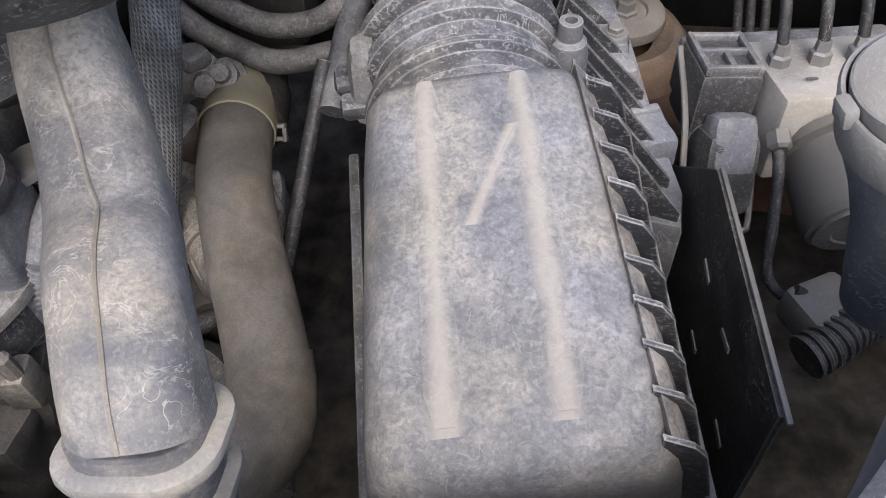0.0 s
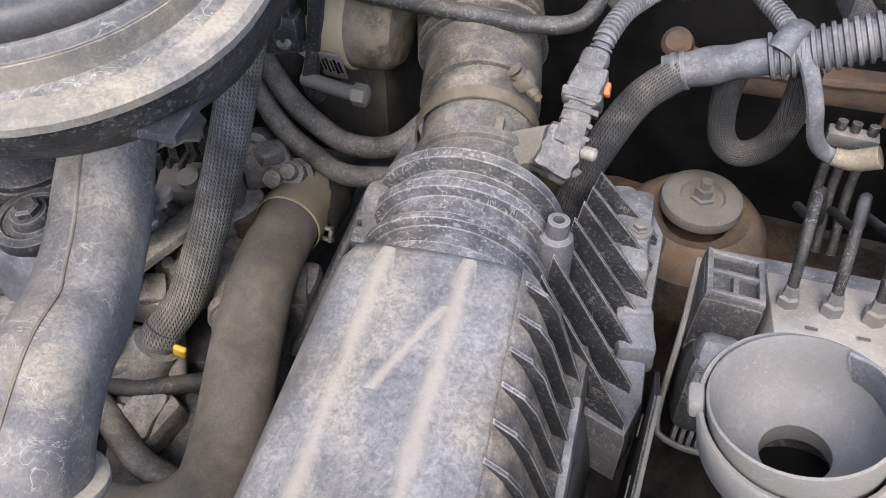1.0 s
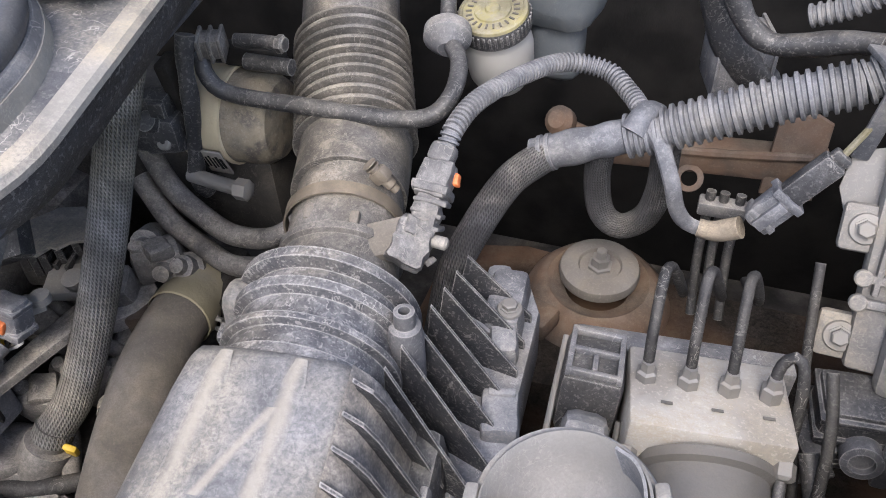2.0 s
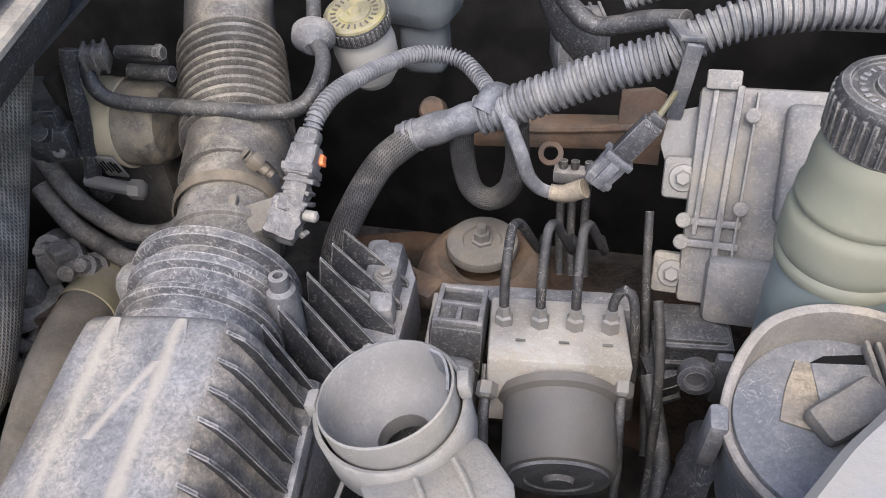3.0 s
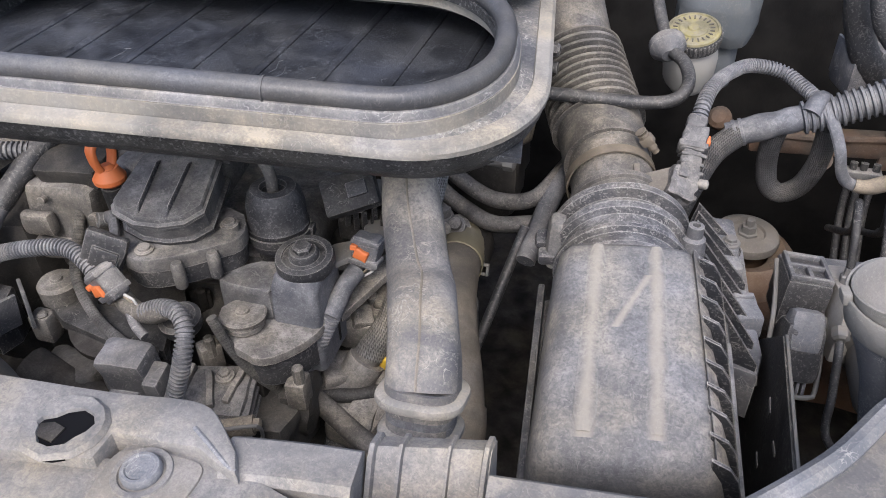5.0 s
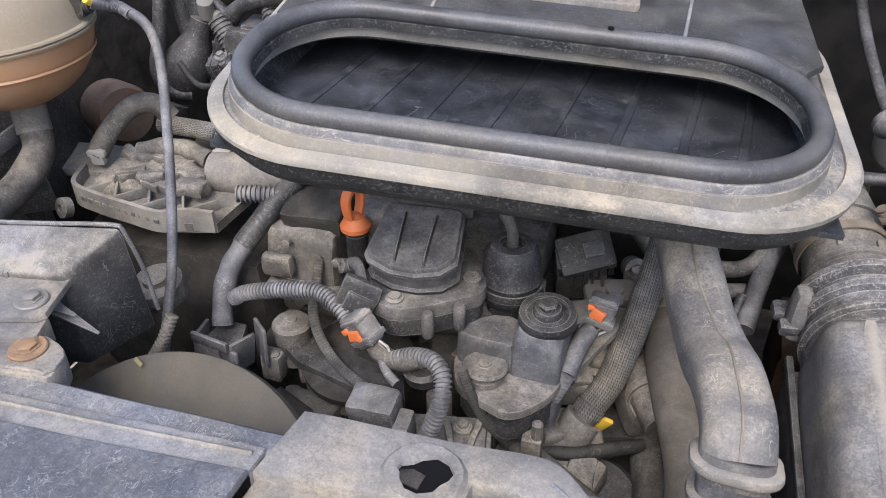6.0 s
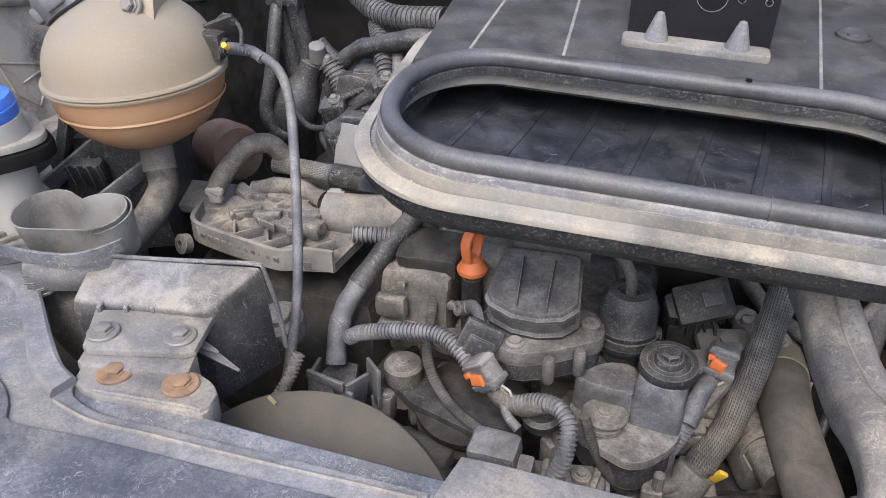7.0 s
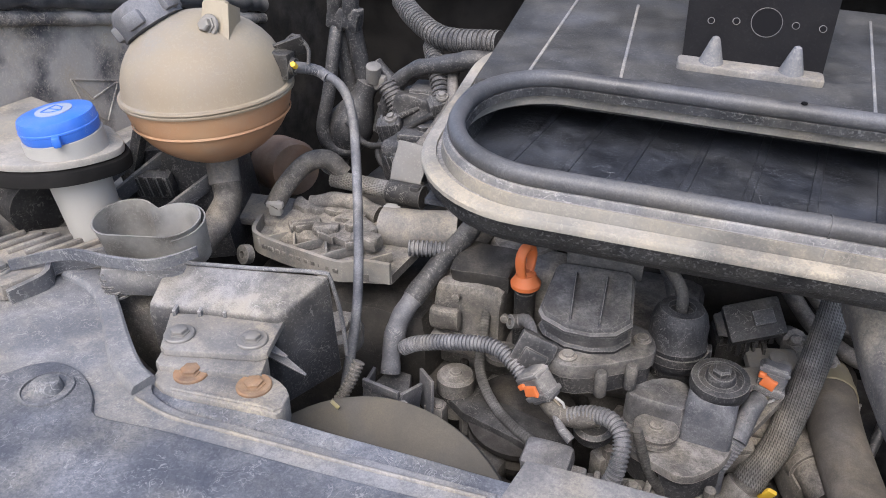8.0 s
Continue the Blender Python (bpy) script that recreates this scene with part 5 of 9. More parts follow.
for x, y in ((0.2365, 0.305), (0.3275, 0.322)):
    b = bmesh.new()
    lathe(b, [(0.0075, 0), (0.0075, 0.009), (0.005, 0.011)], aim((x, y + 0.004, 0.846), (0, -0.9, -0.35)), seg=6)
    nut = part("union_nut", b, STEEL, abs_unit)
    b = bmesh.new()
    tube(b, [(x, y, 0.842), (x, y - 0.014, 0.832), (x + 0.002, y - 0.030, 0.80), (x + 0.006, y - 0.05, 0.765), (x + 0.05, y - 0.07, 0.74)], 0.0036, seg=10)
    part("pipe", b, PLASTIC, nut)
# upright pipes behind the unit and beside it
for x in (0.262, 0.272, 0.284):
    hose("brake_pipe", [(x, 0.53, 0.885), (x, 0.52, 0.83), (x + 0.004, 0.50, 0.78)], 0.0038, PLASTIC, "thin upright brake pipe", "pipe", seg=8)
b = bmesh.new()
rbox(b, (0.036, 0.014, 0.012), pose(0.272, 0.528, 0.872), 0.002)
solo("pipe_clip", b, BLUEGREY, "grey clip across the brake pipes", "clip")
hose("brake_pipe", [(0.345, 0.37, 0.885), (0.350, 0.345, 0.86), (0.352, 0.315, 0.81), (0.350, 0.285, 0.77), (0.33, 0.25, 0.755), (0.28, 0.235, 0.765), (0.25, 0.24, 0.78)], 0.0036, DARK, "black brake pipe looping under the motor", "pipe", seg=10)
hose("brake_pipe", [(0.335, 0.45, 0.90), (0.338, 0.42, 0.86), (0.345, 0.38, 0.80), (0.35, 0.33, 0.76)], 0.0034, DARK, "black brake pipe beside the unit", "pipe", seg=10)
# upright bracket plate between box and unit
bracket = thing("bracket_plate", (0.187, 0.20, 0.72), "black slotted bracket plate with a bare upper edge", "bracket")
b = bmesh.new()
PL = Matrix.Translation((0.179, 0, 0)) @ Matrix(((0, 0, 1), (1, 0, 0), (0, 1, 0))).to_4x4()
slab(b, [(0.09, 0.72), (0.30, 0.70), (0.302, 0.826), (0.235, 0.892), (0.22, 0.892), (0.10, 0.890)], 0.003, PL, 0)
plate = part("plate", b, DARK, bracket)
b = bmesh.new()
rbox(b, (0.0024, 0.14, 0.002), pose(0.1785, 0.165, 0.893, 0, 0, 0), 0.0004)
part("edge", b, STEEL, bracket)
for y, z, a in ((0.27, 0.81, 40), (0.205, 0.846, 10), (0.16, 0.85, -10), (0.19, 0.80, 0), (0.13, 0.81, 5)):
    b = bmesh.new()
    rbox(b, (0.001, 0.014, 0.0035), pose(0.1756, y, z, a, 0, 0), 0)
    part("slot", b, STEEL, plate)

# ---------- engine control unit ----------
ecu = thing("control_unit", (0.42, 0.43, 0.82), "finned grey alloy control unit on a bolted bracket", "control unit")
EM = aim((0.437, 0.445, 0.921), (-0.10, -0.84, 0.54), X)      # x right, y up the face, z outward
b = bmesh.new()
rbox(b, (0.165, 0.160, 0.024), EM @ pose(0.005, 0.0, -0.013), 0.005)
body = part("body", b, ECUM, ecu)
b = bmesh.new()
rbox(b, (0.125, 0.050, 0.020), EM @ pose(0.004, -0.066, 0.004, 12, 0, 0), 0.007)
part("foot", b, ECUM, ecu)
for x, w, l, v in ((-0.068, 0.004, 0.105, 0.024), (-0.052, 0.005, 0.125, 0.018), (-0.040, 0.002, 0.118, 0.018), (0.030, 0.004, 0.10, 0.022), (0.052, 0.005, 0.10, 0.022)):
    b = bmesh.new()
    rbox(b, (w, l, 0.011), EM @ pose(x, v, 0.002, 0, 0, -2), min(0.0018, w * 0.4))
    part("fin", b, ECUM, body)
b = bmesh.new()
rbox(b, (0.024, 0.014, 0.006), EM @ pose(-0.062, 0.084, 0.002), 0.002)
part("tab", b, ECUM, body)
for y in (-0.018, -0.034):
    b = bmesh.new()
    rbox(b, (0.044, 0.006, 0.010), EM @ pose(-0.060, y, 0.002), 0.002)
    part("fin", b, ECUM, body)
b = bmesh.new()
rbox(b, (0.027, 0.084, 0.020), EM @ pose(-0.005, 0.028, 0.004), 0.006, 3)
part("hood", b, ECUM, ecu)
for x, y in ((-0.040, 0.060), (-0.040, -0.006), (-0.078, -0.018), (-0.078, -0.034)):
    b = bmesh.new()
    lathe(b, [(0.0055, 0), (0.0055, 0.006), (0.0045, 0.007)], EM @ pose(x, y, 0.002), seg=16)
    part("pin", b, ECUM, body)
for y in (0.012, -0.060):
    b = bmesh.new()
    rbox(b, (0.030, 0.032, 0.010), EM @ pose(-0.082, y, -0.012), 0.004)
    lug = part("lug", b, ECUM, ecu)
    bolt(ecu, EM @ Vector((-0.082, y, -0.007)), EM.to_3x3() @ Z, r=0.006, h=0.006, washer=0.0105)
b = bmesh.new()
rbox(b, (0.050, 0.04, 0.060), pose(0.375, 0.395, 0.815, 0, 0, 5), 0.006)
for z in (0.80, 0.82, 0.838):
    rbox(b, (0.054, 0.044, 0.005), pose(0.375, 0.394, z, 0, 0, 5), 0.0015)
con = part("connector", b, PLASTIC, ecu, "black multi-way connector below")
b = bmesh.new()
lathe(b, [(0.013, 0), (0.013, 0.012), (0.008, 0.013), (0.008, 0.008)], aim((0.380, 0.373, 0.815), (0, -1, 0.2)), seg=20)
rbox(b, (0.012, 0.010, 0.05), pose(0.398, 0.372, 0.812), 0.003)
part("catch", b, BLUEGREY, con)
b = bmesh.new()
slab(b, [(-0.098, 0.06), (-0.075, 0.066), (-0.075, 0.0), (-0.092, 0.01), (-0.102, 0.035)], 0.003, EM @ pose(0, 0, -0.020), 0.001)
part("bracket", b, CAST, ecu, "dusty steel bracket")

# power steering reservoir
ps = thing("steering_reservoir", (0.47, 0.33, 0.9), "greenish translucent fluid reservoir with a ribbed black cap", "reservoir")
RM = aim((0.4345, 0.332, 0.915), (0.0, -0.05, 1)) @ Matrix.Diagonal((0.89, 0.89, 1, 1))
b = bmesh.new()
lathe(b, [(0.036, 0.057), (0.0405, 0.059), (0.0415, 0.062), (0.0410, 0.066), (0.0396, 0.068), (0.0412, 0.071), (0.0420, 0.076), (0.0416, 0.090), (0.0402, 0.096), (0.0382, 0.098), (0.0380, 0.100), (0.0396, 0.102), (0.0394, 0.106), (0.0372, 0.110), (0.0366, 0.126), (0.0345, 0.138), (0.030, 0.146)], RM, seg=52)
rbox(b, (0.06, 0.035, 0.030), RM @ pose(0.0, -0.055, 0.080, 0, 0, 0), 0.010, 4)
part("body", b, GREENISH, ps)
b = bmesh.new()
lathe(b, [(0.030, -0.060), (0.037, -0.050), (0.0385, 0.020), (0.0392, 0.024), (0.0385, 0.028), (0.0390, 0.058)], RM, seg=48)
part("lower_body", b, FLUID, ps, "lower part with blue-green fluid")
b = bmesh.new()
lathe(b, [(0.0325, 0.139), (0.0345, 0.141), (0.0345, 0.164), (0.0325, 0.168), (0.0285, 0.169), (0.0278, 0.1665), (0.0165, 0.1665), (0.0155, 0.169), (0.001, 0.1695)], RM, seg=52)
cap = part("cap", b, PLASTIC, ps, "black ribbed screw cap with raised writing")
for i in range(34):
    a = math.tau * i / 34
    b = rbox(bmesh.new(), (0.0025, 0.0032, 0.021), RM @ pose(0.0348 * math.cos(a), 0.0348 * math.sin(a), 0.1525, 0, 0, math.degrees(a)), 0.0006, 1)
    part("grip", b, PLASTIC, cap)
for i in range(26):
    a = math.tau * i / 26
    b = bmesh.new()
    rbox(b, (0.0036, 0.0026 if i % 3 else 0.0014, 0.0008), RM @ pose(0.0222 * math.cos(a), 0.0222 * math.sin(a), 0.1669, 0, 0, math.degrees(a)), 0.0003, 1)
    part("letter_bar", b, LOOM, cap)

# headlamp rear housing
lamp = thing("headlamp_housing", (0.44, 0.23, 0.85), "dusty headlamp rear housing with a tan round cover", "headlamp")
LM = aim((0.432, 0.2350, 0.966), (-0.02, -0.10, 1), X)
def lamp_rings(sec):
    """Rings round the lamp; each section takes the rim's height there, which falls towards the front."""
    out = []
    for i in range(65):
        a = math.tau * i / 64
        k = max(0.0, min(1.0, 0.5 - math.sin(a + radians(25)) / 0.9))
        top = -0.025 * k * k * (3 - 2 * k)
        out.append([LM @ Vector((r * math.cos(a), r * math.sin(a), z + f * top)) for r, z, f in sec])
    return out


for name, sec, material, label in (("cup", [(0.040, -0.15, 0), (0.052, -0.10, 0), (0.0575, -0.045, 0), (0.0585, -0.004, 1), (0.0580, -0.003, 1), (0.0560, -0.030, 0)], LAMPSIDE, "round blue-grey housing wall"),
                                   ("rim", [(0.0588, -0.008, 1), (0.0598, -0.006, 1), (0.0598, -0.001, 1), (0.0588, 0.0, 1), (0.0560, 0.0, 1), (0.0545, -0.0015, 1), (0.0540, -0.028, 0)], TANCOVER, "broad tan dusty rim band")):
    b = loft(bmesh.new(), lamp_rings(sec), caps=False)
    bmesh.ops.remove_doubles(b, verts=b.verts, dist=0.00001)
    bmesh.ops.recalc_face_normals(b, faces=b.faces)
    part(name, b, material, lamp, label)
b = bmesh.new()
lathe(b, [(0.0545, -0.0285), (0.0538, -0.0245), (0.0500, -0.0235), (0.030, -0.0225), (0.001, -0.0225)], LM, seg=52)
cover = part("lid", b, LAMPSIDE, lamp, "stained lid under sand and dark patches")
b = lump(bmesh.new(), (0.024, 0.040, 0.0030), LM @ pose(-0.016, 0.014, -0.0225, 0, 0, -14), 0.001, 0.0010, 60, 4)
part("sand", b, TANDUST, cover, "patch of settled sand")
# the recess is a flat black plate, its shade put into the colour
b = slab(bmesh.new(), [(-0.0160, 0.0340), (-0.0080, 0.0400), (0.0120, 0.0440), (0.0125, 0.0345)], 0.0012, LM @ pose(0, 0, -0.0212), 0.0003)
part("slot", b, SHADE, cover, "flat black plate in place of a shaded recess")
b = rbox(bmesh.new(), (0.030, 0.024, 0.0035), LM @ pose(0.0010, 0.0235, -0.0215, 0, 0, 6), 0.0012)
part("panel", b, LAMPSIDE, cover)
for x in (0.0150, 0.0205):
    b = rbox(bmesh.new(), (0.0028, 0.036, 0.008), LM @ pose(x, 0.0310, -0.0185, 0, 0, 8), 0.001)
    part("guide", b, TANCOVER, cover, "pale guide rib")
b = lump(bmesh.new(), (0.040, 0.021, 0.014), LM @ pose(-0.0010, 0.0030, -0.0150, 12, -6, 38), 0.007, 0.0008, 70, 5)
part("catch", b, TANCOVER, lamp, "smooth sand-covered catch")
b = rbox(bmesh.new(), (0.010, 0.016, 0.040), LM @ pose(-0.0620, -0.006, -0.040, 0, 4, 0), 0.003)
part("tab", b, LOOM, lamp, "side clip of the housing")
hose("lamp_wire", [(0.388, 0.31, 0.835), (0.380, 0.285, 0.83), (0.368, 0.255, 0.815), (0.358, 0.225, 0.79), (0.352, 0.20, 0.76)], 0.019, DARK, "flat dusty black lamp cable sleeve", "cable", flat=0.30, wob=0.3)
hose("lamp_wire", [(0.345, 0.35, 0.83), (0.352, 0.33, 0.815), (0.36, 0.30, 0.79), (0.355, 0.26, 0.76)], 0.0065, PLASTIC, "thin dusty black lamp cable", "cable")
hose("lamp_wire", [(0.250, 0.200, 0.765), (0.265, 0.208, 0.768), (0.284, 0.222, 0.768), (0.31, 0.235, 0.76)], 0.0135, PLASTIC, "thick ribbed black cable sleeve under the funnel", "cable", corr=(0.0062, 0.0026), seg=18)
b = bmesh.new()
rbox(b, (0.040, 0.034, 0.030), pose(0.268, 0.235, 0.765, 0, 0, 24), 0.006)
rbox(b, (0.020, 0.003, 0.026), pose(0.290, 0.226, 0.785, 0, 30, 24), 0.001)
solo("cable_holder", b, CAST, "pale grey cable holder below the motor", "bracket")
b = bmesh.new()
rbox(b, (0.022, 0.03, 0.045), pose(0.357, 0.385, 0.79, 10, -15, 20), 0.004)
for z in (0.78, 0.795, 0.81):
    rbox(b, (0.025, 0.033, 0.005), pose(0.357, 0.385, z, 10, -15, 20), 0.001)
solo("wire_plug", b, PLASTIC, "black ribbed wiring plug against rusty metal", "plug")

# intake mouth with its ribbed arm
mouth = thing("intake_mouth", (0.215, 0.165, 0.87), "pale grey plastic air intake funnel with a ribbed arm", "air intake")
IM = aim((0.2191, 0.1717, 1.0018), (-0.219, 0.026, 1), X)
b = bmesh.new()
lathe(b, [(0.0308, 0.0005), (0.0318, 0.0), (0.0320, -0.0015), (0.0314, -0.012), (0.0300, -0.026), (0.0240, -0.032), (0.0150, -0.036), (0.0146, -0.040), (0.0130, -0.040), (0.0128, -0.031), (0.0152, -0.0290), (0.0215, -0.0265), (0.0262, -0.0205), (0.0290, -0.010), (0.0303, -0.001), (0.0308, 0.0005)], IM, seg=64, caps=False)
part("funnel", b, FUNNEL, mouth, "open round funnel", crease=45)
b = bmesh.new()
loft(b, [[IM @ Vector((r * math.cos(a), r * math.sin(a), z)) for a in (math.tau * i / 40 for i in range(40))] for z, r in ((-0.026, 0.0330), (-0.050, 0.0270), (-0.075, 0.0232), (-0.13, 0.0215), (-0.13, 0.0195), (-0.075, 0.0212), (-0.050, 0.0255), (-0.028, 0.0305))], caps=False)
bmesh.ops.recalc_face_normals(b, faces=b.faces)
part("throat", b, BLUEGREY, mouth, "darker narrowing lower tube")
# black disc added to close the open tube, so its hole looks shaded
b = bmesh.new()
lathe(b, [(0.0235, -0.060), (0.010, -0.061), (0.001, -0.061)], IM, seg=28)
part("tube_shade", b, SHADE, mouth, "added black disc for the shade down the tube")
b = bmesh.new()
rings = []
for i in range(65):
    a = math.tau * i / 64
    t = -0.0075 + 0.0060 * math.cos(a - radians(135))
    rings.append([IM @ Vector((r * math.cos(a), r * math.sin(a), t + z)) for r, z in ((0.0330, 0.0), (0.0346, 0.0004), (0.0356, -0.001), (0.0350, -0.020), (0.0335, -0.022), (0.0326, -0.008))])
loft(b, [r + [r[0]] for r in rings], caps=False)
bmesh.ops.remove_doubles(b, verts=b.verts, dist=0.00001)
bmesh.ops.recalc_face_normals(b, faces=b.faces)
part("outer_ring", b, FUNNEL, mouth, "outer ring with a thin gap round the funnel")
for a, z in ((186, -0.004), (14, -0.005)):
    b = rbox(bmesh.new(), (0.0060, 0.0110, 0.0090), IM @ pose(0.0352 * math.cos(radians(a)), 0.0352 * math.sin(radians(a)), z, 0, 0, a), 0.0018)
    part("catch", b, FUNNEL, mouth)
b = bmesh.new()
rings = []
for i in range(13):
    f = i / 12
    a = radians(2 + 58 * f)
    t = 0.0035 * math.sin(math.pi * min(1, f * 1.15)) ** 0.8 if f < 0.87 else 0.0
    low = -0.002 - 0.020 * math.sin(math.pi * f) ** 0.6
    rings.append([IM @ Vector((r * math.cos(a), r * math.sin(a), z)) for r, z in ((0.0288, t), (0.0300, t + 0.0004), (0.0296, low), (0.0284, low))])
loft(b, rings)
bmesh.ops.recalc_face_normals(b, faces=b.faces)
part("ear", b, LOOM, mouth, "dark curved tab inside the rim")
b = bmesh.new()
arm_mid = [(0.2425, 0.1485, 0.970, 0.028, 0.014), (0.2470, 0.1425, 0.9785, 0.0285, 0.0105), (0.258, 0.130, 0.9845, 0.027, 0.008), (0.266, 0.106, 0.990, 0.0235, 0.006), (0.267, 0.082, 0.992, 0.0225, 0.005), (0.266, 0.070, 0.992, 0.0225, 0.005)]
arm_loops = []
for k, (x, y, z, hw, hh) in enumerate(arm_mid):
    p, q = Vector(arm_mid[max(0, k - 1)][:3]), Vector(arm_mid[min(5, k + 1)][:3])
    d = (q - p).normalized()
    s = d.cross(Z).normalized()
    u = s.cross(d)
    arm_loops.append([Vector((x, y, z)) + s * cx * hw + u * cy * hh for cx, cy in round_rect(1, 1, 0.22, 3)])
loft(b, arm_loops)
bmesh.ops.recalc_face_normals(b, faces=b.faces)
arm = part("arm", b, FUNNEL, mouth, "pale arm with moulded grooves")
for off in (-0.008, 0.008):
    b = bmesh.new()
    tube(b, [(0.2475 + off * 0.85, 0.1450 + off * 0.8, 0.9895), (0.258 + off, 0.128 + off * 0.6, 0.9930), (0.266 + off, 0.104 + off * 0.2, 0.9970), (0.2665 + off, 0.080, 0.9980)], 0.0016, seg=8)
    part("rib", b, FUNNEL, arm)
for off in (-0.0225, 0.0225):
    b = bmesh.new()
    rbox(b, (0.004, 0.034, 0.016), pose(0.2665 + off, 0.088, 0.991, 0, 0, -2), 0.001)
    part("cheek", b, FUNNEL, arm)
b = bmesh.new()
rbox(b, (0.044, 0.034, 0.008), pose(0.2665, 0.056, 0.990), 0.003)
part("foot", b, FUNNEL, arm)
bolt(mouth, (0.270, 0.064, 0.995), r=0.0058, h=0.006, washer=0.0125, head=STEEL, name="bolt")
b = rbox(bmesh.new(), (0.004, 0.003, 0.0012), pose(0.271, 0.065, 1.0038), 0.0004)
part("paint_dot", b, YCAP, mouth, "faded yellow paint dot on the bolt")

# ---------- cooling duct and hoses between engine and filter box ----------
duct = thing("air_duct", (-0.06, 0.1, 0.85), "dusty grey moulded air duct with a centre seam and collars", "air duct")


def duct_ring(c, along, hw, hh, k=6):
    d = Vector(along).normalized()
    s = (X - d * X.dot(d)).normalized()
    u = s.cross(d)
    return [Vector(c) + s * a * hw + u * q * hh for a, q in round_rect(1, 1, 0.72, k)]


path = [((-0.110, 0.266, 1.046), 0.0239, 0.020), ((-0.115, 0.232, 1.006), 0.0209, 0.0195), ((-0.104, 0.203, 0.994), 0.0196, 0.0195), ((-0.091, 0.171, 0.977), 0.0214, 0.0195),
        ((-0.077, 0.136, 0.968), 0.0212, 0.0195), ((-0.0665, 0.108, 0.970), 0.0228, 0.0195), ((-0.057, 0.080, 0.961), 0.0222, 0.0195), ((-0.054, 0.066, 0.9465), 0.0230, 0.0195)]
cs = [Vector(p[0]) for p in path]
fine, _ = smooth_line([p[0] for p in path], 0.006)
loops = []
for i, c in enumerate(fine):
    f = i / (len(fine) - 1) * (len(path) - 1)
    j = min(int(f), len(path) - 2)
    hw = path[j][1] + (path[j + 1][1] - path[j][1]) * (f - j)
    hh = path[j][2] + (path[j + 1][2] - path[j][2]) * (f - j)
    loops.append(duct_ring(c, fine[min(i + 1, len(fine) - 1)] - fine[max(i - 1, 0)], hw, hh))
b = loft(bmesh.new(), loops)
bmesh.ops.recalc_face_normals(b, faces=b.faces)
part("body", b, DUCT, duct, crease=60)
b = tube(bmesh.new(), [Vector(l[20]).lerp(Vector(l[21]), 0.5) + Z * 0.0003 for l in loops], 0.0009, seg=6, step=0.004)
part("seam", b, TANHOSE, duct, "moulding seam")
dn = Vector((0.02, -0.34, -1)).normalized()
for k, (hw, hh) in ((0.003, (0.0282, 0.0262)), (0.0275, (0.0262, 0.0245))):
    c = cs[-1] + dn * k
    b = loft(bmesh.new(), [duct_ring(c + dn * q, dn, hw * s, hh * s) for q, s in ((-0.0040, 0.78), (-0.0036, 0.90), (-0.0022, 0.985), (0.0005, 1.0), (0.0028, 0.975), (0.0038, 0.80))])
    bmesh.ops.recalc_face_normals(b, faces=b.faces)
    part("collar", b, FLANGE, duct, "tan dusty collar")
    b = loft(bmesh.new(), [duct_ring(c + dn * q, dn, hw * 0.80, hh * 0.80) for q in (-0.009, -0.008, 0.008, 0.009)])
    bmesh.ops.recalc_face_normals(b, faces=b.faces)
    part("sleeve_ring", b, DUCT, duct)
b = loft(bmesh.new(), [duct_ring(cs[-1] + dn * q, dn, 0.0212, 0.0190) for q in (-0.006, 0.03, 0.14)])
bmesh.ops.recalc_face_normals(b, faces=b.faces)
part("lower_sleeve", b, LOOM, duct)
b = bmesh.new()
lathe(b, [(0.0042, 0), (0.0042, 0.0006), (0.0032, 0.0010), (0.0026, 0.0004), (0.001, 0.0004)], aim((-0.0405, 0.0872, 0.9690), (0.45, -0.55, 0.7)), seg=20)
part("mould_mark", b, DUCT, duct)

radiator_hose = thing("radiator_hose", (-0.07, 0.25, 0.75), "tan-dusted rubber radiator hose with a wire clip", "hose")
b = tube(bmesh.new(), [(-0.111, 0.372, 0.820), (-0.107, 0.335, 0.826), (-0.100, 0.29, 0.824), (-0.087, 0.245, 0.818), (-0.073, 0.205, 0.810), (-0.062, 0.170, 0.798)], 0.0240, seg=24, step=0.008)
part("hose", b, TANHOSE, radiator_hose)
b = tube(bmesh.new(), [(-0.064, 0.178, 0.801), (-0.0605, 0.160, 0.792), (-0.062, 0.142, 0.784), (-0.078, 0.124, 0.776), (-0.105, 0.112, 0.770), (-0.15, 0.105, 0.765)], 0.0252, seg=24, step=0.008)
part("elbow", b, TANHOSE, radiator_hose, "tan elbow at the hose's lower end")
b = bmesh.new()
lathe(b, [(0.0252, -0.010), (0.0254, 0.0), (0.0254, 0.020), (0.0262, 0.022), (0.0262, 0.036), (0.0252, 0.037)], aim((-0.1115, 0.372, 0.8205), (0.004, -0.036, 0.005)), seg=24, caps=False)
part("cuff", b, CUFF, radiator_hose, "yellowed hose cuff")
b = bmesh.new()
for x, z in ((-0.0045, 0.0), (0.0045, 0.0), (0.0, -0.006), (0.0, 0.006)):
    rbox(b, (0.012 if x == 0 else 0.003, 0.004, 0.003 if x == 0 else 0.013), pose(-0.0835 + x, 0.349, 0.814 + z, -30, 0, 0), 0.0008)
tube(b, [(-0.0835, 0.351, 0.820), (-0.090, 0.355, 0.834), (-0.104, 0.357, 0.846)], 0.0013, seg=6)
part("wire_clip", b, STEEL, radiator_hose, "bare spring clip")
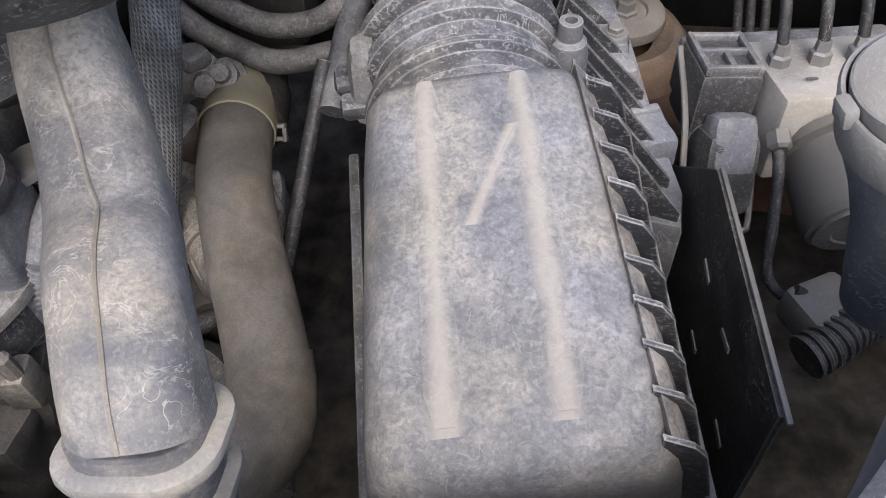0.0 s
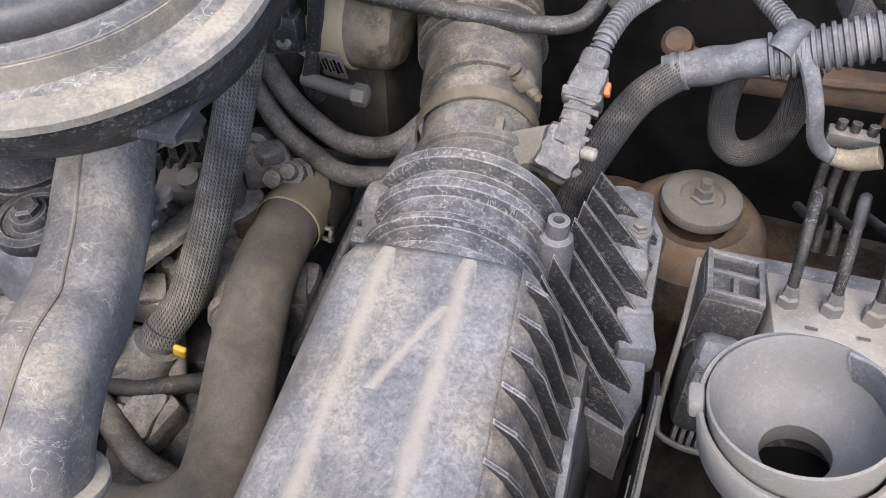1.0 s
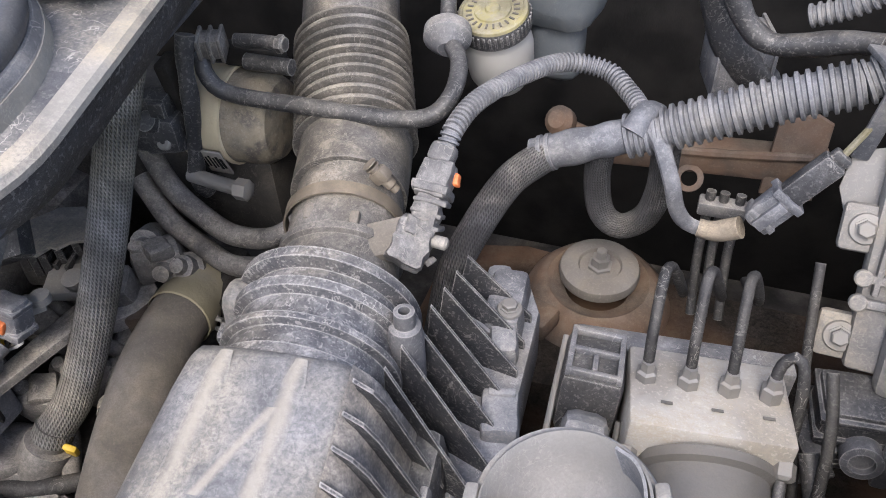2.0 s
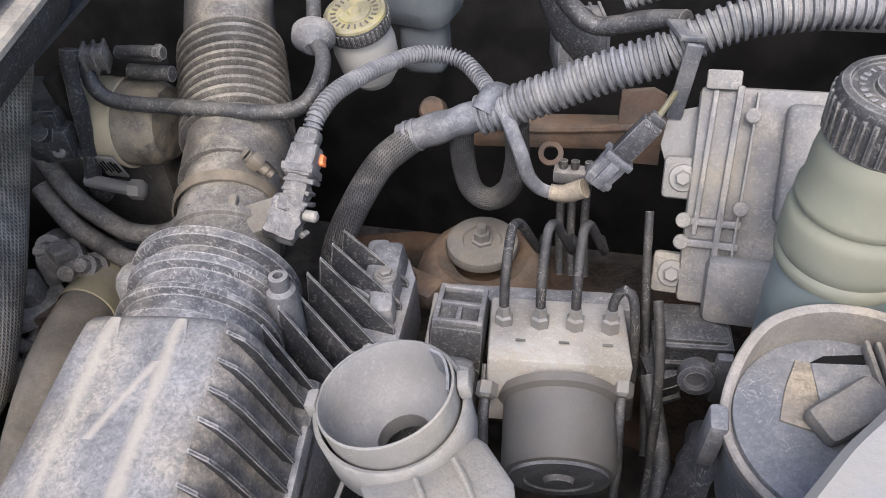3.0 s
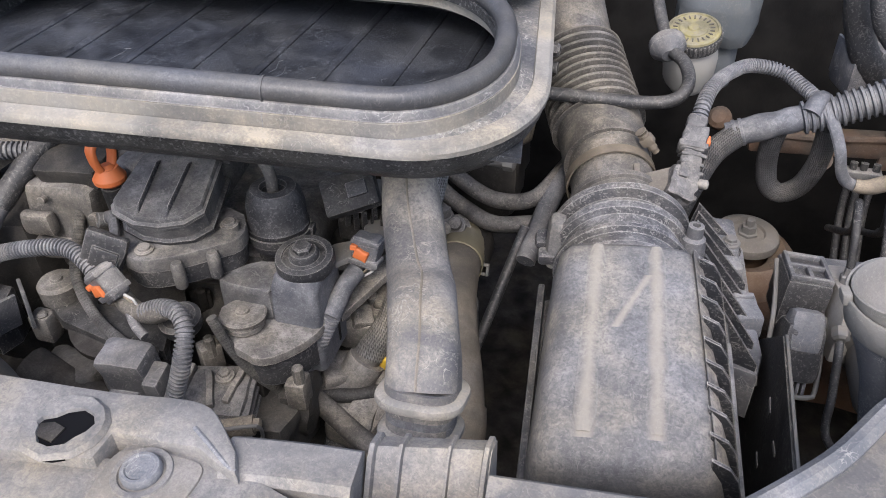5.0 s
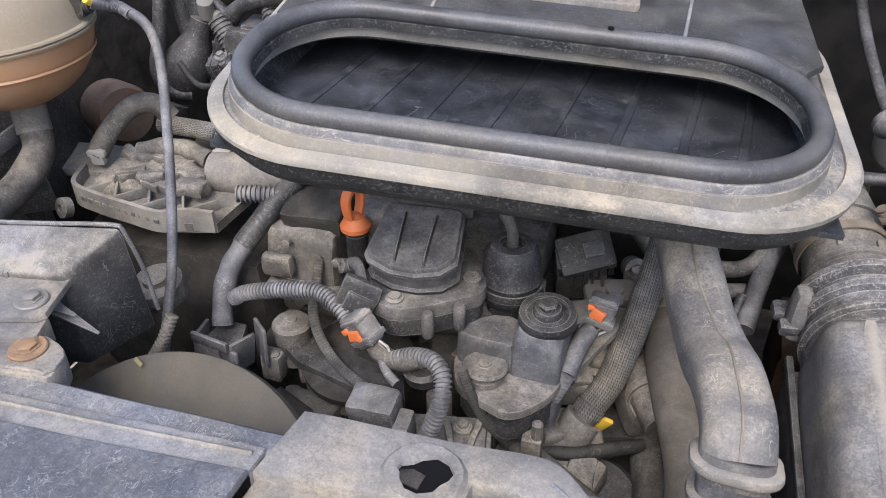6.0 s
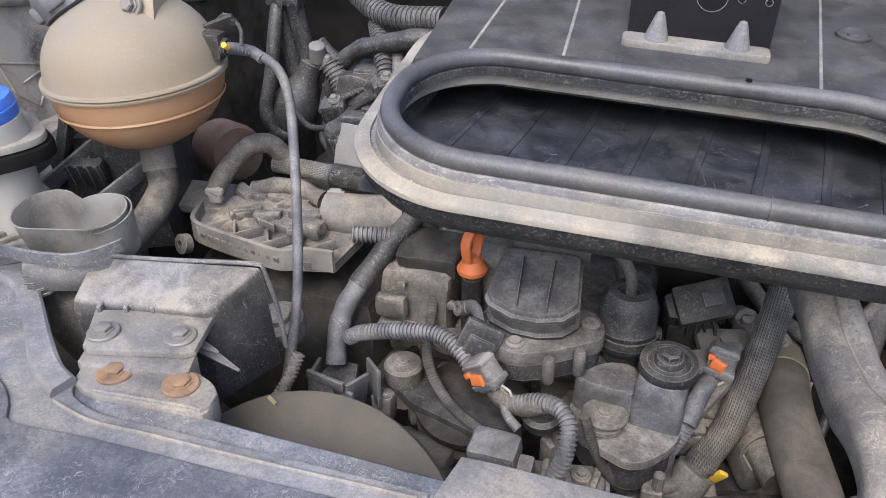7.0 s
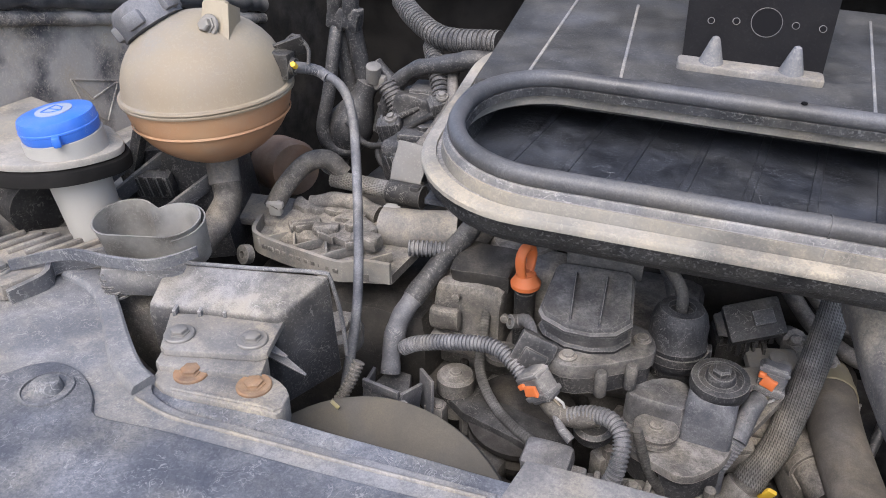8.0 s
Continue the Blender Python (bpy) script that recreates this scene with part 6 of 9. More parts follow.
hose("coolant_hose", [(-0.11, 0.30, 0.75), (-0.10, 0.25, 0.735), (-0.088, 0.19, 0.725), (-0.08, 0.13, 0.715)], 0.021, RUBBER, "dark dusty coolant hose low beside the duct")
sleeved = thing("braided_hose", (-0.14, 0.3, 0.80), "grey braided heat-sleeved hose", "hose")
part("sleeve", tube(bmesh.new(), [(-0.112, 0.392, 1.045), (-0.120, 0.358, 0.984), (-0.129, 0.319, 0.910), (-0.139, 0.286, 0.852), (-0.150, 0.259, 0.810), (-0.163, 0.240, 0.788)], 0.0138, seg=24), BRAID, sleeved)
part("frayed_end", tube(bmesh.new(), [(-0.1615, 0.242, 0.791), (-0.1655, 0.236, 0.782)], 0.0146, seg=24, step=0.003, wob=0.12), BRAID, sleeved)
part("inner_hose", tube(bmesh.new(), [(-0.162, 0.241, 0.789), (-0.170, 0.231, 0.772)], 0.0130, seg=18), RUBBER, sleeved)
elbow = thing("pipe_elbow", (-0.17, 0.23, 0.72), "brown-grey pipe elbow at the end of the braided hose", "pipe")
b = tube(bmesh.new(), [(-0.167, 0.234, 0.778), (-0.175, 0.226, 0.762), (-0.180, 0.222, 0.742), (-0.18, 0.23, 0.70)], 0.0185, seg=16, r2=0.022)
part("elbow", b, ENGINE, elbow)
b = bmesh.new()
rbox(b, (0.010, 0.005, 0.024), pose(-0.1485, 0.234, 0.776, 20, 24, 10), 0.002)
part("tag", b, YELLOW, elbow, "yellow tag")

# twin pipes under the bellows and the dusty nut
hose("steel_pipe", [(-0.165, 0.42, 0.925), (-0.137, 0.405, 0.897), (-0.112, 0.40, 0.878), (-0.08, 0.395, 0.868), (-0.045, 0.405, 0.870), (-0.02, 0.44, 0.89)], 0.0085, RUBBER, "dusty twin pipe below the bellows", "pipe")
hose("steel_pipe", [(-0.165, 0.405, 0.90), (-0.137, 0.392, 0.873), (-0.110, 0.388, 0.856), (-0.08, 0.382, 0.848), (-0.04, 0.39, 0.85)], 0.0085, RUBBER, "dusty twin pipe below the bellows", "pipe")
hose("slanted_rod", [(-0.046, 0.368, 0.86), (-0.060, 0.324, 0.815), (-0.077, 0.272, 0.76)], 0.0052, PLASTIC, "straight grey pipe slanting down beside the box", "pipe", seg=10)
hose("slanted_rod", [(-0.012, 0.46, 0.90), (-0.03, 0.40, 0.868), (-0.04, 0.34, 0.84)], 0.010, BLUEGREY, "straight grey pipe slanting below the bellows", "pipe", seg=10)
nut = thing("drain_fitting", (-0.115, 0.37, 0.82), "dusty hexagon fitting on the water outlet", "fitting")
b = bmesh.new()
lathe(b, [(0.014, 0), (0.014, 0.008), (0.010, 0.009), (0.010, 0.018), (0.007, 0.020), (0.006, 0.026), (0.003, 0.027)], aim((-0.117, 0.377, 0.838), (0.05, -0.6, 0.7)), seg=10)
part("fitting", b, ENGINE, nut)
b = bmesh.new()
rbox(b, (0.055, 0.05, 0.035), pose(-0.112, 0.395, 0.815, 0, 0, 12), 0.012)
lathe(b, [(0.027, 0), (0.027, 0.03), (0.02, 0.034)], aim((-0.108, 0.39, 0.815), (0.02, -0.9, -0.1)), seg=20)
part("outlet", b, GRIMESHADE, nut)

alt = thing("alternator", (-0.145, 0.17, 0.68), "dusty blue-grey alternator end below the hoses", "alternator")
ALM = aim((-0.148, 0.185, 0.715), (-0.1, -0.45, 0.9))
b = bmesh.new()
lathe(b, [(0.048, -0.05), (0.052, -0.02), (0.052, -0.004), (0.047, 0.003), (0.030, 0.005), (0.006, 0.006)], ALM, seg=44)
part("housing", b, PLASTIC, alt)
b = tube(bmesh.new(), [(-0.205, 0.20, 0.755), (-0.17, 0.205, 0.758), (-0.135, 0.225, 0.756), (-0.11, 0.245, 0.75)], 0.007, seg=14)
part("lead", b, DARK, alt, "dark thick lead")
# gilt exhaust valve
egr = thing("exhaust_valve", (-0.10, 0.44, 0.86), "gilt exhaust gas valve with a small label", "valve")
EV = aim((-0.098, 0.457, 0.938), (1, 0.05, 0))
b = bmesh.new()
lathe(b, [(0.022, -0.046), (0.033, -0.042), (0.0365, -0.034), (0.0375, 0.002), (0.0392, 0.0025), (0.0392, 0.0055), (0.0375, 0.006)], EV, seg=40)
part("body", b, GOLD, egr)
b = bmesh.new()
lathe(b, [(0.0372, 0.005), (0.0365, 0.020), (0.0350, 0.032), (0.030, 0.039), (0.016, 0.041)], EV, seg=40)
part("end_drum", b, PITTED, egr, "pitted brown end")
b = bmesh.new()
LB = aim((-0.1030, 0.4225, 0.9150), (0, -0.93, -0.36), X)
rbox(b, (0.020, 0.028, 0.002), LB, 0.0004)
lab = part("label", b, TANCOVER, egr, "small pale label with printed lines")
for i in range(6):
    b = bmesh.new()
    rbox(b, (0.0014 if i < 4 else 0.0022, 0.012 if i % 2 else 0.016, 0.0006), LB @ pose(-0.0085 + i * 0.0033, 0.001, 0.0012), 0)
    part("line", b, INKHOLE, lab)
b = tube(bmesh.new(), [(-0.124, 0.415, 0.904), (-0.095, 0.412, 0.903), (-0.072, 0.408, 0.905)], 0.0058, seg=10)
lathe(b, [(0.0085, 0), (0.0085, 0.010), (0.005, 0.012)], aim((-0.078, 0.408, 0.905), X), seg=6)
part("cross_tube", b, STEEL, egr, "pale cross tube with nut")
b = bmesh.new()
rbox(b, (0.040, 0.05, 0.030), pose(-0.140, 0.425, 0.945, 0, 0, 10), 0.006)
lathe(b, [(0.008, 0), (0.008, 0.008), (0.003, 0.009)], aim((-0.135, 0.405, 0.955), (0, -0.7, 0.7)), seg=14)
part("plug", b, PLASTIC, egr)
b = bmesh.new()
rbox(b, (0.012, 0.02, 0.07), pose(-0.122, 0.43, 0.965, 10, 0, 0), 0.003)
rbox(b, (0.050, 0.018, 0.018), pose(-0.080, 0.47, 0.985, 0, 0, 5), 0.006)
rbox(b, (0.045, 0.018, 0.020), pose(-0.085, 0.485, 0.965, 0, 0, 5), 0.006)
part("bracket", b, GRIMESHADE, egr)
b = tube(bmesh.new(), [(-0.100, 0.425, 1.02), (-0.103, 0.420, 1.000), (-0.106, 0.417, 0.965), (-0.114, 0.416, 0.925), (-0.121, 0.418, 0.895), (-0.118, 0.424, 0.880)], 0.0065, seg=10, step=0.005, flat=0.55, wob=0.25)
part("strap", b, PLASTIC, egr, "torn dark strap across the valve")
b = bmesh.new()
rbox(b, (0.034, 0.02, 0.020), pose(-0.140, 0.416, 0.965, 0, 0, 8), 0.004)
rbox(b, (0.012, 0.004, 0.012), pose(-0.126, 0.404, 0.968, 0, 0, 8), 0.001)
rbox(b, (0.036, 0.016, 0.012), pose(-0.134, 0.414, 0.932, 0, -10, 8), 0.005)
plugb = part("sensor_block", b, PLASTIC, egr, "black sensor block")
b = bmesh.new()
lathe(b, [(0.0062, 0), (0.0062, 0.003), (0.0048, 0.0042), (0.0022, 0.0042), (0.0018, 0.003)], aim((-0.128, 0.405, 0.940), (0, -0.8, 0.5)), seg=20)
part("screw", b, STEEL, plugb, "bright pan-head screw")
b = tube(bmesh.new(), [(-0.075, 0.445, 1.009), (-0.055, 0.446, 1.010), (-0.036, 0.446, 1.010)], 0.0050, seg=14)
tube(b, [(-0.075, 0.452, 0.989), (-0.050, 0.452, 0.989), (-0.038, 0.452, 0.989)], 0.0062, seg=14)
lathe(b, [(0.0065, 0), (0.0065, 0.004), (0.004, 0.006)], aim((-0.042, 0.446, 1.010), X), seg=6)
part("pipe_stub", b, PLASTIC, egr, "grey stub pipes with a nut")
b = bmesh.new()
rbox(b, (0.022, 0.018, 0.018), pose(-0.092, 0.440, 1.006, 10, 0, 20), 0.006)
for k in range(3):
    rbox(b, (0.003, 0.020, 0.020), pose(-0.099 + k * 0.007, 0.437 + k * 0.003, 1.006, 10, 0, 20), 0.0015)
part("elbow_cap", b, RUBBER, egr, "dusty rubber elbow")
b = bmesh.new()
rbox(b, (0.05, 0.03, 0.012), pose(-0.168, 0.318, 0.866, 10, 0, 20), 0.004)
lathe(b, [(0.008, 0), (0.008, 0.007), (0.004, 0.008)], aim((-0.163, 0.311, 0.873), (0, -0.3, 1)), seg=14)
solo("clip_bracket", b, CAST, "pale bracket with a screw by the braided hose", "bracket")
coil = thing("coil_box", (-0.195, 0.335, 0.84), "dark ribbed ignition box under the scoop", "ignition box")
part("case", rbox(bmesh.new(), (0.05, 0.045, 0.026), pose(-0.202, 0.342, 0.862, 0, 0, 15), 0.004), DARK, coil)
for i in range(5):
    part("rib", rbox(bmesh.new(), (0.003, 0.047, 0.012), pose(-0.222 + i * 0.01, 0.340, 0.873, 0, 0, 15), 0.001), DARK, coil)

# ---------- engine mass ----------
eng = thing("engine", (-0.3, 0.35, 0.55), "grimy grey-brown engine block under dust", "engine")
b = bmesh.new()
lump(b, (0.32, 0.30, 0.24), pose(-0.385, 0.36, 0.70, 0, 0, 5), 0.03, 0.006, 30)
part("block", b, DEEP, eng)
b = bmesh.new()
lump(b, (0.26, 0.20, 0.05), pose(-0.37, 0.34, 0.845, 0, 0, 5), 0.015, 0.005, 40)
part("head", b, ENGINE, eng)
b = bmesh.new()
lump(b, (0.22, 0.22, 0.20), pose(-0.60, 0.30, 0.80, 0, 0, 5), 0.03, 0.006, 35)
part("gearbox", b, DEEP, eng)
for x, y, z, sx, sy, sz, rz in ((-0.16, 0.29, 0.70, 0.12, 0.10, 0.10, 20), (-0.25, 0.155, 0.755, 0.10, 0.07, 0.07, 0), (-0.21, 0.175, 0.775, 0.03, 0.05, 0.05, 10), (-0.40, 0.125, 0.79, 0.06, 0.05, 0.06, 0), (-0.30, 0.50, 0.86, 0.45, 0.14, 0.10, 4), (-0.58, 0.40, 0.86, 0.2, 0.2, 0.12, 8)):
    b = bmesh.new()
    lump(b, (sx, sy, sz), pose(x, y, z, 0, 0, rz), 0.010, 0.005, 45)
    part("casting", b, DEEP, eng)
b = bmesh.new()
lump(b, (0.070, 0.05, 0.085), pose(-0.448, 0.242, 0.893, 0, 0, 3), 0.008, 0.0035, 35)
lump(b, (0.074, 0.016, 0.018), pose(-0.446, 0.214, 0.870, 0, 0, 3), 0.004, 0.0025, 60)
lump(b, (0.030, 0.012, 0.022), pose(-0.465, 0.208, 0.90, 0, 0, 3), 0.004, 0.0025, 60)
for x, z in ((-0.405, 0.915), (-0.455, 0.925), (-0.43, 0.885)):
    lathe(b, [(0.004, -0.002), (0.004, 0.003), (0.002, 0.004)], aim((x, 0.211, z), (0, -1, 0.1)), seg=10)
part("rocker_corner", b, ENGINE, eng, "tan-grey casting corner")
b = bmesh.new()
rbox(b, (0.05, 0.06, 0.10), pose(-0.385, 0.275, 0.90), 0.015, 3)
part("casting", b, ENGINE, eng)

b = bmesh.new()
lathe(b, [(0.034, -0.06), (0.034, 0.03), (0.030, 0.038), (0.012, 0.040)], pose(-0.420, 0.300, 0.915), seg=28)
part("tower", b, ENGINE, eng, "round grey tower behind the dipstick")
b = bmesh.new()
lump(b, (0.060, 0.050, 0.022), pose(-0.440, 0.250, 0.942, 8, 0, 4), 0.005, 0.003, 45)
part("step", b, DEEP, eng, "tan stepped casting")
b = bmesh.new()
rbox(b, (0.055, 0.10, 0.05), pose(-0.345, 0.325, 0.925, 6, 0, 4), 0.012, 3)
part("manifold", b, ENGINE, eng)
for i in range(16):
    b = bmesh.new()
    x, y = -0.50 + (i % 8) * 0.042 + random.uniform(-0.008, 0.008), 0.165 + (i // 8) * 0.06 + random.uniform(-0.01, 0.01)
    rbox(b, (random.uniform(0.012, 0.03), random.uniform(0.010, 0.022), 0.03), pose(x, y, 0.80 + random.uniform(0, 0.02), 0, 0, random.uniform(-40, 40)), 0.003)
    lathe(b, [(0.005, 0), (0.005, 0.02), (0.003, 0.022)], pose(x + 0.004, y - 0.003, 0.815), seg=8)
    part("boss", b, ENGINE if i % 3 else GRIMESHADE, eng)

# castings and brackets between the hoses
for x, y, z, sx, sy, sz, rx, rz in ((-0.115, 0.275, 0.775, 0.05, 0.05, 0.04, 10, 30), (-0.10, 0.315, 0.765, 0.04, 0.05, 0.05, 0, 10), (-0.165, 0.285, 0.80, 0.05, 0.035, 0.03, 25, -20), (-0.185, 0.262, 0.79, 0.04, 0.03, 0.035, 15, 15),
                                    (-0.205, 0.30, 0.825, 0.06, 0.03, 0.02, 20, -10), (-0.17, 0.335, 0.84, 0.05, 0.03, 0.03, 12, 25), (-0.14, 0.37, 0.85, 0.04, 0.03, 0.03, 0, 40), (-0.20, 0.225, 0.755, 0.06, 0.05, 0.03, 0, 20), (-0.165, 0.195, 0.735, 0.05, 0.05, 0.03, 10, -15)):
    b = bmesh.new()
    lump(b, (sx, sy, sz), pose(x, y, z, rx, 0, rz), 0.008, 0.003, 40, 5)
    lump(b, (sx * 0.5, sy * 0.7, 0.012), pose(x + 0.006, y - 0.004, z + sz * 0.5, rx, 8, rz + 20), 0.003, 0.002, 80, 4)
    lathe(b, [(0.006, -0.002), (0.006, 0.004), (0.0045, 0.006), (0.002, 0.006)], aim((x - 0.010, y - 0.008, z + sz * 0.52), (0.1, -0.4, 0.9)), seg=8)
    part("casting", b, ENGINE, eng)
for pts, r in (([(-0.215, 0.245, 0.80), (-0.190, 0.255, 0.795), (-0.165, 0.25, 0.775), (-0.15, 0.225, 0.755)], 0.007), ([(-0.195, 0.31, 0.845), (-0.16, 0.30, 0.825), (-0.125, 0.305, 0.80), (-0.10, 0.29, 0.79)], 0.006), ([(-0.23, 0.20, 0.765), (-0.19, 0.185, 0.755), (-0.14, 0.16, 0.75), (-0.10, 0.155, 0.745)], 0.010)):
    hose("small_hose", pts, r, RUBBER, "short dusty rubber hose between the castings")

# flat strut, flange plate and pipe behind the braided hose, and a torn shield over them
b = slab(bmesh.new(), [(-0.192, 0.226), (-0.178, 0.219), (-0.142, 0.296), (-0.146, 0.312), (-0.160, 0.312)], 0.007, pose(0, 0, 0.832, 8, -6, 0), 0.002)
part("strut", b, ENGINE, eng, "flat tan strut")
b = slab(bmesh.new(), soft([(-0.212, 0.300), (-0.170, 0.296), (-0.140, 0.318), (-0.130, 0.350), (-0.160, 0.372), (-0.205, 0.360)], 1), 0.012, pose(0, 0, 0.834), 0.003)
part("flange_plate", b, ENGINE, eng, "dusty flange plate")
b = tube(bmesh.new(), [(-0.095, 0.235, 0.790), (-0.112, 0.262, 0.794), (-0.130, 0.292, 0.796), (-0.150, 0.33, 0.80)], 0.018, seg=20)
lathe(b, [(0.0215, -0.004), (0.0215, 0.004)], aim((-0.116, 0.268, 0.7945), (-0.018, 0.030, 0.002)), seg=24)
part("pipe", b, ENGINE, eng, "sandy cast pipe")
b = lump(bmesh.new(), (0.045, 0.030, 0.030), pose(-0.128, 0.338, 0.818, 0, 0, 20), 0.006, 0.003, 60, 4)
part("casting", b, RUST, eng, "rust-brown casting")
for x, y, z in ((-0.150, 0.372, 0.862), (-0.128, 0.362, 0.850)):
    b = lathe(bmesh.new(), [(0.012, -0.02), (0.012, 0.002), (0.007, 0.004), (0.0065, 0.014), (0.003, 0.015)], aim((x, y, z), (0.3, -0.8, 0.4)), seg=14)
    part("stub", b, ENGINE, eng)
shield = thing("torn_shield", (-0.20, 0.335, 0.87), "torn dusty black plastic shield under the scoop", "shield")
b = slab(bmesh.new(), [(-0.2200, 0.3090), (-0.2294, 0.3402), (-0.2150, 0.3640), (-0.1961, 0.3712), (-0.1783, 0.3600), (-0.1755, 0.3500), (-0.1700, 0.3440), (-0.1695, 0.3374), (-0.1790, 0.3330), (-0.1840, 0.3235), (-0.1900, 0.3240), (-0.1936, 0.3130), (-0.2060, 0.3110)], 0.0025, pose(0, 0, 0.8900), 0.0006)
part("sheet", b, PANEL, shield, "dusty torn sheet")
for x, y, h in ((-0.2080, 0.3120, 0.016), (-0.2000, 0.3135, 0.020), (-0.1925, 0.3160, 0.022), (-0.1855, 0.3250, 0.018), (-0.1780, 0.3350, 0.020), (-0.1720, 0.3420, 0.016)):
    b = rbox(bmesh.new(), (0.0055, 0.0022, h), pose(x, y, 0.8870 - h / 2, 0, 0, 38), 0.0006)
    part("tooth", b, DARK, shield)

# pump cover with ridges, on its wider base
pump = thing("pump_cover", (-0.33, 0.24, 0.87), "grey dusty ridged pump cover on a bolted base", "engine cover")
PC = pose(-0.3290, 0.2200, 0.9535, 12.5, 0, 7)
outline = [(-0.0410, -0.0210), (-0.0360, -0.0290), (-0.0150, -0.0385), (0.0080, -0.0395), (0.0280, -0.0340), (0.0400, -0.0200), (0.0350, 0.0380), (0.0300, 0.0420), (-0.0310, 0.0420), (-0.0370, 0.0370)]
b = bmesh.new()
loops = [[PC @ Vector((x * k, y * k + dy, z - 0.06 * max(0.0, -0.030 - y) * (z > -0.01))) for x, y in outline] for z, k, dy in ((-0.040, 0.93, 0.004), (-0.010, 0.95, 0.002), (-0.0085, 1.02, 0.0), (-0.0055, 1.02, 0.0), (-0.0045, 0.97, 0.001), (-0.0010, 0.955, 0.001), (0.0, 0.93, 0.001))]
bmesh.ops.recalc_face_normals(loft(b, loops), faces=b.faces)
cover = part("cover", b, GREYCOVER, pump, "sloping dusty lid with a bead along its front")
# ridges darker than the lid: the shadow along their sides is in the colour
for x, lean in ((-0.0145, 5), (0.0125, 2)):
    b = rbox(bmesh.new(), (0.0030, 0.070, 0.0060), PC @ pose(x, 0.000, 0.0010, 0, 0, lean), 0.0012, taper=0.7)
    part("ridge", b, FIN, cover)
b = lump(bmesh.new(), (0.070, 0.006, 0.024), PC @ pose(0.006, 0.047, 0.000, -10, 0, 0), 0.003, 0.0008, 80, 3)
part("rear_rim", b, GREYCOVER, pump)
b = bmesh.new()
loft(b, [[PC @ Vector((x * k, y * k + 0.003, z)) for x, y in outline] for z, k in ((-0.034, 1.0), (-0.032, 1.02), (-0.029, 1.02), (-0.027, 0.96))])
bmesh.ops.recalc_face_normals(b, faces=b.faces)
part("flange", b, PLASTIC, pump)
foot_line = [(-0.378, 0.212), (-0.372, 0.190), (-0.352, 0.172), (-0.330, 0.166), (-0.302, 0.182), (-0.282, 0.200), (-0.266, 0.214), (-0.266, 0.232), (-0.282, 0.256), (-0.36, 0.262)]
b = slab(bmesh.new(), soft(foot_line, 1), 0.014, pose(0, 0, 0.9140), 0.002)
base = part("base", b, GREYCOVER, pump, "bolted grey base")
b = slab(bmesh.new(), soft([(-0.32 + (x + 0.32) * 0.95, 0.215 + (y - 0.215) * 0.94) for x, y in foot_line], 1), 0.018, pose(0, 0, 0.8998), 0.001)
part("skirt", b, PLASTIC, base)
for x, y, h in ((-0.2790, 0.2260, 0.009), (-0.3340, 0.1800, 0.005)):
    b = lathe(bmesh.new(), [(0.0085, -0.02), (0.0080, h - 0.003), (0.0055, h - 0.0025), (0.0052, h), (0.003, h)], pose(x, y, 0.914), seg=16)
    part("stud", b, ENGINE, base)
for x, y in ((-0.3015, 0.1745), (-0.2800, 0.1950)):
    b = lathe(bmesh.new(), [(0.004, -0.026), (0.0055, -0.024), (0.0055, -0.002), (0.004, 0.0)], pose(x, y, 0.912), seg=12)
    part("boss", b, GREYCOVER, base)
b = tube(bmesh.new(), [(-0.392, 0.212, 0.916), (-0.381, 0.206, 0.922), (-0.370, 0.192, 0.916), (-0.360, 0.172, 0.898), (-0.356, 0.162, 0.885)], 0.0060, seg=12, flat=0.7)
lathe(b, [(0.0070, -0.006), (0.0070, 0.006), (0.0035, 0.0065), (0.0035, 0.002)], aim((-0.3945, 0.211, 0.914), (-0.6, -0.7, 0.3)), seg=16)
part("link", b, GREYCOVER, pump, "dusty link with a round eye")

# oil dipstick
dip = thing("dipstick", (-0.399, 0.25, 0.87), "orange looped oil dipstick handle in a dark tube", "dipstick")
b = tube(bmesh.new(), [(-0.396, 0.240, 0.86), (-0.394, 0.234, 0.90), (-0.393, 0.231, 0.938)], 0.010, seg=14)
part("tube", b, DARK, dip)
b = bmesh.new()
DM = aim((-0.393, 0.231, 0.940), (-0.03, 0.02, 1), (-0.20, -0.98, 0))
lathe(b, [(0.0105, 0), (0.0140, 0.003), (0.0145, 0.007), (0.011, 0.012), (0.0095, 0.016)], DM, seg=22)
loop = [(0.0055, 0.013), (0.0085, 0.020), (0.0105, 0.029), (0.0095, 0.038), (0.002, 0.0435), (-0.007, 0.041), (-0.0105, 0.033), (-0.009, 0.024), (-0.0055, 0.016)]
line, _ = smooth_line([(x, 0, z) for x, z in loop], 0.003)
rings = []
for k, p in enumerate(line):
    d = (line[min(k + 1, len(line) - 1)] - line[max(k - 1, 0)]).normalized()
    s = d.cross(Y)
    w = 0.0042 + 0.0008 * math.sin(math.pi * k / (len(line) - 1))
    rings.append([DM @ (p + s * cx * 0.0028 + Y * cy * w) for cx, cy in round_rect(1, 1, 0.6, 3)])
loft(b, rings)
lathe(b, [(0.0085, 0.010), (0.0075, 0.016), (0.004, 0.019)], DM, seg=18)
bmesh.ops.recalc_face_normals(b, faces=b.faces)
part("handle", b, ORANGE, dip)

# black valve with strap, filler cap and its housing
valve = thing("vacuum_valve", (-0.255, 0.262, 0.87), "dusty black round valve with a strap and a top hose", "valve")
b = bmesh.new()
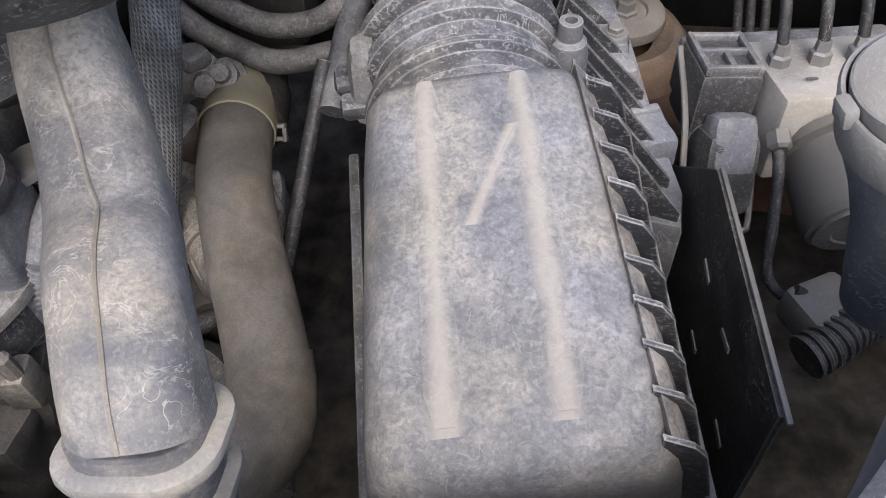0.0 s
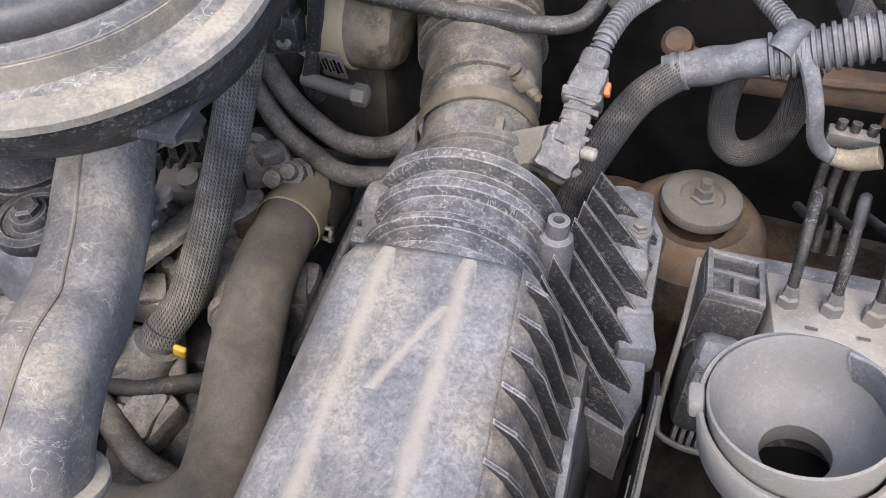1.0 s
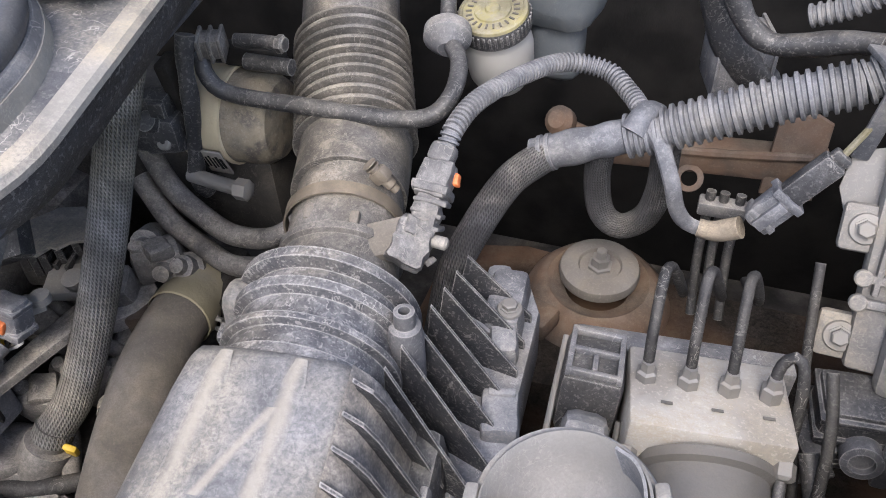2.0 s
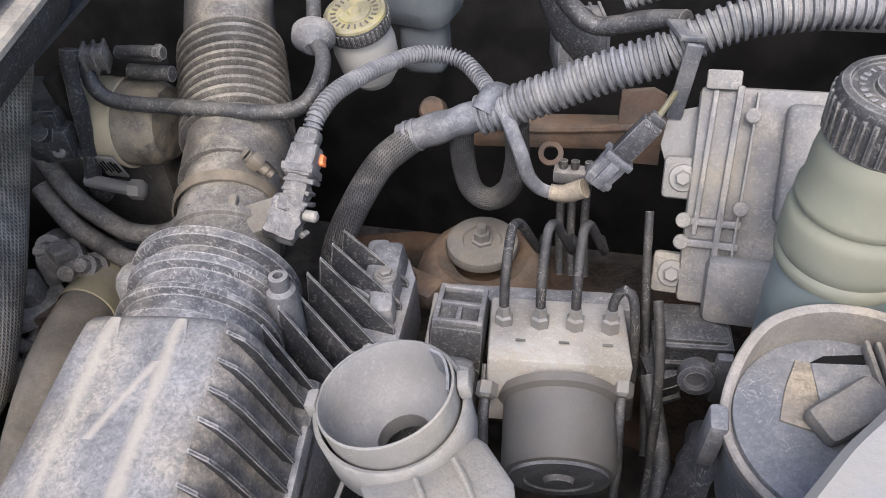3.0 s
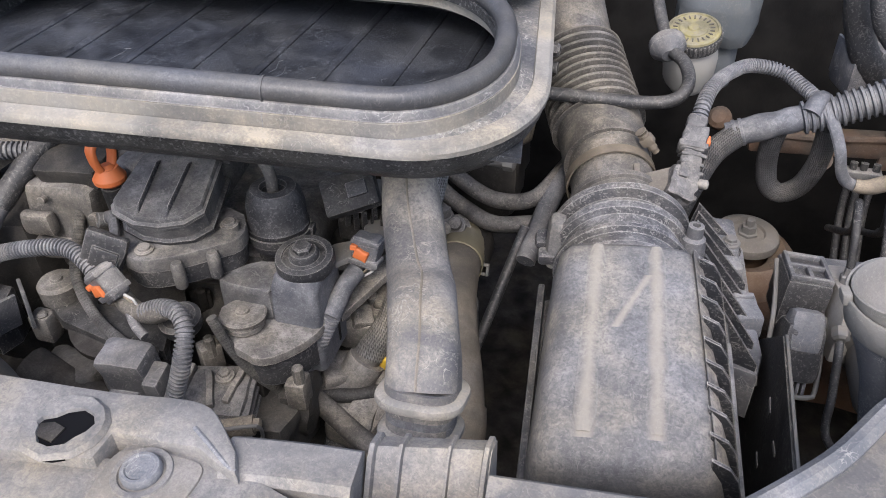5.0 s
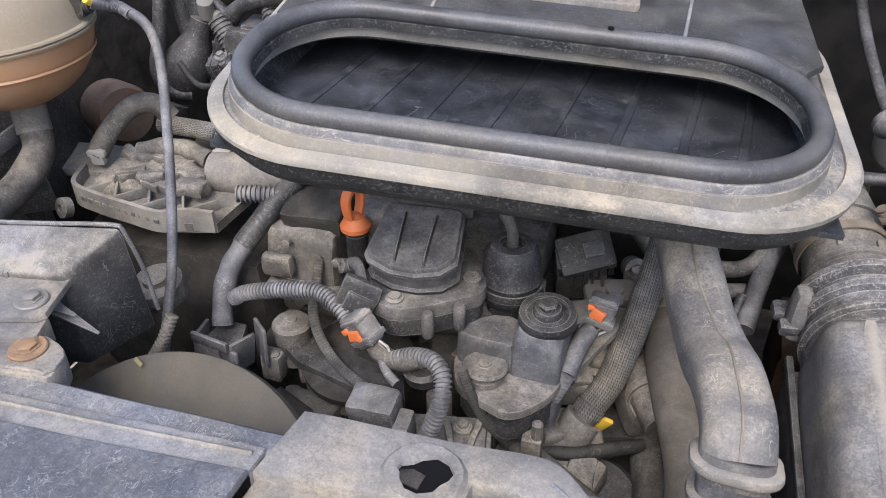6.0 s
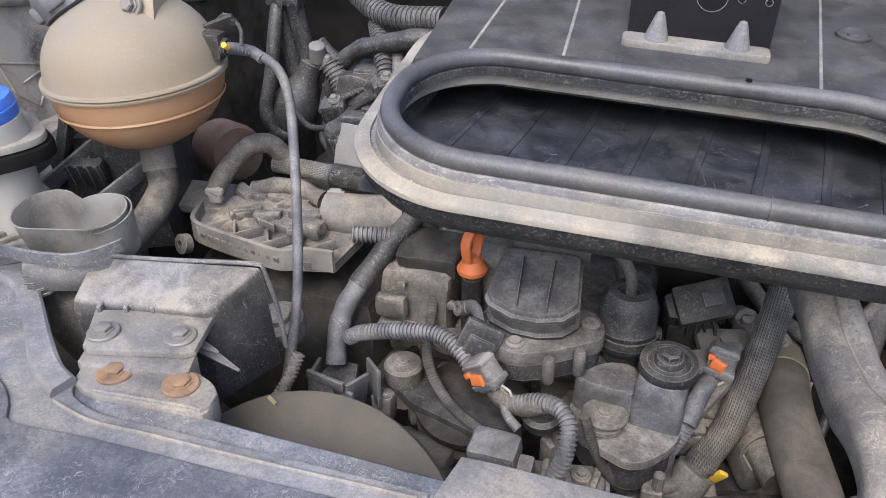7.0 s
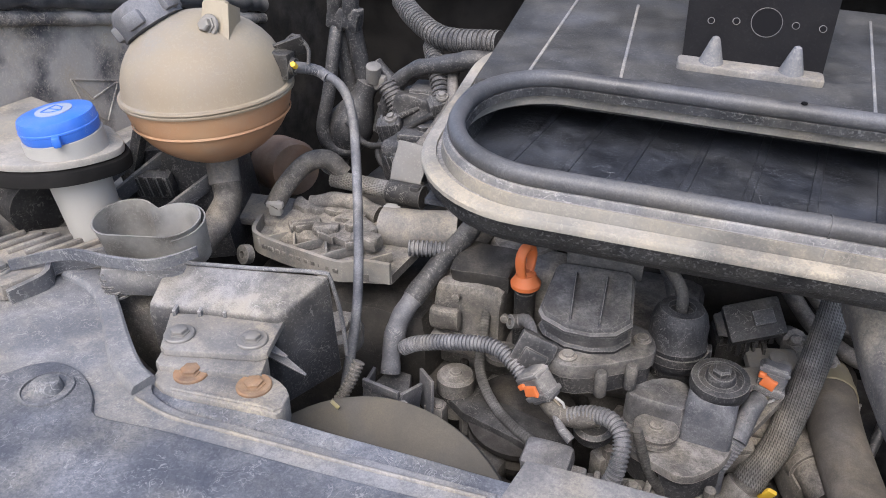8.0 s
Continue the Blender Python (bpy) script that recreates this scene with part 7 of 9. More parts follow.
VM = aim((-0.2535, 0.263, 0.886), (0, 0.02, 1))
lathe(b, [(0.020, -0.012), (0.0255, -0.006), (0.0275, 0.0), (0.0280, 0.016), (0.0265, 0.018), (0.0265, 0.036), (0.024, 0.046), (0.020, 0.052), (0.012, 0.053), (0.011, 0.048)], VM, seg=34)
part("body", b, VALVEM, valve)
b = bmesh.new()
lathe(b, [(0.0285, 0.004), (0.030, 0.004), (0.030, 0.012), (0.0285, 0.012), (0.0285, 0.004)], VM, seg=34, caps=False)
part("strap", b, PLASTIC, valve)
b = lathe(bmesh.new(), [(0.0120, -0.040), (0.0160, -0.036), (0.0160, -0.022), (0.0215, -0.018), (0.0215, -0.008), (0.0180, -0.006)], VM, seg=24)
part("foot", b, DARK, valve)
b = rbox(bmesh.new(), (0.012, 0.005, 0.010), VM @ pose(0.006, -0.0295, 0.008, 0, 0, 8), 0.0015)
part("buckle", b, VALVEM, valve)
b = tube(bmesh.new(), [VM @ Vector((0, 0, 0.046)), VM @ Vector((0.002, 0.004, 0.07)), VM @ Vector((0.006, 0.03, 0.10))], 0.0055, seg=10)
part("hose", b, RUBBER, valve)
filler = thing("filter_housing", (-0.215, 0.22, 0.82), "dark filter housing with a round ridged cap", "filter housing")
b = bmesh.new()
FM = aim((-0.2080, 0.2195, 0.9015), (0, -0.12, 1))
lathe(b, [(0.0235, -0.010), (0.0255, -0.006), (0.0255, 0.0), (0.0245, 0.004), (0.019, 0.005), (0.0185, 0.003), (0.013, 0.003), (0.0125, 0.008), (0.011, 0.010)], FM, seg=36)
cap = part("cap", b, VALVEM, filler, "ridged round cap")
b = bmesh.new()
lathe(b, [(0.0085, 0.009), (0.0085, 0.014), (0.0065, 0.0155)], FM, seg=6)
part("hexagon", b, VALVEM, cap)
b = loft(bmesh.new(), [[Vector((-0.2100 + x * k, 0.2170 + y * k + dy, z)) for x, y in round_rect(0.0215, 0.0270, r, 5)] for z, k, r, dy in ((0.80, 1.04, 0.006, 0.0), (0.860, 1.03, 0.006, 0.0), (0.884, 1.0, 0.008, 0.001), (0.8915, 0.97, 0.014, 0.002), (0.8945, 0.90, 0.016, 0.002))])
bmesh.ops.recalc_face_normals(b, faces=b.faces)
part("neck", b, LOOM, filler, "dark blue-grey upright neck under the cap")
b = slab(bmesh.new(), soft([(-0.286, 0.200), (-0.278, 0.175), (-0.268, 0.158), (-0.242, 0.148), (-0.222, 0.141), (-0.207, 0.150), (-0.190, 0.176), (-0.183, 0.215), (-0.180, 0.250), (-0.2266, 0.262), (-0.268, 0.245)], 1), 0.008, pose(0, 0, 0.8610, -3, 0, 0), 0.0025)
part("shelf", b, ENGINE, filler, "tan-dusted lower flange of the housing")
b = slab(bmesh.new(), soft([(-0.276, 0.196), (-0.270, 0.172), (-0.240, 0.156), (-0.222, 0.150), (-0.208, 0.158), (-0.194, 0.180), (-0.188, 0.215), (-0.188, 0.245), (-0.2266, 0.255), (-0.262, 0.240)], 1), 0.030, pose(0, 0, 0.8525, -3, 0, 0), 0.003)
part("underside", b, VALVEM, filler, "dark wall below the flange")
b = bmesh.new()
low = soft([(-0.284, 0.200), (-0.262, 0.228), (-0.236, 0.234), (-0.226, 0.215), (-0.229, 0.192), (-0.240, 0.1885), (-0.262, 0.1890), (-0.278, 0.191)], 1)
loft(b, [[Vector((-0.255 + (x + 0.255) * k, 0.208 + (y - 0.208) * k, z)) for x, y in low] for z, k in ((0.850, 1.0), (0.876, 0.98), (0.881, 0.95), (0.883, 0.86))])
bmesh.ops.recalc_face_normals(b, faces=b.faces)
part("housing", b, GREYCOVER, filler, "low mottled step beside the neck")
b = bmesh.new()
lathe(b, [(0.0170, -0.010), (0.0170, -0.006), (0.0150, -0.005), (0.0150, -0.003), (0.0195, -0.002), (0.0200, 0.0015), (0.0185, 0.0030), (0.0060, 0.0035), (0.0055, 0.0060), (0.004, 0.0068)], pose(-0.2500, 0.1760, 0.8655, -3, 0, 0), seg=30)
part("ear", b, ENGINE, filler, "tan flanged stud stack")
for p, q in (((-0.272, 0.200), (-0.262, 0.172)), ((-0.262, 0.172), (-0.240, 0.156)), ((-0.240, 0.156), (-0.214, 0.160))):
    b = tube(bmesh.new(), [(p[0], p[1], 0.848), ((p[0] + q[0]) / 2 - 0.001, (p[1] + q[1]) / 2 - 0.001, 0.847), (q[0], q[1], 0.846)], 0.0024, seg=8)
    part("edge", b, ENGINE, filler, "dust-filled step")
mount = thing("tensioner", (-0.43, 0.17, 0.80), "dusty pulley tensioner with a round washer", "tensioner")
b = bmesh.new()
lathe(b, [(0.013, -0.045), (0.013, -0.018), (0.018, -0.016), (0.0185, 0), (0.016, 0.003), (0.006, 0.0035), (0.005, 0.006)], pose(-0.441, 0.180, 0.857), seg=26)
part("post", b, ENGINE, mount)
b = bmesh.new()
slab(b, [(-0.46, 0.175), (-0.42, 0.15), (-0.35, 0.135), (-0.31, 0.14), (-0.32, 0.165), (-0.40, 0.185), (-0.44, 0.20)], 0.010, pose(0, 0, 0.842), 0.003)
part("arm", b, DARK, mount)
b = bmesh.new()
lathe(b, [(0.048, -0.030), (0.052, -0.028), (0.052, -0.020), (0.046, -0.016), (0.046, -0.010), (0.052, -0.006), (0.052, 0.0), (0.030, 0.004), (0.010, 0.004)], pose(-0.372, 0.178, 0.838, 8, 0, 0), seg=36)
part("pulley", b, GRIMESHADE, mount, "dark grooved pulley")
b = bmesh.new()
lathe(b, [(0.016, 0), (0.017, 0.006), (0.013, 0.008), (0.004, 0.009)], pose(-0.405, 0.208, 0.872), seg=24)
part("washer", b, ENGINE, mount)

solen = thing("solenoid_module", (-0.18, 0.31, 0.88), "black square module on a pale bracket", "actuator")
b = bmesh.new()
SL = aim((-0.192, 0.290, 0.925), (0.05, -0.7, 0.7), (1, 0.4, 0.3))
rbox(b, (0.050, 0.036, 0.016), SL, 0.003)
module = part("module", b, DARK, solen, "black square module")
b = bmesh.new()
rbox(b, (0.018, 0.014, 0.004), SL @ pose(0.008, 0.0, 0.009), 0.001)
part("window", b, VALVEM, module)
b = bmesh.new()
slab(b, [(-0.215, 0.235), (-0.195, 0.228), (-0.155, 0.275), (-0.165, 0.285), (-0.20, 0.262)], 0.006, pose(0, 0, 0.888), 0.002)
lathe(b, [(0.007, 0), (0.007, 0.006), (0.003, 0.007)], pose(-0.1585, 0.277, 0.888), seg=14)
part("bracket", b, CAST, solen, "pale bracket with a round screw")
hose("thin_strap", [(-0.285, 0.315, 0.955), (-0.272, 0.295, 0.945), (-0.262, 0.275, 0.925), (-0.26, 0.262, 0.90)], 0.006, PLASTIC, "flat dusty strap beside the pump cover", "bracket", flat=0.4)
b = bmesh.new()
lump(b, (0.034, 0.010, 0.036), pose(-0.362, 0.166, 0.918, -14, 25, 12), 0.003, 0.0015, 80)
rbox(b, (0.022, 0.004, 0.018), pose(-0.360, 0.160, 0.915, -14, 25, 12), 0.001)
solo("fan_shield", b, PLASTIC, "small dark triangular shield behind the plug", "bracket")
b = bmesh.new()
lathe(b, [(0.017, -0.01), (0.018, 0.0), (0.014, 0.003), (0.010, 0.001), (0.001, 0.001)], pose(-0.300, 0.158, 0.866, 10, 0, 0), seg=24)
rbox(b, (0.012, 0.006, 0.003), pose(-0.300, 0.157, 0.868), 0.001)
solo("oval_plug", b, PLASTIC, "dark oval rubber plug below the pump base", "plug")

# wiring on the engine's front
def engine_plug(name, m, label, wires):
    ob = thing(name, m.translation, label, "plug")
    q = bmesh.new()
    lump(q, (0.024, 0.017, 0.030), m, 0.003, 0.0016, 120)
    lump(q, (0.027, 0.020, 0.005), m @ pose(0, 0, -0.009), 0.001, 0.001, 140, 3)
    lump(q, (0.026, 0.019, 0.004), m @ pose(0, 0, 0.010), 0.001, 0.001, 140, 3)
    for k in (-0.008, 0.0, 0.008):
        rbox(q, (0.003, 0.003, 0.018), m @ pose(k, 0.0095, 0), 0.0008)
    part("shell", q, BLUEGREY, ob)
    q = bmesh.new()
    lump(q, (0.013, 0.004, 0.010), m @ pose(-0.002, -0.0095, -0.001, 0, 14, 0), 0.0015, 0.001, 160, 3)
    lump(q, (0.006, 0.006, 0.005), m @ pose(-0.009, -0.009, 0.005), 0.001, 0.0008, 160, 2)
    part("lock_tab", q, ORANGE, ob, "orange lock tab")
    for i in range(5):
        q = bmesh.new()
        a = m @ Vector((-0.008 + i * 0.004, 0, -0.012))
        tube(q, [a, a.lerp(Vector(wires), 0.5) + Vector((0.0035 * (i - 2), 0, 0.001)), Vector(wires)], 0.0012, seg=6)
        part("wire", q, (WHITE, YELLOW, STEEL, TANDUST, WHITE)[i], ob)
    return ob


engine_plug("sensor_plug", aim((-0.348, 0.144, 0.905), (-0.45, 0.10, 0.55), (1, -0.3, 0.6)), "grey wiring plug with a broken orange tab", (-0.325, 0.141, 0.885))
engine_plug("sensor_plug", aim((-0.167, 0.257, 0.890), (0.10, 0.20, 0.9), X), "grey sensor plug with an orange tab and bare wires", (-0.178, 0.248, 0.862))
hose("engine_loom", [(-0.49, 0.166, 0.884), (-0.472, 0.163, 0.897), (-0.435, 0.164, 0.909), (-0.400, 0.166, 0.914), (-0.375, 0.158, 0.908), (-0.358, 0.149, 0.895)], 0.0068, LOOM, "grey corrugated engine wiring loom", "wiring loom", corr=(0.0036, 0.0016), seg=14)
hose("engine_loom", [(-0.318, 0.140, 0.884), (-0.300, 0.141, 0.892), (-0.282, 0.136, 0.896), (-0.270, 0.126, 0.890), (-0.268, 0.112, 0.872), (-0.275, 0.104, 0.845), (-0.285, 0.10, 0.82)], 0.0068, LOOM, "grey corrugated loom bending to a plug", "wiring loom", corr=(0.0036, 0.0016), seg=14)
hose("taped_wire", [(-0.345, 0.150, 0.890), (-0.33, 0.142, 0.884), (-0.313, 0.140, 0.883), (-0.295, 0.141, 0.891)], 0.0085, RUBBER, "brown taped wire joint", "wiring loom", wob=0.15)
hose("taped_wire", [(-0.330, 0.139, 0.886), (-0.322, 0.131, 0.877), (-0.311, 0.126, 0.871)], 0.0042, BLUEGREY, "loose taped wire end", "wiring loom", wob=0.2)
lower = thing("sensor_cable", (-0.19, 0.21, 0.8), "ribbed grey sensor cable running down", "wiring loom")
part("sleeve", tube(bmesh.new(), [(-0.174, 0.246, 0.874), (-0.179, 0.229, 0.868), (-0.184, 0.206, 0.852)], 0.0086, seg=12), LOOM, lower)
part("conduit", tube(bmesh.new(), [(-0.184, 0.207, 0.853), (-0.194, 0.198, 0.830), (-0.210, 0.192, 0.795), (-0.218, 0.188, 0.775)], 0.0080, seg=14, corr=(0.0036, 0.0016)), LOOM, lower)
part("tail", tube(bmesh.new(), [(-0.218, 0.186, 0.776), (-0.222, 0.182, 0.76), (-0.228, 0.18, 0.745)], 0.006, seg=10), PLASTIC, lower)
hose("engine_wire", [(-0.262, 0.150, 0.882), (-0.255, 0.150, 0.86), (-0.245, 0.152, 0.835), (-0.232, 0.155, 0.815), (-0.222, 0.165, 0.79), (-0.222, 0.17, 0.765)], 0.0045, BRAID, "thin braided engine wire", "wiring loom")
hose("engine_wire", [(-0.40, 0.30, 0.95), (-0.420, 0.262, 0.945), (-0.428, 0.235, 0.925), (-0.424, 0.205, 0.895), (-0.415, 0.178, 0.87), (-0.385, 0.155, 0.85), (-0.34, 0.135, 0.845), (-0.31, 0.130, 0.85)], 0.0048, BRAID, "thin sleeved wire across the engine front", "wiring loom")
main = thing("main_harness", (-0.48, 0.2, 0.86), "thick sleeved grey wiring harness dropping behind the disc", "wiring loom")
part("sleeve", tube(bmesh.new(), [(-0.455, 0.31, 0.985), (-0.466, 0.27, 0.968), (-0.482, 0.235, 0.945), (-0.497, 0.200, 0.918)], 0.0108, seg=16, wob=0.10), PLASTIC, main)
part("tape", tube(bmesh.new(), [(-0.495, 0.205, 0.922), (-0.503, 0.185, 0.902), (-0.502, 0.165, 0.880), (-0.498, 0.153, 0.860)], 0.0102, seg=16, wob=0.22, step=0.003), BLUEGREY, main)
part("branch", tube(bmesh.new(), [(-0.474, 0.245, 0.953), (-0.496, 0.235, 0.956), (-0.515, 0.228, 0.956)], 0.0075, seg=12, corr=(0.0042, 0.002)), LOOM, main)
clampb = thing("harness_holder", (-0.495, 0.145, 0.80), "grey plastic holder for the harness", "bracket")
b = bmesh.new()
slab(b, [(-0.512, 0.135), (-0.482, 0.130), (-0.476, 0.150), (-0.484, 0.170), (-0.508, 0.170)], 0.05, pose(0, 0, 0.852), 0.003)
part("holder", b, PLASTIC, clampb)
for x, y, h, a in ((-0.516, 0.142, 0.030, 10), (-0.470, 0.138, 0.034, -18), (-0.462, 0.158, 0.040, 50), (-0.478, 0.128, 0.022, 70), (-0.500, 0.128, 0.026, 84)):
    b = rbox(bmesh.new(), (0.0035, 0.028, h), pose(x, y, 0.845, -6, 4, a), 0.001)
    part("wing", b, BLUEGREY, clampb)
b = rbox(bmesh.new(), (0.040, 0.004, 0.010), pose(-0.494, 0.126, 0.862, 0, 0, -6), 0.001)
part("tie", b, BLUEGREY, clampb)
plugbox = thing("multi_plug", (-0.33, 0.11, 0.78), "grey multi-pin plug with yellow seals", "plug")
b = bmesh.new()
lump(b, (0.042, 0.030, 0.060), pose(-0.327, 0.118, 0.832, 8, 0, 4), 0.005, 0.0012, 70)
rbox(b, (0.014, 0.026, 0.050), pose(-0.300, 0.115, 0.822, 8, 0, 4), 0.003)
for z in (0.812, 0.826):
    rbox(b, (0.026, 0.034, 0.004), pose(-0.329, 0.116, z, 8, 0, 4), 0.001)
part("shell", b, BLUEGREY, plugbox)
b = bmesh.new()
rbox(b, (0.003, 0.003, 0.010), pose(-0.326, 0.0985, 0.806), 0)
rbox(b, (0.003, 0.003, 0.008), pose(-0.318, 0.0985, 0.806), 0)
part("pin", b, YELLOW, plugbox)
starter = thing("starter_body", (-0.265, 0.125, 0.77), "dusty ribbed starter body with a wire bail and clamp bolt", "starter")
SB = pose(-0.275, 0.130, 0.795, 10, 0, 14)
part("case", lump(bmesh.new(), (0.085, 0.050, 0.050), SB, 0.010, 0.0022, 60, 5), GREYCOVER, starter)
for i in range(4):
    b = lump(bmesh.new(), (0.090, 0.056, 0.004), SB @ pose(0, 0, -0.016 + i * 0.011), 0.0016, 0.0012, 70, 4)
    part("rib", b, GREYCOVER, starter)
for x, y, w in ((-0.030, 0.002, 20), (-0.012, 0.006, -8), (0.010, 0.0, 14), (0.030, 0.004, -15)):
    b = lump(bmesh.new(), (0.006, 0.036, 0.008), SB @ pose(x, y, 0.026, 0, 0, w), 0.002, 0.0010, 90, 3)
    part("web", b, ENGINE, starter)
for x, y in ((-0.022, -0.014), (0.020, 0.012)):
    bolt(starter, SB @ Vector((x, y, 0.0255)), Z, r=0.0050, h=0.005, washer=0.0085, head=ENGINE)
b = tube(bmesh.new(), [SB @ Vector(q) for q in ((0.020, -0.030, 0.012), (0.050, -0.026, 0.014))], 0.0085, seg=14)
lathe(b, [(0.0060, 0), (0.0060, 0.005), (0.003, 0.006)], SB @ aim((0.050, -0.0262, 0.014), (1, 0.1, 0.05)), seg=6)
part("clamp_bolt", b, TANDUST, starter, "tan clamp bolt")
b = tube(bmesh.new(), [SB @ Vector(q) for q in ((-0.020, -0.034, 0.016), (0.010, -0.038, 0.022), (0.048, -0.036, 0.028), (0.058, -0.034, 0.024), (0.056, -0.034, 0.004), (0.046, -0.036, 0.000))], 0.0016, seg=8)
part("wire_bail", b, STEEL, starter, "bent wire bail")

# round tan disc behind the carrier
disc = thing("fan_motor", (-0.42, 0.0, 0.80), "large round tan-dusted fan motor cover", "fan motor")
DSM = aim((-0.423, -0.060, 0.849), (-0.03, -0.62, 0.78))
b = bmesh.new()
lathe(b, [(0.130, -0.03), (0.136, -0.01), (0.1355, 0.0), (0.131, 0.0035), (0.09, 0.008), (0.04, 0.012), (0.001, 0.013)], DSM, seg=72)
part("cover", b, DISCM, disc)
b = bmesh.new()
rbox(b, (0.011, 0.0032, 0.0008), pose(-0.477, 0.0275, 0.9265, 38, 0, -25), 0.0003)
part("paint_mark", b, YCAP, disc, "small yellow paint mark")
hose("dark_pipe", [(-0.43, 0.11, 0.82), (-0.38, 0.105, 0.80), (-0.33, 0.105, 0.79), (-0.28, 0.11, 0.785)], 0.02, GRIMESHADE, "dark pipe below the pulley", "pipe")

# ---------- bonnet scoop with its oval seal ----------
scoop = thing("air_scoop", (-0.24, 0.2, 1.0), "black plastic air scoop with a dusty flange and oval rubber seal", "air scoop")
OV = pose(-0.2347, 0.1834, 1.1258, 7.0, 3.2, 8.8)         # the oval's middle; y rearward along its slope
OS = OV @ pose(0, 0.0115, 0)                             # the seal lies a little behind the flange's middle
HX, HY, RC = 0.1975, 0.0807, 0.0745


def oval_sweep(bm, sections, m, hx=HX, hy=HY, r=RC, k=14, closed=True):
    """Sweeps a section of (outward, up) pairs round the oval."""
    base = round_rect(hx, hy, r, k)
    n = len(base)
    rings = []
    for i, (x, y) in enumerate(base):
        a, c = Vector(base[i - 1]), Vector(base[(i + 1) % n])
        d = (c - a).normalized()
        out = Vector((d.y, -d.x))
        rings.append([bm.verts.new(m @ Vector((x + out.x * u, y + out.y * u, v))) for u, v in sections])
    s = len(sections)
    for i in range(n):
        a, c = rings[i], rings[(i + 1) % n]
        for j in range(s if closed else s - 1):
            bm.faces.new((a[j], a[(j + 1) % s], c[(j + 1) % s], c[j]))
    bmesh.ops.recalc_face_normals(bm, faces=bm.faces)
    return bm


b = oval_sweep(bmesh.new(), [(0.0070 * math.cos(math.tau * i / 14), 0.0075 * math.sin(math.tau * i / 14) - 0.0075) for i in range(14)], OS)
seal = part("seal", b, SEAL, scoop, "rounded black rubber seal")
b = oval_sweep(bmesh.new(), [(0.0045, -0.0115), (0.0072, -0.0122), (0.0092, -0.0150), (0.0098, -0.0172), (0.0040, -0.0180)], OS)
part("seal_lip", b, BLUEGREY, scoop, "thin dusty lip under the seal")
b = oval_sweep(bmesh.new(), [(0.0050, -0.0165), (0.0102, -0.0180), (0.0112, -0.0300), (-0.0015, -0.0300), (-0.0030, -0.0130)], OS)
part("seal_foot", b, FLANGE, scoop, "tan dusty wall below the seal")
b = oval_sweep(bmesh.new(), [(-0.0030, -0.0125), (-0.0062, -0.0135), (-0.0070, -0.0200), (-0.0050, -0.0210)], OS)
part("inner_lip", b, SCOOP, scoop, "speckled black inner lip")
b = bmesh.new()
lathe(b, [(0.0024, 0), (0.0024, 0.001), (0.0012, 0.001)], OS @ pose(0.056, HY - 0.001, 0.0001), seg=12)
part("hole", b, INKHOLE, seal)
b = bmesh.new()
lathe(b, [(0.0072, -0.0006), (0.0080, -0.0006), (0.0080, 0.0006), (0.0072, 0.0006), (0.0072, -0.0006)], OS @ aim((0.062, -HY, -0.0075), X), seg=20, caps=False)
part("joint", b, SEAL, seal)
b = rbox(bmesh.new(), (0.0006, 0.0008, 0.012), OS @ pose(0.062, -HY - 0.0106, -0.0235), 0.0002)
part("joint_line", b, BLUEGREY, seal)
# flange: a pale tray round the oval, wider towards the wing, and its dark skirt
def tray(bm, steps, k=12):
    """Rings of a rounded outline (left, right, front, back, corner radius, height) in the oval's plane, joined one to the next."""
    loops = []
    for l, r, f, bk, rad, z in steps:
        cx, cy, hx, hy = (l + r) / 2, (f + bk) / 2, (r - l) / 2, (bk - f) / 2
        loops.append([OV @ Vector((cx + x, cy + y, z)) for x, y in round_rect(hx, hy, rad, k)])
    loft(bm, loops, caps=False)
    bmesh.ops.recalc_face_normals(bm, faces=bm.faces)
    return bm


b = tray(bmesh.new(), [(-0.203, 0.203, -0.074, 0.097, 0.078, -0.032), (-0.203, 0.203, -0.074, 0.097, 0.078, -0.0265), (-0.211, 0.219, -0.0815, 0.220, 0.083, -0.0285), (-0.211, 0.219, -0.0815, 0.220, 0.083, -0.033), (-0.203, 0.203, -0.074, 0.097, 0.078, -0.035)])
part("tray", b, TRAY, scoop, "dusty tray round the seal")
b = tray(bmesh.new(), [(-0.2105, 0.2165, -0.0805, 0.219, 0.082, -0.031), (-0.2115, 0.2180, -0.0815, 0.220, 0.083, -0.0262), (-0.2200, 0.2270, -0.0900, 0.226, 0.090, -0.0270), (-0.2223, 0.2294, -0.0918, 0.228, 0.0916, -0.0295), (-0.2223, 0.2294, -0.0918, 0.228, 0.0916, -0.033), (-0.2105, 0.2165, -0.0805, 0.219, 0.082, -0.034)])
part("flange", b, FLANGE, scoop, "pale dust-covered rim")
b = tray(bmesh.new(), [(-0.2205, 0.2276, -0.0900, 0.225, 0.090, -0.0325), (-0.2195, 0.2265, -0.0880, 0.225, 0.089, -0.044), (-0.213, 0.222, -0.077, 0.222, 0.083, -0.058), (-0.197, 0.207, -0.056, 0.215, 0.07, -0.070), (-0.16, 0.17, -0.022, 0.20, 0.05, -0.080),
                       (-0.155, 0.165, -0.018, 0.195, 0.05, -0.076), (-0.192, 0.202, -0.051, 0.21, 0.07, -0.066), (-0.212, 0.219, -0.079, 0.22, 0.083, -0.0335)])
part("underside", b, SCOOP, scoop, "speckled black skirt under the rim")
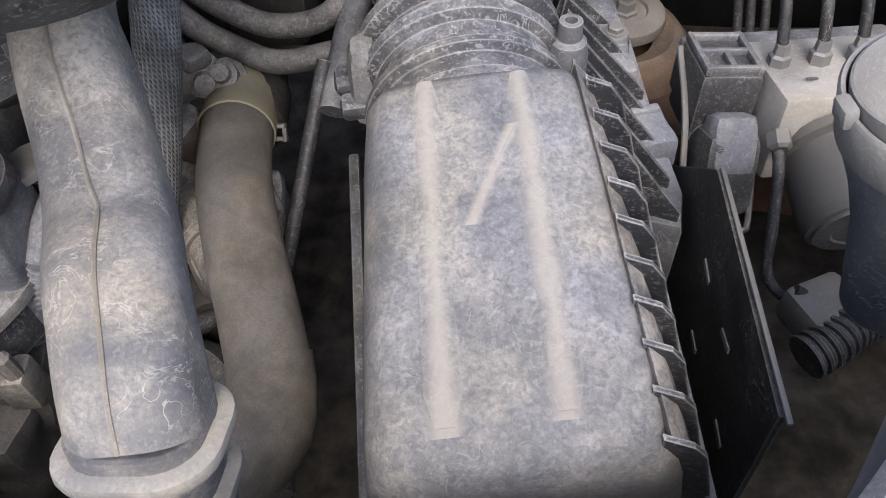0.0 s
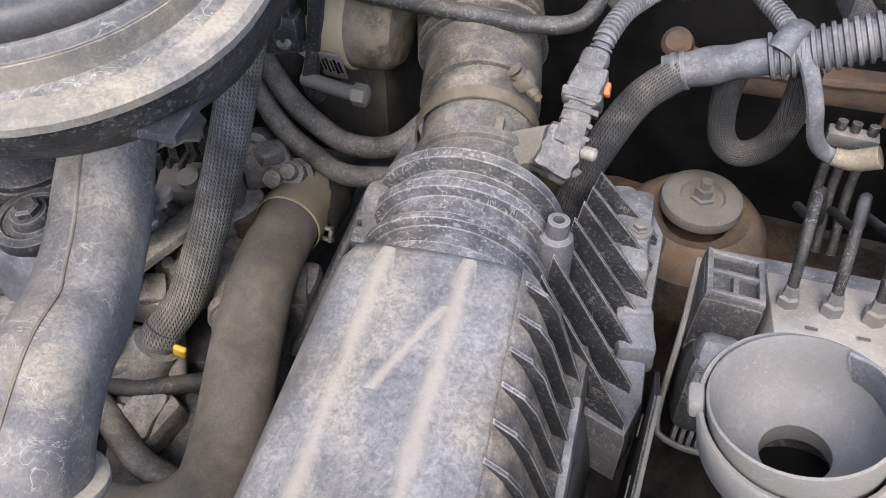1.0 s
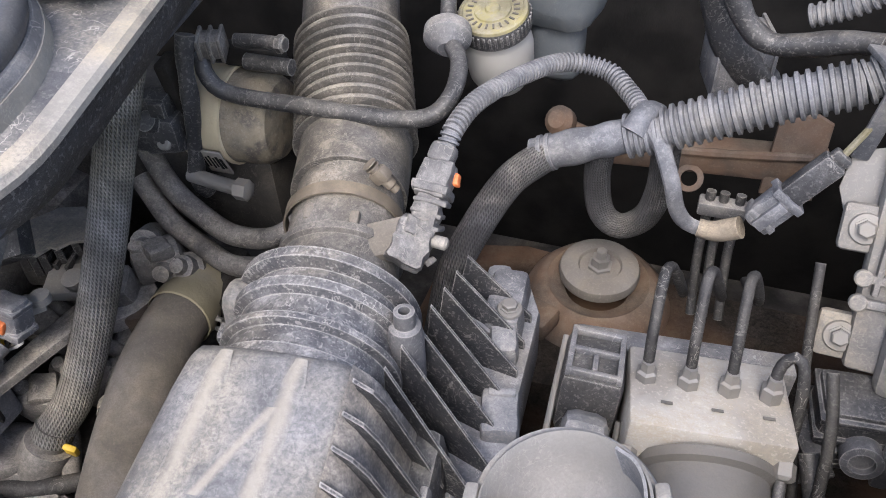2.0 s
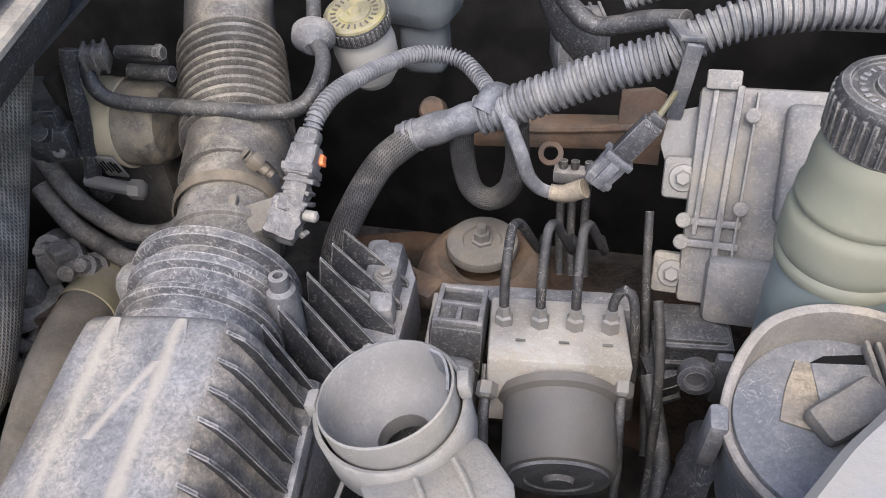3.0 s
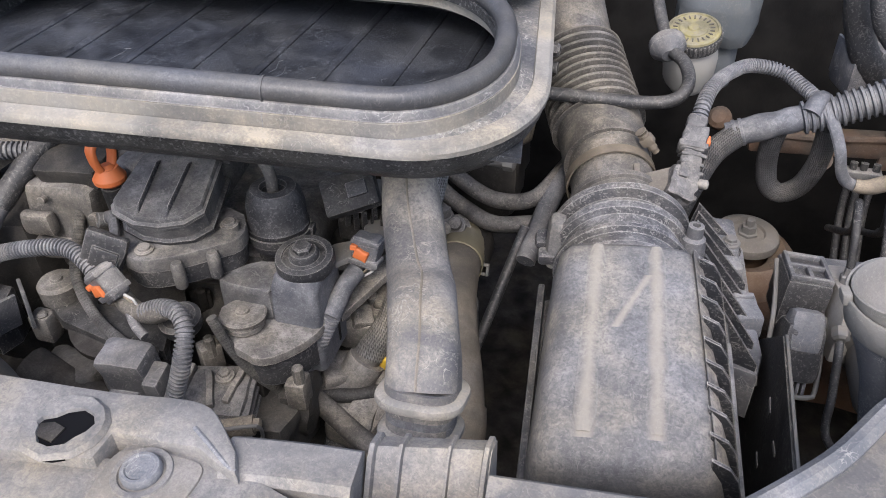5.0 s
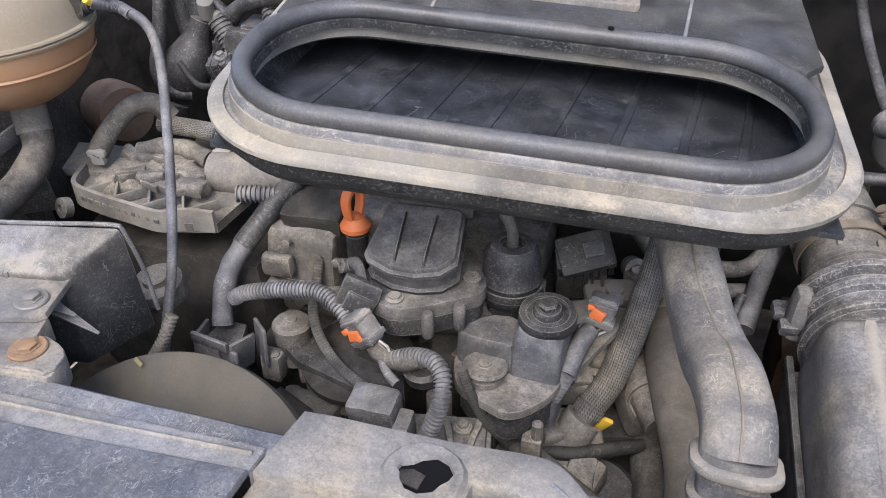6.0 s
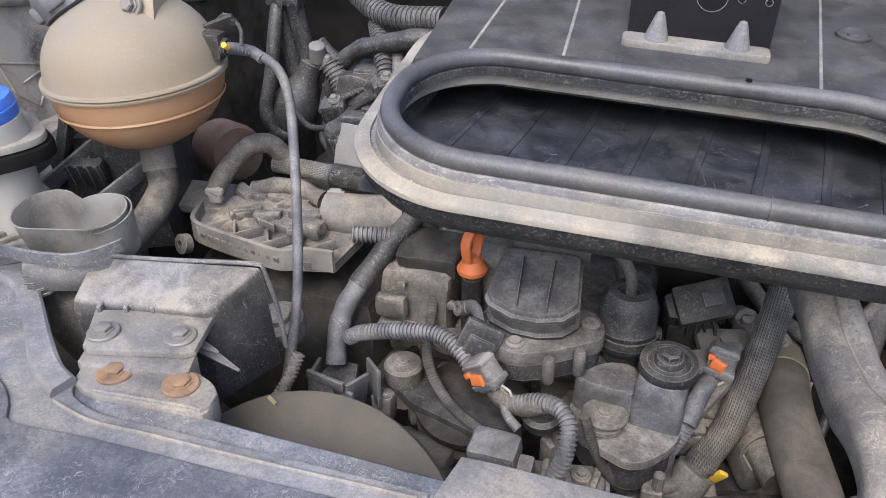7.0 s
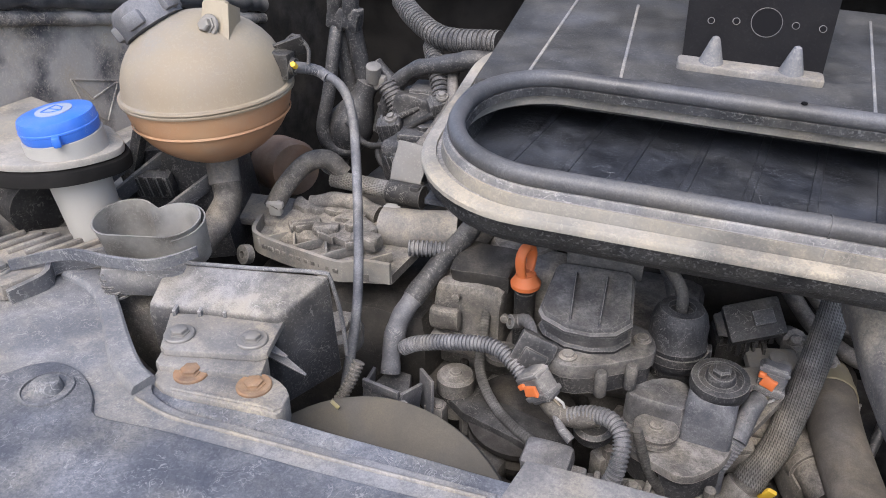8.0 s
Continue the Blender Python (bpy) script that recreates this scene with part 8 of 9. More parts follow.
FL = OV @ pose(0, 0.02, -0.054, -5, 0, 0)
b = bmesh.new()
slab(b, [(-0.205, -0.080), (0.215, -0.080), (0.215, 0.20), (-0.205, 0.20)], 0.004, FL, 0)
rbox(b, (0.42, 0.004, 0.040), FL @ pose(0.005, 0.196, 0.018), 0)
floor_part = part("floor", b, SCOOPFLOOR, scoop, "dusty black floor of the scoop")
for x in (-0.150, -0.105, -0.060, -0.012, 0.035, 0.082, 0.130, 0.172):
    b = bmesh.new()
    rbox(b, (0.0075, 0.26, 0.004), FL @ pose(x, 0.06, -0.0005, 0, 0, -10), 0.0018)
    part("rib", b, SCOOPFLOOR, floor_part)
for i in range(30):
    b = bmesh.new()
    x0, y0 = random.uniform(-0.10, 0.17), random.uniform(-0.075, 0.01)
    pts = [(x0, y0)]
    for k in range(5):
        pts.append((pts[-1][0] + random.uniform(-0.003, 0.006), pts[-1][1] + random.uniform(-0.002, 0.010)))
    tube(b, [FL @ Vector((x, y, 0.0002)) for x, y in pts], 0.00024, seg=5)
    part("scratch", b, SCRATCH, floor_part)
# outlet to the duct
b = bmesh.new()
loft(b, [[Vector((-0.110 + x * k, 0.255 + dy + y * k, z)) for x, y in round_rect(0.034, 0.028, 0.012, 4)] for z, k, dy in ((1.062, 1.05, -0.01), (1.045, 0.92, -0.004), (1.01, 0.76, -0.01))])
bmesh.ops.recalc_face_normals(b, faces=b.faces)
part("outlet", b, SCOOP, scoop)
# panel behind the oval
DK = OV @ pose(0, 0, -0.0100)
b = bmesh.new()
slab(b, [(-0.2035, 0.076), (-0.12, 0.098), (0.12, 0.098), (0.200, 0.080), (0.214, 0.095), (0.214, 0.36), (-0.2035, 0.36)], 0.006, DK, 0.002)
deck = part("deck", b, DECK, scoop, "dusty black rear deck")
for x0, y0, x1, y1 in ((-0.1635, 0.095, -0.150, 0.30), (-0.0865, 0.105, -0.0885, 0.30), (0.113, 0.11, 0.137, 0.33)):
    p, q = Vector((x0, y0, 0)), Vector((x1, y1, 0))
    b = rbox(bmesh.new(), (0.0030, (q - p).length, 0.0022), DK @ aim((p + q) / 2, Z, q - p) @ pose(0, 0, 0, 0, 0, -90), 0.0009)
    part("ridge", b, LAMPSIDE, deck, "dust-topped ridge")
b = bmesh.new()
slab(b, round_rect(0.0605, 0.0105, 0.005, 4), 0.006, DK @ pose(0.0175, 0.1600, 0.006), 0.002)
foot = part("bracket_foot", b, PANEL, scoop, "pale dusty bracket foot")
for x in (-0.0150, 0.0510):
    b = bmesh.new()
    lathe(b, [(0.0105, 0), (0.0080, 0.008), (0.0045, 0.019), (0.003, 0.0225), (0.001, 0.0235)], DK @ pose(x, 0.1610, 0.0055), seg=22)
    part("cone", b, LAMPSIDE, foot, "grey cone stud")
UP = DK @ pose(0.0195, 0.171, 0.002, 52, 0, 0)
b = slab(bmesh.new(), [(-0.0585, 0), (0.0585, 0), (0.066, 0.12), (-0.066, 0.12)], 0.003, UP, 0)
plate = part("upright_plate", b, BLACK, scoop, "dark upright plate with holes")
for x, y, r in ((0.006, 0.040, 0.0125), (-0.040, 0.036, 0.0024), (-0.019, 0.038, 0.0026), (0.030, 0.040, 0.0026), (0.052, 0.040, 0.0026)):
    b = bmesh.new()
    lathe(b, [(r, 0.0), (r + 0.0003, 0.0006), (r + 0.0007, 0)], UP @ pose(x, y, 0.0004), seg=30, caps=False)
    part("hole_rim", b, BLUEGREY, plate)
    b = bmesh.new()
    lathe(b, [(r, 0.0002), (r * 0.5, 0.0003)], UP @ pose(x, y, 0.0004), seg=30)
    part("hole", b, INKHOLE, plate)
b = bmesh.new()
lathe(b, [(0.015, 0), (0.015, 0.0025), (0.013, 0.0032), (0.012, 0.0012), (0.006, 0.0012), (0.005, 0.0028)], DK @ pose(0.1536, 0.2316, 0), seg=26)
part("plug", b, DECK, scoop)

# ---------- left side ----------
tank = thing("expansion_tank", (-0.72, 0.205, 1.0), "cream and amber ball-shaped coolant expansion tank with a black cap", "expansion tank")
F0 = Vector((-0.636, 0.212, 1.129))      # vent fitting on the shell
TM = aim((-0.702, 0.187, 1.106), (-0.03, -0.04, 1))
R = 0.0765
b = bmesh.new()
lathe(b, [(R + 0.0038, -0.003), (R + 0.0042, -0.0012), (R + 0.0022, -0.0003), (R + 0.0030, 0.0004), (R + 0.0044, 0.0012), (R + 0.0038, 0.0028), (R + 0.0010, 0.0038)] + [(R * math.cos(radians(a)), 0.004 + R * 0.87 * math.sin(radians(a))) for a in range(4, 86, 9)] + [(0.004, 0.004 + R * 0.87)], TM, seg=56)
upper = part("upper_shell", b, CREAM, tank, "cream dusty upper half")
b = bmesh.new()
lathe(b, [(0.016, -R * 0.86 - 0.004), (0.030, -R * 0.84)] + [(R * math.cos(radians(a)), -R * 0.86 * math.sin(radians(a)) - 0.003) for a in range(62, 2, -6)] + [(R + 0.002, -0.003)], TM, seg=56)
part("lower_shell", b, AMBER, tank, "amber brown lower half")
b = bmesh.new()
lathe(b, [(R * 0.955, -0.026), (R * 0.972, -0.0245), (R * 0.965, -0.0225)], TM, seg=56, caps=False)
part("moulding", b, AMBER, tank)
b = bmesh.new()
KM = aim((-0.737, 0.173, 1.156), (-0.62, -0.10, 0.95), (0.5, -1, 0))
lathe(b, [(0.020, 0), (0.022, 0.004), (0.030, 0.006), (0.031, 0.024), (0.027, 0.032), (0.012, 0.033)], KM, seg=10)
for a in range(0, 360, 72):
    rbox(b, (0.010, 0.018, 0.014), KM @ pose(0.029 * math.cos(radians(a)), 0.029 * math.sin(radians(a)), 0.016, 0, 0, a), 0.003)
part("cap", b, CAPGREY, tank, "black gripped pressure cap")
b = bmesh.new()
TB = (-0.672, 0.174, 1.168)
rbox(b, (0.026, 0.010, 0.046), pose(*TB, -20, 0, 4), 0.005)
slab(b, [(-0.004, -0.03), (0.004, -0.03), (0.003, 0.03), (-0.003, 0.03)], 0.03, pose(-0.657, 0.168, 1.160, 70, 0, 20), 0.001)
web = part("bracket", b, CREAM, tank, "moulded bracket with a bolt")
bolt(tank, (-0.672, 0.1675, 1.170), (0.0, -0.95, 0.35), r=0.006, h=0.007, washer=0.010)
b = bmesh.new()
tube(b, [F0 + Vector((-0.010, -0.002, 0)), F0, F0 + Vector((0.016, 0.003, -0.001))], 0.0078, seg=12)
lump(b, (0.026, 0.018, 0.024), pose(*F0, 0, 0, 10), 0.003, 0.0012, 150, 3)
rbox(b, (0.034, 0.004, 0.020), pose(*(F0 + Vector((0.004, 0.012, 0.012))), 30, -20, 20), 0.001)
tube(b, [F0 + Vector((-0.006, 0.014, 0.012)), F0 + Vector((0.008, 0.016, 0.024)), F0 + Vector((0.022, 0.016, 0.014)), F0 + Vector((0.024, 0.012, 0.0))], 0.0018, seg=8)
rbox(b, (0.010, 0.019, 0.026), pose(*(F0 + Vector((-0.006, 0, 0))), 0, 0, 10), 0.002)
fit_part = part("vent_fitting", b, DARK, tank, "black quick-fit vent connector")
b = bmesh.new()
lathe(b, [(0.0026, -0.0035), (0.0026, 0.0028), (0.0016, 0.0034)], aim(F0 + Vector((0.020, -0.005, 0.003)), (0.1, -0.8, 0.6)), seg=14)
part("lock_dot", b, YELLOW, fit_part, "yellow lock dot")
vent = thing("vent_hose", (-0.51, 0.085, 0.87), "thin blue-grey vent hose from the tank", "hose")
part("hose", tube(bmesh.new(), [F0 + Vector((0.014, 0.002, -0.001)), (-0.612, 0.236, 1.120), (-0.585, 0.235, 1.108), (-0.568, 0.224, 1.085), (-0.552, 0.200, 1.050), (-0.536, 0.172, 1.012), (-0.522, 0.145, 0.975), (-0.512, 0.12, 0.94), (-0.508, 0.095, 0.90), (-0.51, 0.085, 0.87)], 0.0045, seg=12), LOOM, vent)
part("end_sleeve", tube(bmesh.new(), [F0 + Vector((0.014, 0.002, -0.001)), (-0.612, 0.236, 1.120), (-0.600, 0.2362, 1.1145)], 0.0054, seg=12), BLUEGREY, vent, "pale sleeve at the fitting")
th = thing("tank_hose", (-0.71, 0.18, 0.9), "dusty grey tank outlet hose with a spring clip", "hose")
part("hose", tube(bmesh.new(), [(-0.703, 0.192, 1.034), (-0.703, 0.192, 1.012), (-0.692, 0.180, 0.993), (-0.688, 0.150, 0.977), (-0.685, 0.115, 0.968), (-0.685, 0.08, 0.95)], 0.0142, seg=18, step=0.005, wob=0.05), RUBBER, th)
part("cuff", tube(bmesh.new(), [(-0.703, 0.192, 1.036), (-0.703, 0.192, 1.014), (-0.701, 0.190, 1.006)], 0.0158, seg=18, step=0.004, wob=0.06), PANEL, th, "pale cuff with a wire clip")
washer = thing("washer_filler", (-0.775, 0.085, 0.95), "white washer bottle neck with a blue cap", "washer bottle")
WM = aim((-0.757, 0.064, 1.093), (-0.08, -0.08, 1))
b = bmesh.new()
lathe(b, [(0.0300, 0.0), (0.0318, 0.003), (0.0318, 0.015), (0.0305, 0.019), (0.023, 0.0212), (0.001, 0.0218)], WM, seg=44)
rbox(b, (0.012, 0.007, 0.009), WM @ pose(-0.024, -0.023, 0.006, 0, 0, 45), 0.002)
cap = part("cap", b, BLUE, washer, "blue snap cap with a washer symbol")
b = bmesh.new()
lathe(b, [(0.0150, 0.0214), (0.0150, 0.0221), (0.0140, 0.0223), (0.001, 0.0223)], WM, seg=36)
sym = part("symbol", b, PRINT, cap, "faded pale disc with a washer symbol")
b = bmesh.new()
for p, q in (((-0.008, 0.006), (0.008, 0.006)), ((-0.008, 0.006), (-0.006, -0.004)), ((0.008, 0.006), (0.006, -0.004)), ((-0.006, -0.004), (0, -0.009)), ((0.006, -0.004), (0, -0.009)), ((0, 0.005), (0, -0.008))):
    tube(b, [WM @ Vector((*p, 0.0224)), WM @ Vector((*q, 0.0224))], 0.0006, seg=6)
part("outline", b, BLUE, sym)
b = bmesh.new()
lathe(b, [(0.0318, 0.0085), (0.0324, 0.009), (0.0324, 0.0105), (0.0318, 0.011)], WM, seg=44, caps=False)
part("seam", b, BLUE, cap)
b = bmesh.new()
lathe(b, [(0.023, -0.12), (0.025, -0.06), (0.027, -0.020), (0.033, -0.016), (0.033, 0.001)], WM, seg=36)
part("neck", b, MILK, washer)
b = bmesh.new()
slab(b, [(-0.90, 0.03)] + [(p.x, p.y) for p in smooth_line([(-0.83, 0.012, 0), (-0.775, 0.014, 0), (-0.735, 0.035, 0), (-0.715, 0.070, 0), (-0.722, 0.095, 0), (-0.76, 0.118, 0)], 0.006)[0]] + [(-0.90, 0.15)], 0.006, pose(0, 0, 1.081), 0.002)
part("collar", b, FLANGE, washer, "pale dusty collar plate")
b = bmesh.new()
slab(b, [(-0.90, 0.026)] + [(p.x, p.y) for p in smooth_line([(-0.83, 0.008, 0), (-0.775, 0.010, 0), (-0.732, 0.032, 0), (-0.711, 0.070, 0), (-0.719, 0.098, 0), (-0.76, 0.122, 0)], 0.006)[0]] + [(-0.90, 0.153)], 0.012, pose(0, 0, 1.0735), 0.004)
part("gasket", b, SHADE, washer, "black rubber edge")
hose("lamp_bellows", [(-0.90, 0.10, 1.02), (-0.86, 0.085, 1.01), (-0.825, 0.075, 1.005)], 0.03, DARK, "black rubber hose below the collar", seg=18)
cup = thing("overflow_cup", (-0.66, 0.04, 1.0), "dusty clear plastic twin-lobed cup in a grey holder", "cup")
def heart(k):
    """An outline of two round lobes that meet in a notch at the back."""
    out = [(-0.019 + 0.0245 * k * math.cos(radians(a)), 0.0245 * k * math.sin(radians(a))) for a in range(42, 276, 13)]
    return out + [(0.019 + 0.0235 * k * math.cos(radians(a)), 0.0235 * k * math.sin(radians(a))) for a in range(270, 500, 13)]


HM = pose(-0.656, 0.044, 1.040, 9, -4, 24)
b = bmesh.new()
loft(b, [[HM @ Vector((x, y, z + (0.006 * (x < 0) if z > -0.02 else 0))) for x, y in heart(k)] for z, k in ((-0.042, 0.62), (-0.040, 0.74), (-0.020, 0.90), (0.0, 1.0), (0.0015, 1.03), (0.0015, 0.97), (-0.001, 0.94), (-0.020, 0.84), (-0.038, 0.68))])
bmesh.ops.recalc_face_normals(b, faces=b.faces)
part("bowl", b, CLEAR, cup, "thin clear heart-shaped bowl under dust")
b = bmesh.new()
loft(b, [[HM @ Vector((x, y, z)) for x, y in heart(k)] for z, k in ((-0.037, 0.60), (-0.033, 0.64), (-0.032, 0.30))])
part("silt", b, TANDUST, cup, "dirt in the bowl")
b = bmesh.new()
rbox(b, (0.075, 0.055, 0.03), pose(-0.655, 0.04, 1.000, 0, 0, 22), 0.010)
part("holder", b, BLUEGREY, cup)
b = tube(bmesh.new(), [(-0.676, 0.016, 1.006), (-0.674, 0.014, 0.995), (-0.672, 0.014, 0.982)], 0.010, seg=14, corr=(0.005, 0.003))
part("spring_hose", b, PLASTIC, cup)
b = bmesh.new()
loft(b, [[HM @ Vector((0.019 + k * math.cos(radians(a)), k * math.sin(radians(a)), z)) for z, k in ((-0.036, 0.0235), (-0.003, 0.0268), (-0.001, 0.0272), (-0.001, 0.0260), (-0.003, 0.0258), (-0.036, 0.0222))] for a in range(-75, 86, 10)])
bmesh.ops.recalc_face_normals(b, faces=b.faces)
part("outer_rim", b, CLEAR, cup, "second clear outer wall")
b = bmesh.new()
line, _ = smooth_line([(-0.760, -0.012, 1.005), (-0.728, 0.004, 1.013), (-0.700, 0.008, 1.019), (-0.668, 0.008, 1.021), (-0.632, 0.012, 1.024), (-0.612, 0.022, 1.028), (-0.602, 0.038, 1.030)], 0.005)
loft(b, [[p + Vector((0, 0, 0.0045)), p + Vector((0, -0.0025, 0.004)), p + Vector((0, -0.0025, -0.0055)), p + Vector((0, 0, -0.006))] for p in line])
bmesh.ops.recalc_face_normals(b, faces=b.faces)
part("strap", b, COVER, cup, "dark dusty strap round the cup")
lugb = thing("ribbed_lug", (-0.74, -0.0, 0.98), "light grey ribbed plastic lug on the lamp panel", "bracket")
b = bmesh.new()
slab(b, [(-0.80, -0.045), (-0.748, -0.034), (-0.736, 0.0), (-0.744, 0.013), (-0.698, 0.039), (-0.692, 0.052), (-0.735, 0.070), (-0.776, 0.074), (-0.807, 0.045), (-0.83, 0.0)], 0.014, pose(0, 0, 0.999), 0.003)
plate = part("plate", b, PANEL, lugb)
for i in range(6):
    b = bmesh.new()
    rbox(b, (0.0045, 0.046, 0.0055), pose(-0.812 + i * 0.0155, 0.016 + i * 0.0055, 1.0005, 0, 0, -18), 0.0014)
    part("rib", b, PANEL, plate)
line, _ = smooth_line([(-0.742, -0.034, 0.992), (-0.734, -0.004, 0.995), (-0.742, 0.012, 0.999), (-0.720, 0.026, 1.003), (-0.697, 0.039, 1.006), (-0.661, 0.042, 1.010), (-0.640, 0.050, 1.014), (-0.633, 0.068, 1.022)], 0.006)
b = bmesh.new()
loops = []
for k, p in enumerate(line):
    d = (line[min(k + 1, len(line) - 1)] - line[max(k - 1, 0)]).normalized()
    s = d.cross(Z).normalized() * 0.0022
    loops.append([p - s + Z * 0.004, p + s + Z * 0.004, p + s - Z * 0.012, p - s - Z * 0.012])
loft(b, loops)
bmesh.ops.recalc_face_normals(b, faces=b.faces)
part("edge", b, BLUEGREY, lugb, "dark stepped edge strip")
bolt(lugb, (-0.768, -0.018, 0.999), r=0.006, h=0.005, washer=0.009)

# latch bracket with the dark box behind it
box = thing("bracket_box", (-0.56, 0.02, 0.9), "dusty grey bracket with four bolts on a black plastic box", "bracket")
corner = [Vector(p) for p in ((-0.622, -0.002, 0.9985), (-0.634, 0.036, 1.012), (-0.502, 0.067, 1.017), (-0.520, 0.022, 1.000))]
b = bmesh.new()
cen = sum(corner, Vector()) / 4
top = [c.copy() for c in corner]
mid = [c + Vector((0, 0, -0.006)) + (c - cen) * 0.03 for c in corner]
low = [Vector((c.x, c.y + (0.012 if i in (1, 2) else 0.0), 0.915)) for i, c in enumerate(corner)]
loft(b, [low, mid, top])
bmesh.ops.recalc_face_normals(b, faces=b.faces)
bmesh.ops.bevel(b, geom=b.edges[:], offset=0.0025, segments=2, affect="EDGES", profile=0.5)
case = part("case", b, CASE, box, "grey-topped black plastic case")
b = tube(bmesh.new(), [corner[1] + Vector((0, 0, 0.001)), corner[1].lerp(corner[2], 0.5) + Vector((0, 0, 0.001)), corner[2] + Vector((-0.004, 0, 0.001)), corner[2] + Vector((0.002, 0.002, -0.006)), corner[2] + Vector((0.004, 0.010, -0.045)), corner[2] + Vector((0.004, 0.014, -0.085))], 0.0018, seg=8)
part("rim", b, BLUEGREY, case, "dusty raised rim")
b = bmesh.new()
slab(b, [(-0.6034, -0.0005), (-0.522, 0.0308), (-0.5165, 0.026), (-0.5045, -0.011), (-0.5085, -0.017), (-0.5740, -0.0395), (-0.5800, -0.037)], 0.005, pose(0, 0, 0.9945), 0.0018)
slab(b, [(-0.5820, -0.034), (-0.5060, -0.009), (-0.4985, -0.0266), (-0.503, -0.031), (-0.5700, -0.0505), (-0.5765, -0.047)], 0.02, pose(0, 0, 0.9890), 0.002)
shelf = part("bolt_plate", b, PANEL, box, "pale plate with two bolts")
bolt(box, (-0.5759, -0.0208, 0.9945), r=0.0064, h=0.004, washer=0.0115)
bolt(box, (-0.5225, -0.0040, 0.9945), r=0.0064, h=0.004, washer=0.0115)
for i in range(5):
    b = bmesh.new()
    k = i / 4
    rbox(b, (0.003, 0.012, 0.006), pose(-0.599 + k * 0.074, 0.0025 + k * 0.0285, 0.9965, 0, 0, 20), 0.001)
    part("gusset", b, BLUEGREY, box)
b = bmesh.new()
slab(b, soft([(-0.576, -0.0420), (-0.5602, -0.0274), (-0.5009, -0.0193), (-0.4804, -0.0250), (-0.4700, -0.0340), (-0.4648, -0.0540), (-0.4756, -0.0545), (-0.5125, -0.0605), (-0.5500, -0.0670), (-0.5690, -0.0600)], 1), 0.02, pose(0, 0, 0.9845), 0.002)
rim_line = [(-0.4715, -0.0350), (-0.4690, -0.0500), (-0.4790, -0.0510), (-0.5125, -0.0565), (-0.5480, -0.0625)]
tube(b, [(x, y, 0.9848) for x, y in rim_line], 0.0016, seg=8)
foot = part("foot", b, PANEL, box)
for k, l in ((0.0, 0.026), (0.012, 0.040)):
    b = bmesh.new()
    loops = [[Vector((-0.531, 0.006 + k, 0.986 - k)) + Vector((0, 0, 0.0008 * s)) for s in (-1, 1)]]
    a, c = Vector((-0.532, 0.008 + k * 0.4, 0.986 - k * 0.6)), Vector((-0.532 + l, 0.012 + k * 0.2, 0.975 - k * 1.2))
    loft(b, [[a + Vector((0, 0.007, 0)), a + Vector((0, -0.007, 0)), a + Vector((0, -0.006, -0.003)), a + Vector((0, 0.006, -0.003))], [c + Vector((0, 0.001, 0)), c + Vector((0, -0.001, 0)), c + Vector((0, -0.001, -0.001)), c + Vector((0, 0.001, -0.001))]])
    part("gusset", b, BLUEGREY, box)
for x, y in ((-0.5474, -0.0434), (-0.4982, -0.0363)):
    bolt(box, (x, y, 0.9845), r=0.0068, h=0.0030, washer=0.0125, head=ORUST, disc=ORUST, label="rusty bolt")
hose("corrugated_sleeve", [(-0.489, 0.085, 0.925), (-0.494, 0.072, 0.905), (-0.503, 0.058, 0.888), (-0.515, 0.04, 0.88)], 0.0048, RUBBER, "grey corrugated sleeve beside the box", "wiring loom", corr=(0.0036, 0.0014))
hose("corrugated_sleeve", [(-0.53, -0.01, 0.945), (-0.515, -0.02, 0.945), (-0.50, -0.022, 0.942)], 0.009, TANHOSE, "tan corrugated sleeve under the bracket", "wiring loom", corr=(0.005, 0.003))
hose("washer_pipe", [(-0.70, 0.05, 0.98), (-0.68, 0.04, 0.955), (-0.66, 0.035, 0.935), (-0.655, 0.05, 0.90)], 0.026, RUBBER, "thick dusty pipe below the cup", "pipe")

# fuel pump housing with clips, behind the box
fp = thing("throttle_housing", (-0.6, 0.23, 0.9), "tan-dusted throttle housing with white clips", "throttle")
b = bmesh.new()
lump(b, (0.118, 0.070, 0.042), pose(-0.612, 0.244, 0.936, 4, 0, 12), 0.012, 0.006, 55)
for k in range(9):
    c = lump(bmesh.new(), (random.uniform(0.014, 0.034), random.uniform(0.010, 0.022), 0.014), pose(-0.655 + 0.012 * k, 0.232 + random.uniform(-0.012, 0.034), 0.958, 0, 0, random.uniform(-40, 40)), 0.004, 0.003, 80, 3)
    part("boss", c, ENGINE, fp)
c = tube(bmesh.new(), [(-0.650, 0.262, 0.962), (-0.61, 0.272, 0.968), (-0.57, 0.268, 0.962)], 0.010, seg=14, wob=0.2)
part("rear_tube", c, ENGINE, fp)
part("body", b, ENGINE, fp, "sand-coloured lumpy body")
b = lump(bmesh.new(), (0.090, 0.050, 0.010), pose(-0.705, 0.248, 0.948, 6, 0, 10), 0.002, 0.001, 60, 3)
part("side_plate", b, PANEL, fp, "flat grey plate beside the body")
for k in range(11):
    b = rbox(bmesh.new(), (0.0060, 0.0018, 0.0050), pose(-0.655 + k * 0.0090, 0.1815 - 0.0010 * k, 0.948, 0, 0, -5), 0.0006)
    part("tooth", b, ENGINE, fp)
rim = [(-0.690, 0.226), (-0.674, 0.192), (-0.640, 0.182), (-0.600, 0.177), (-0.563, 0.174), (-0.541, 0.186), (-0.515, 0.190)]
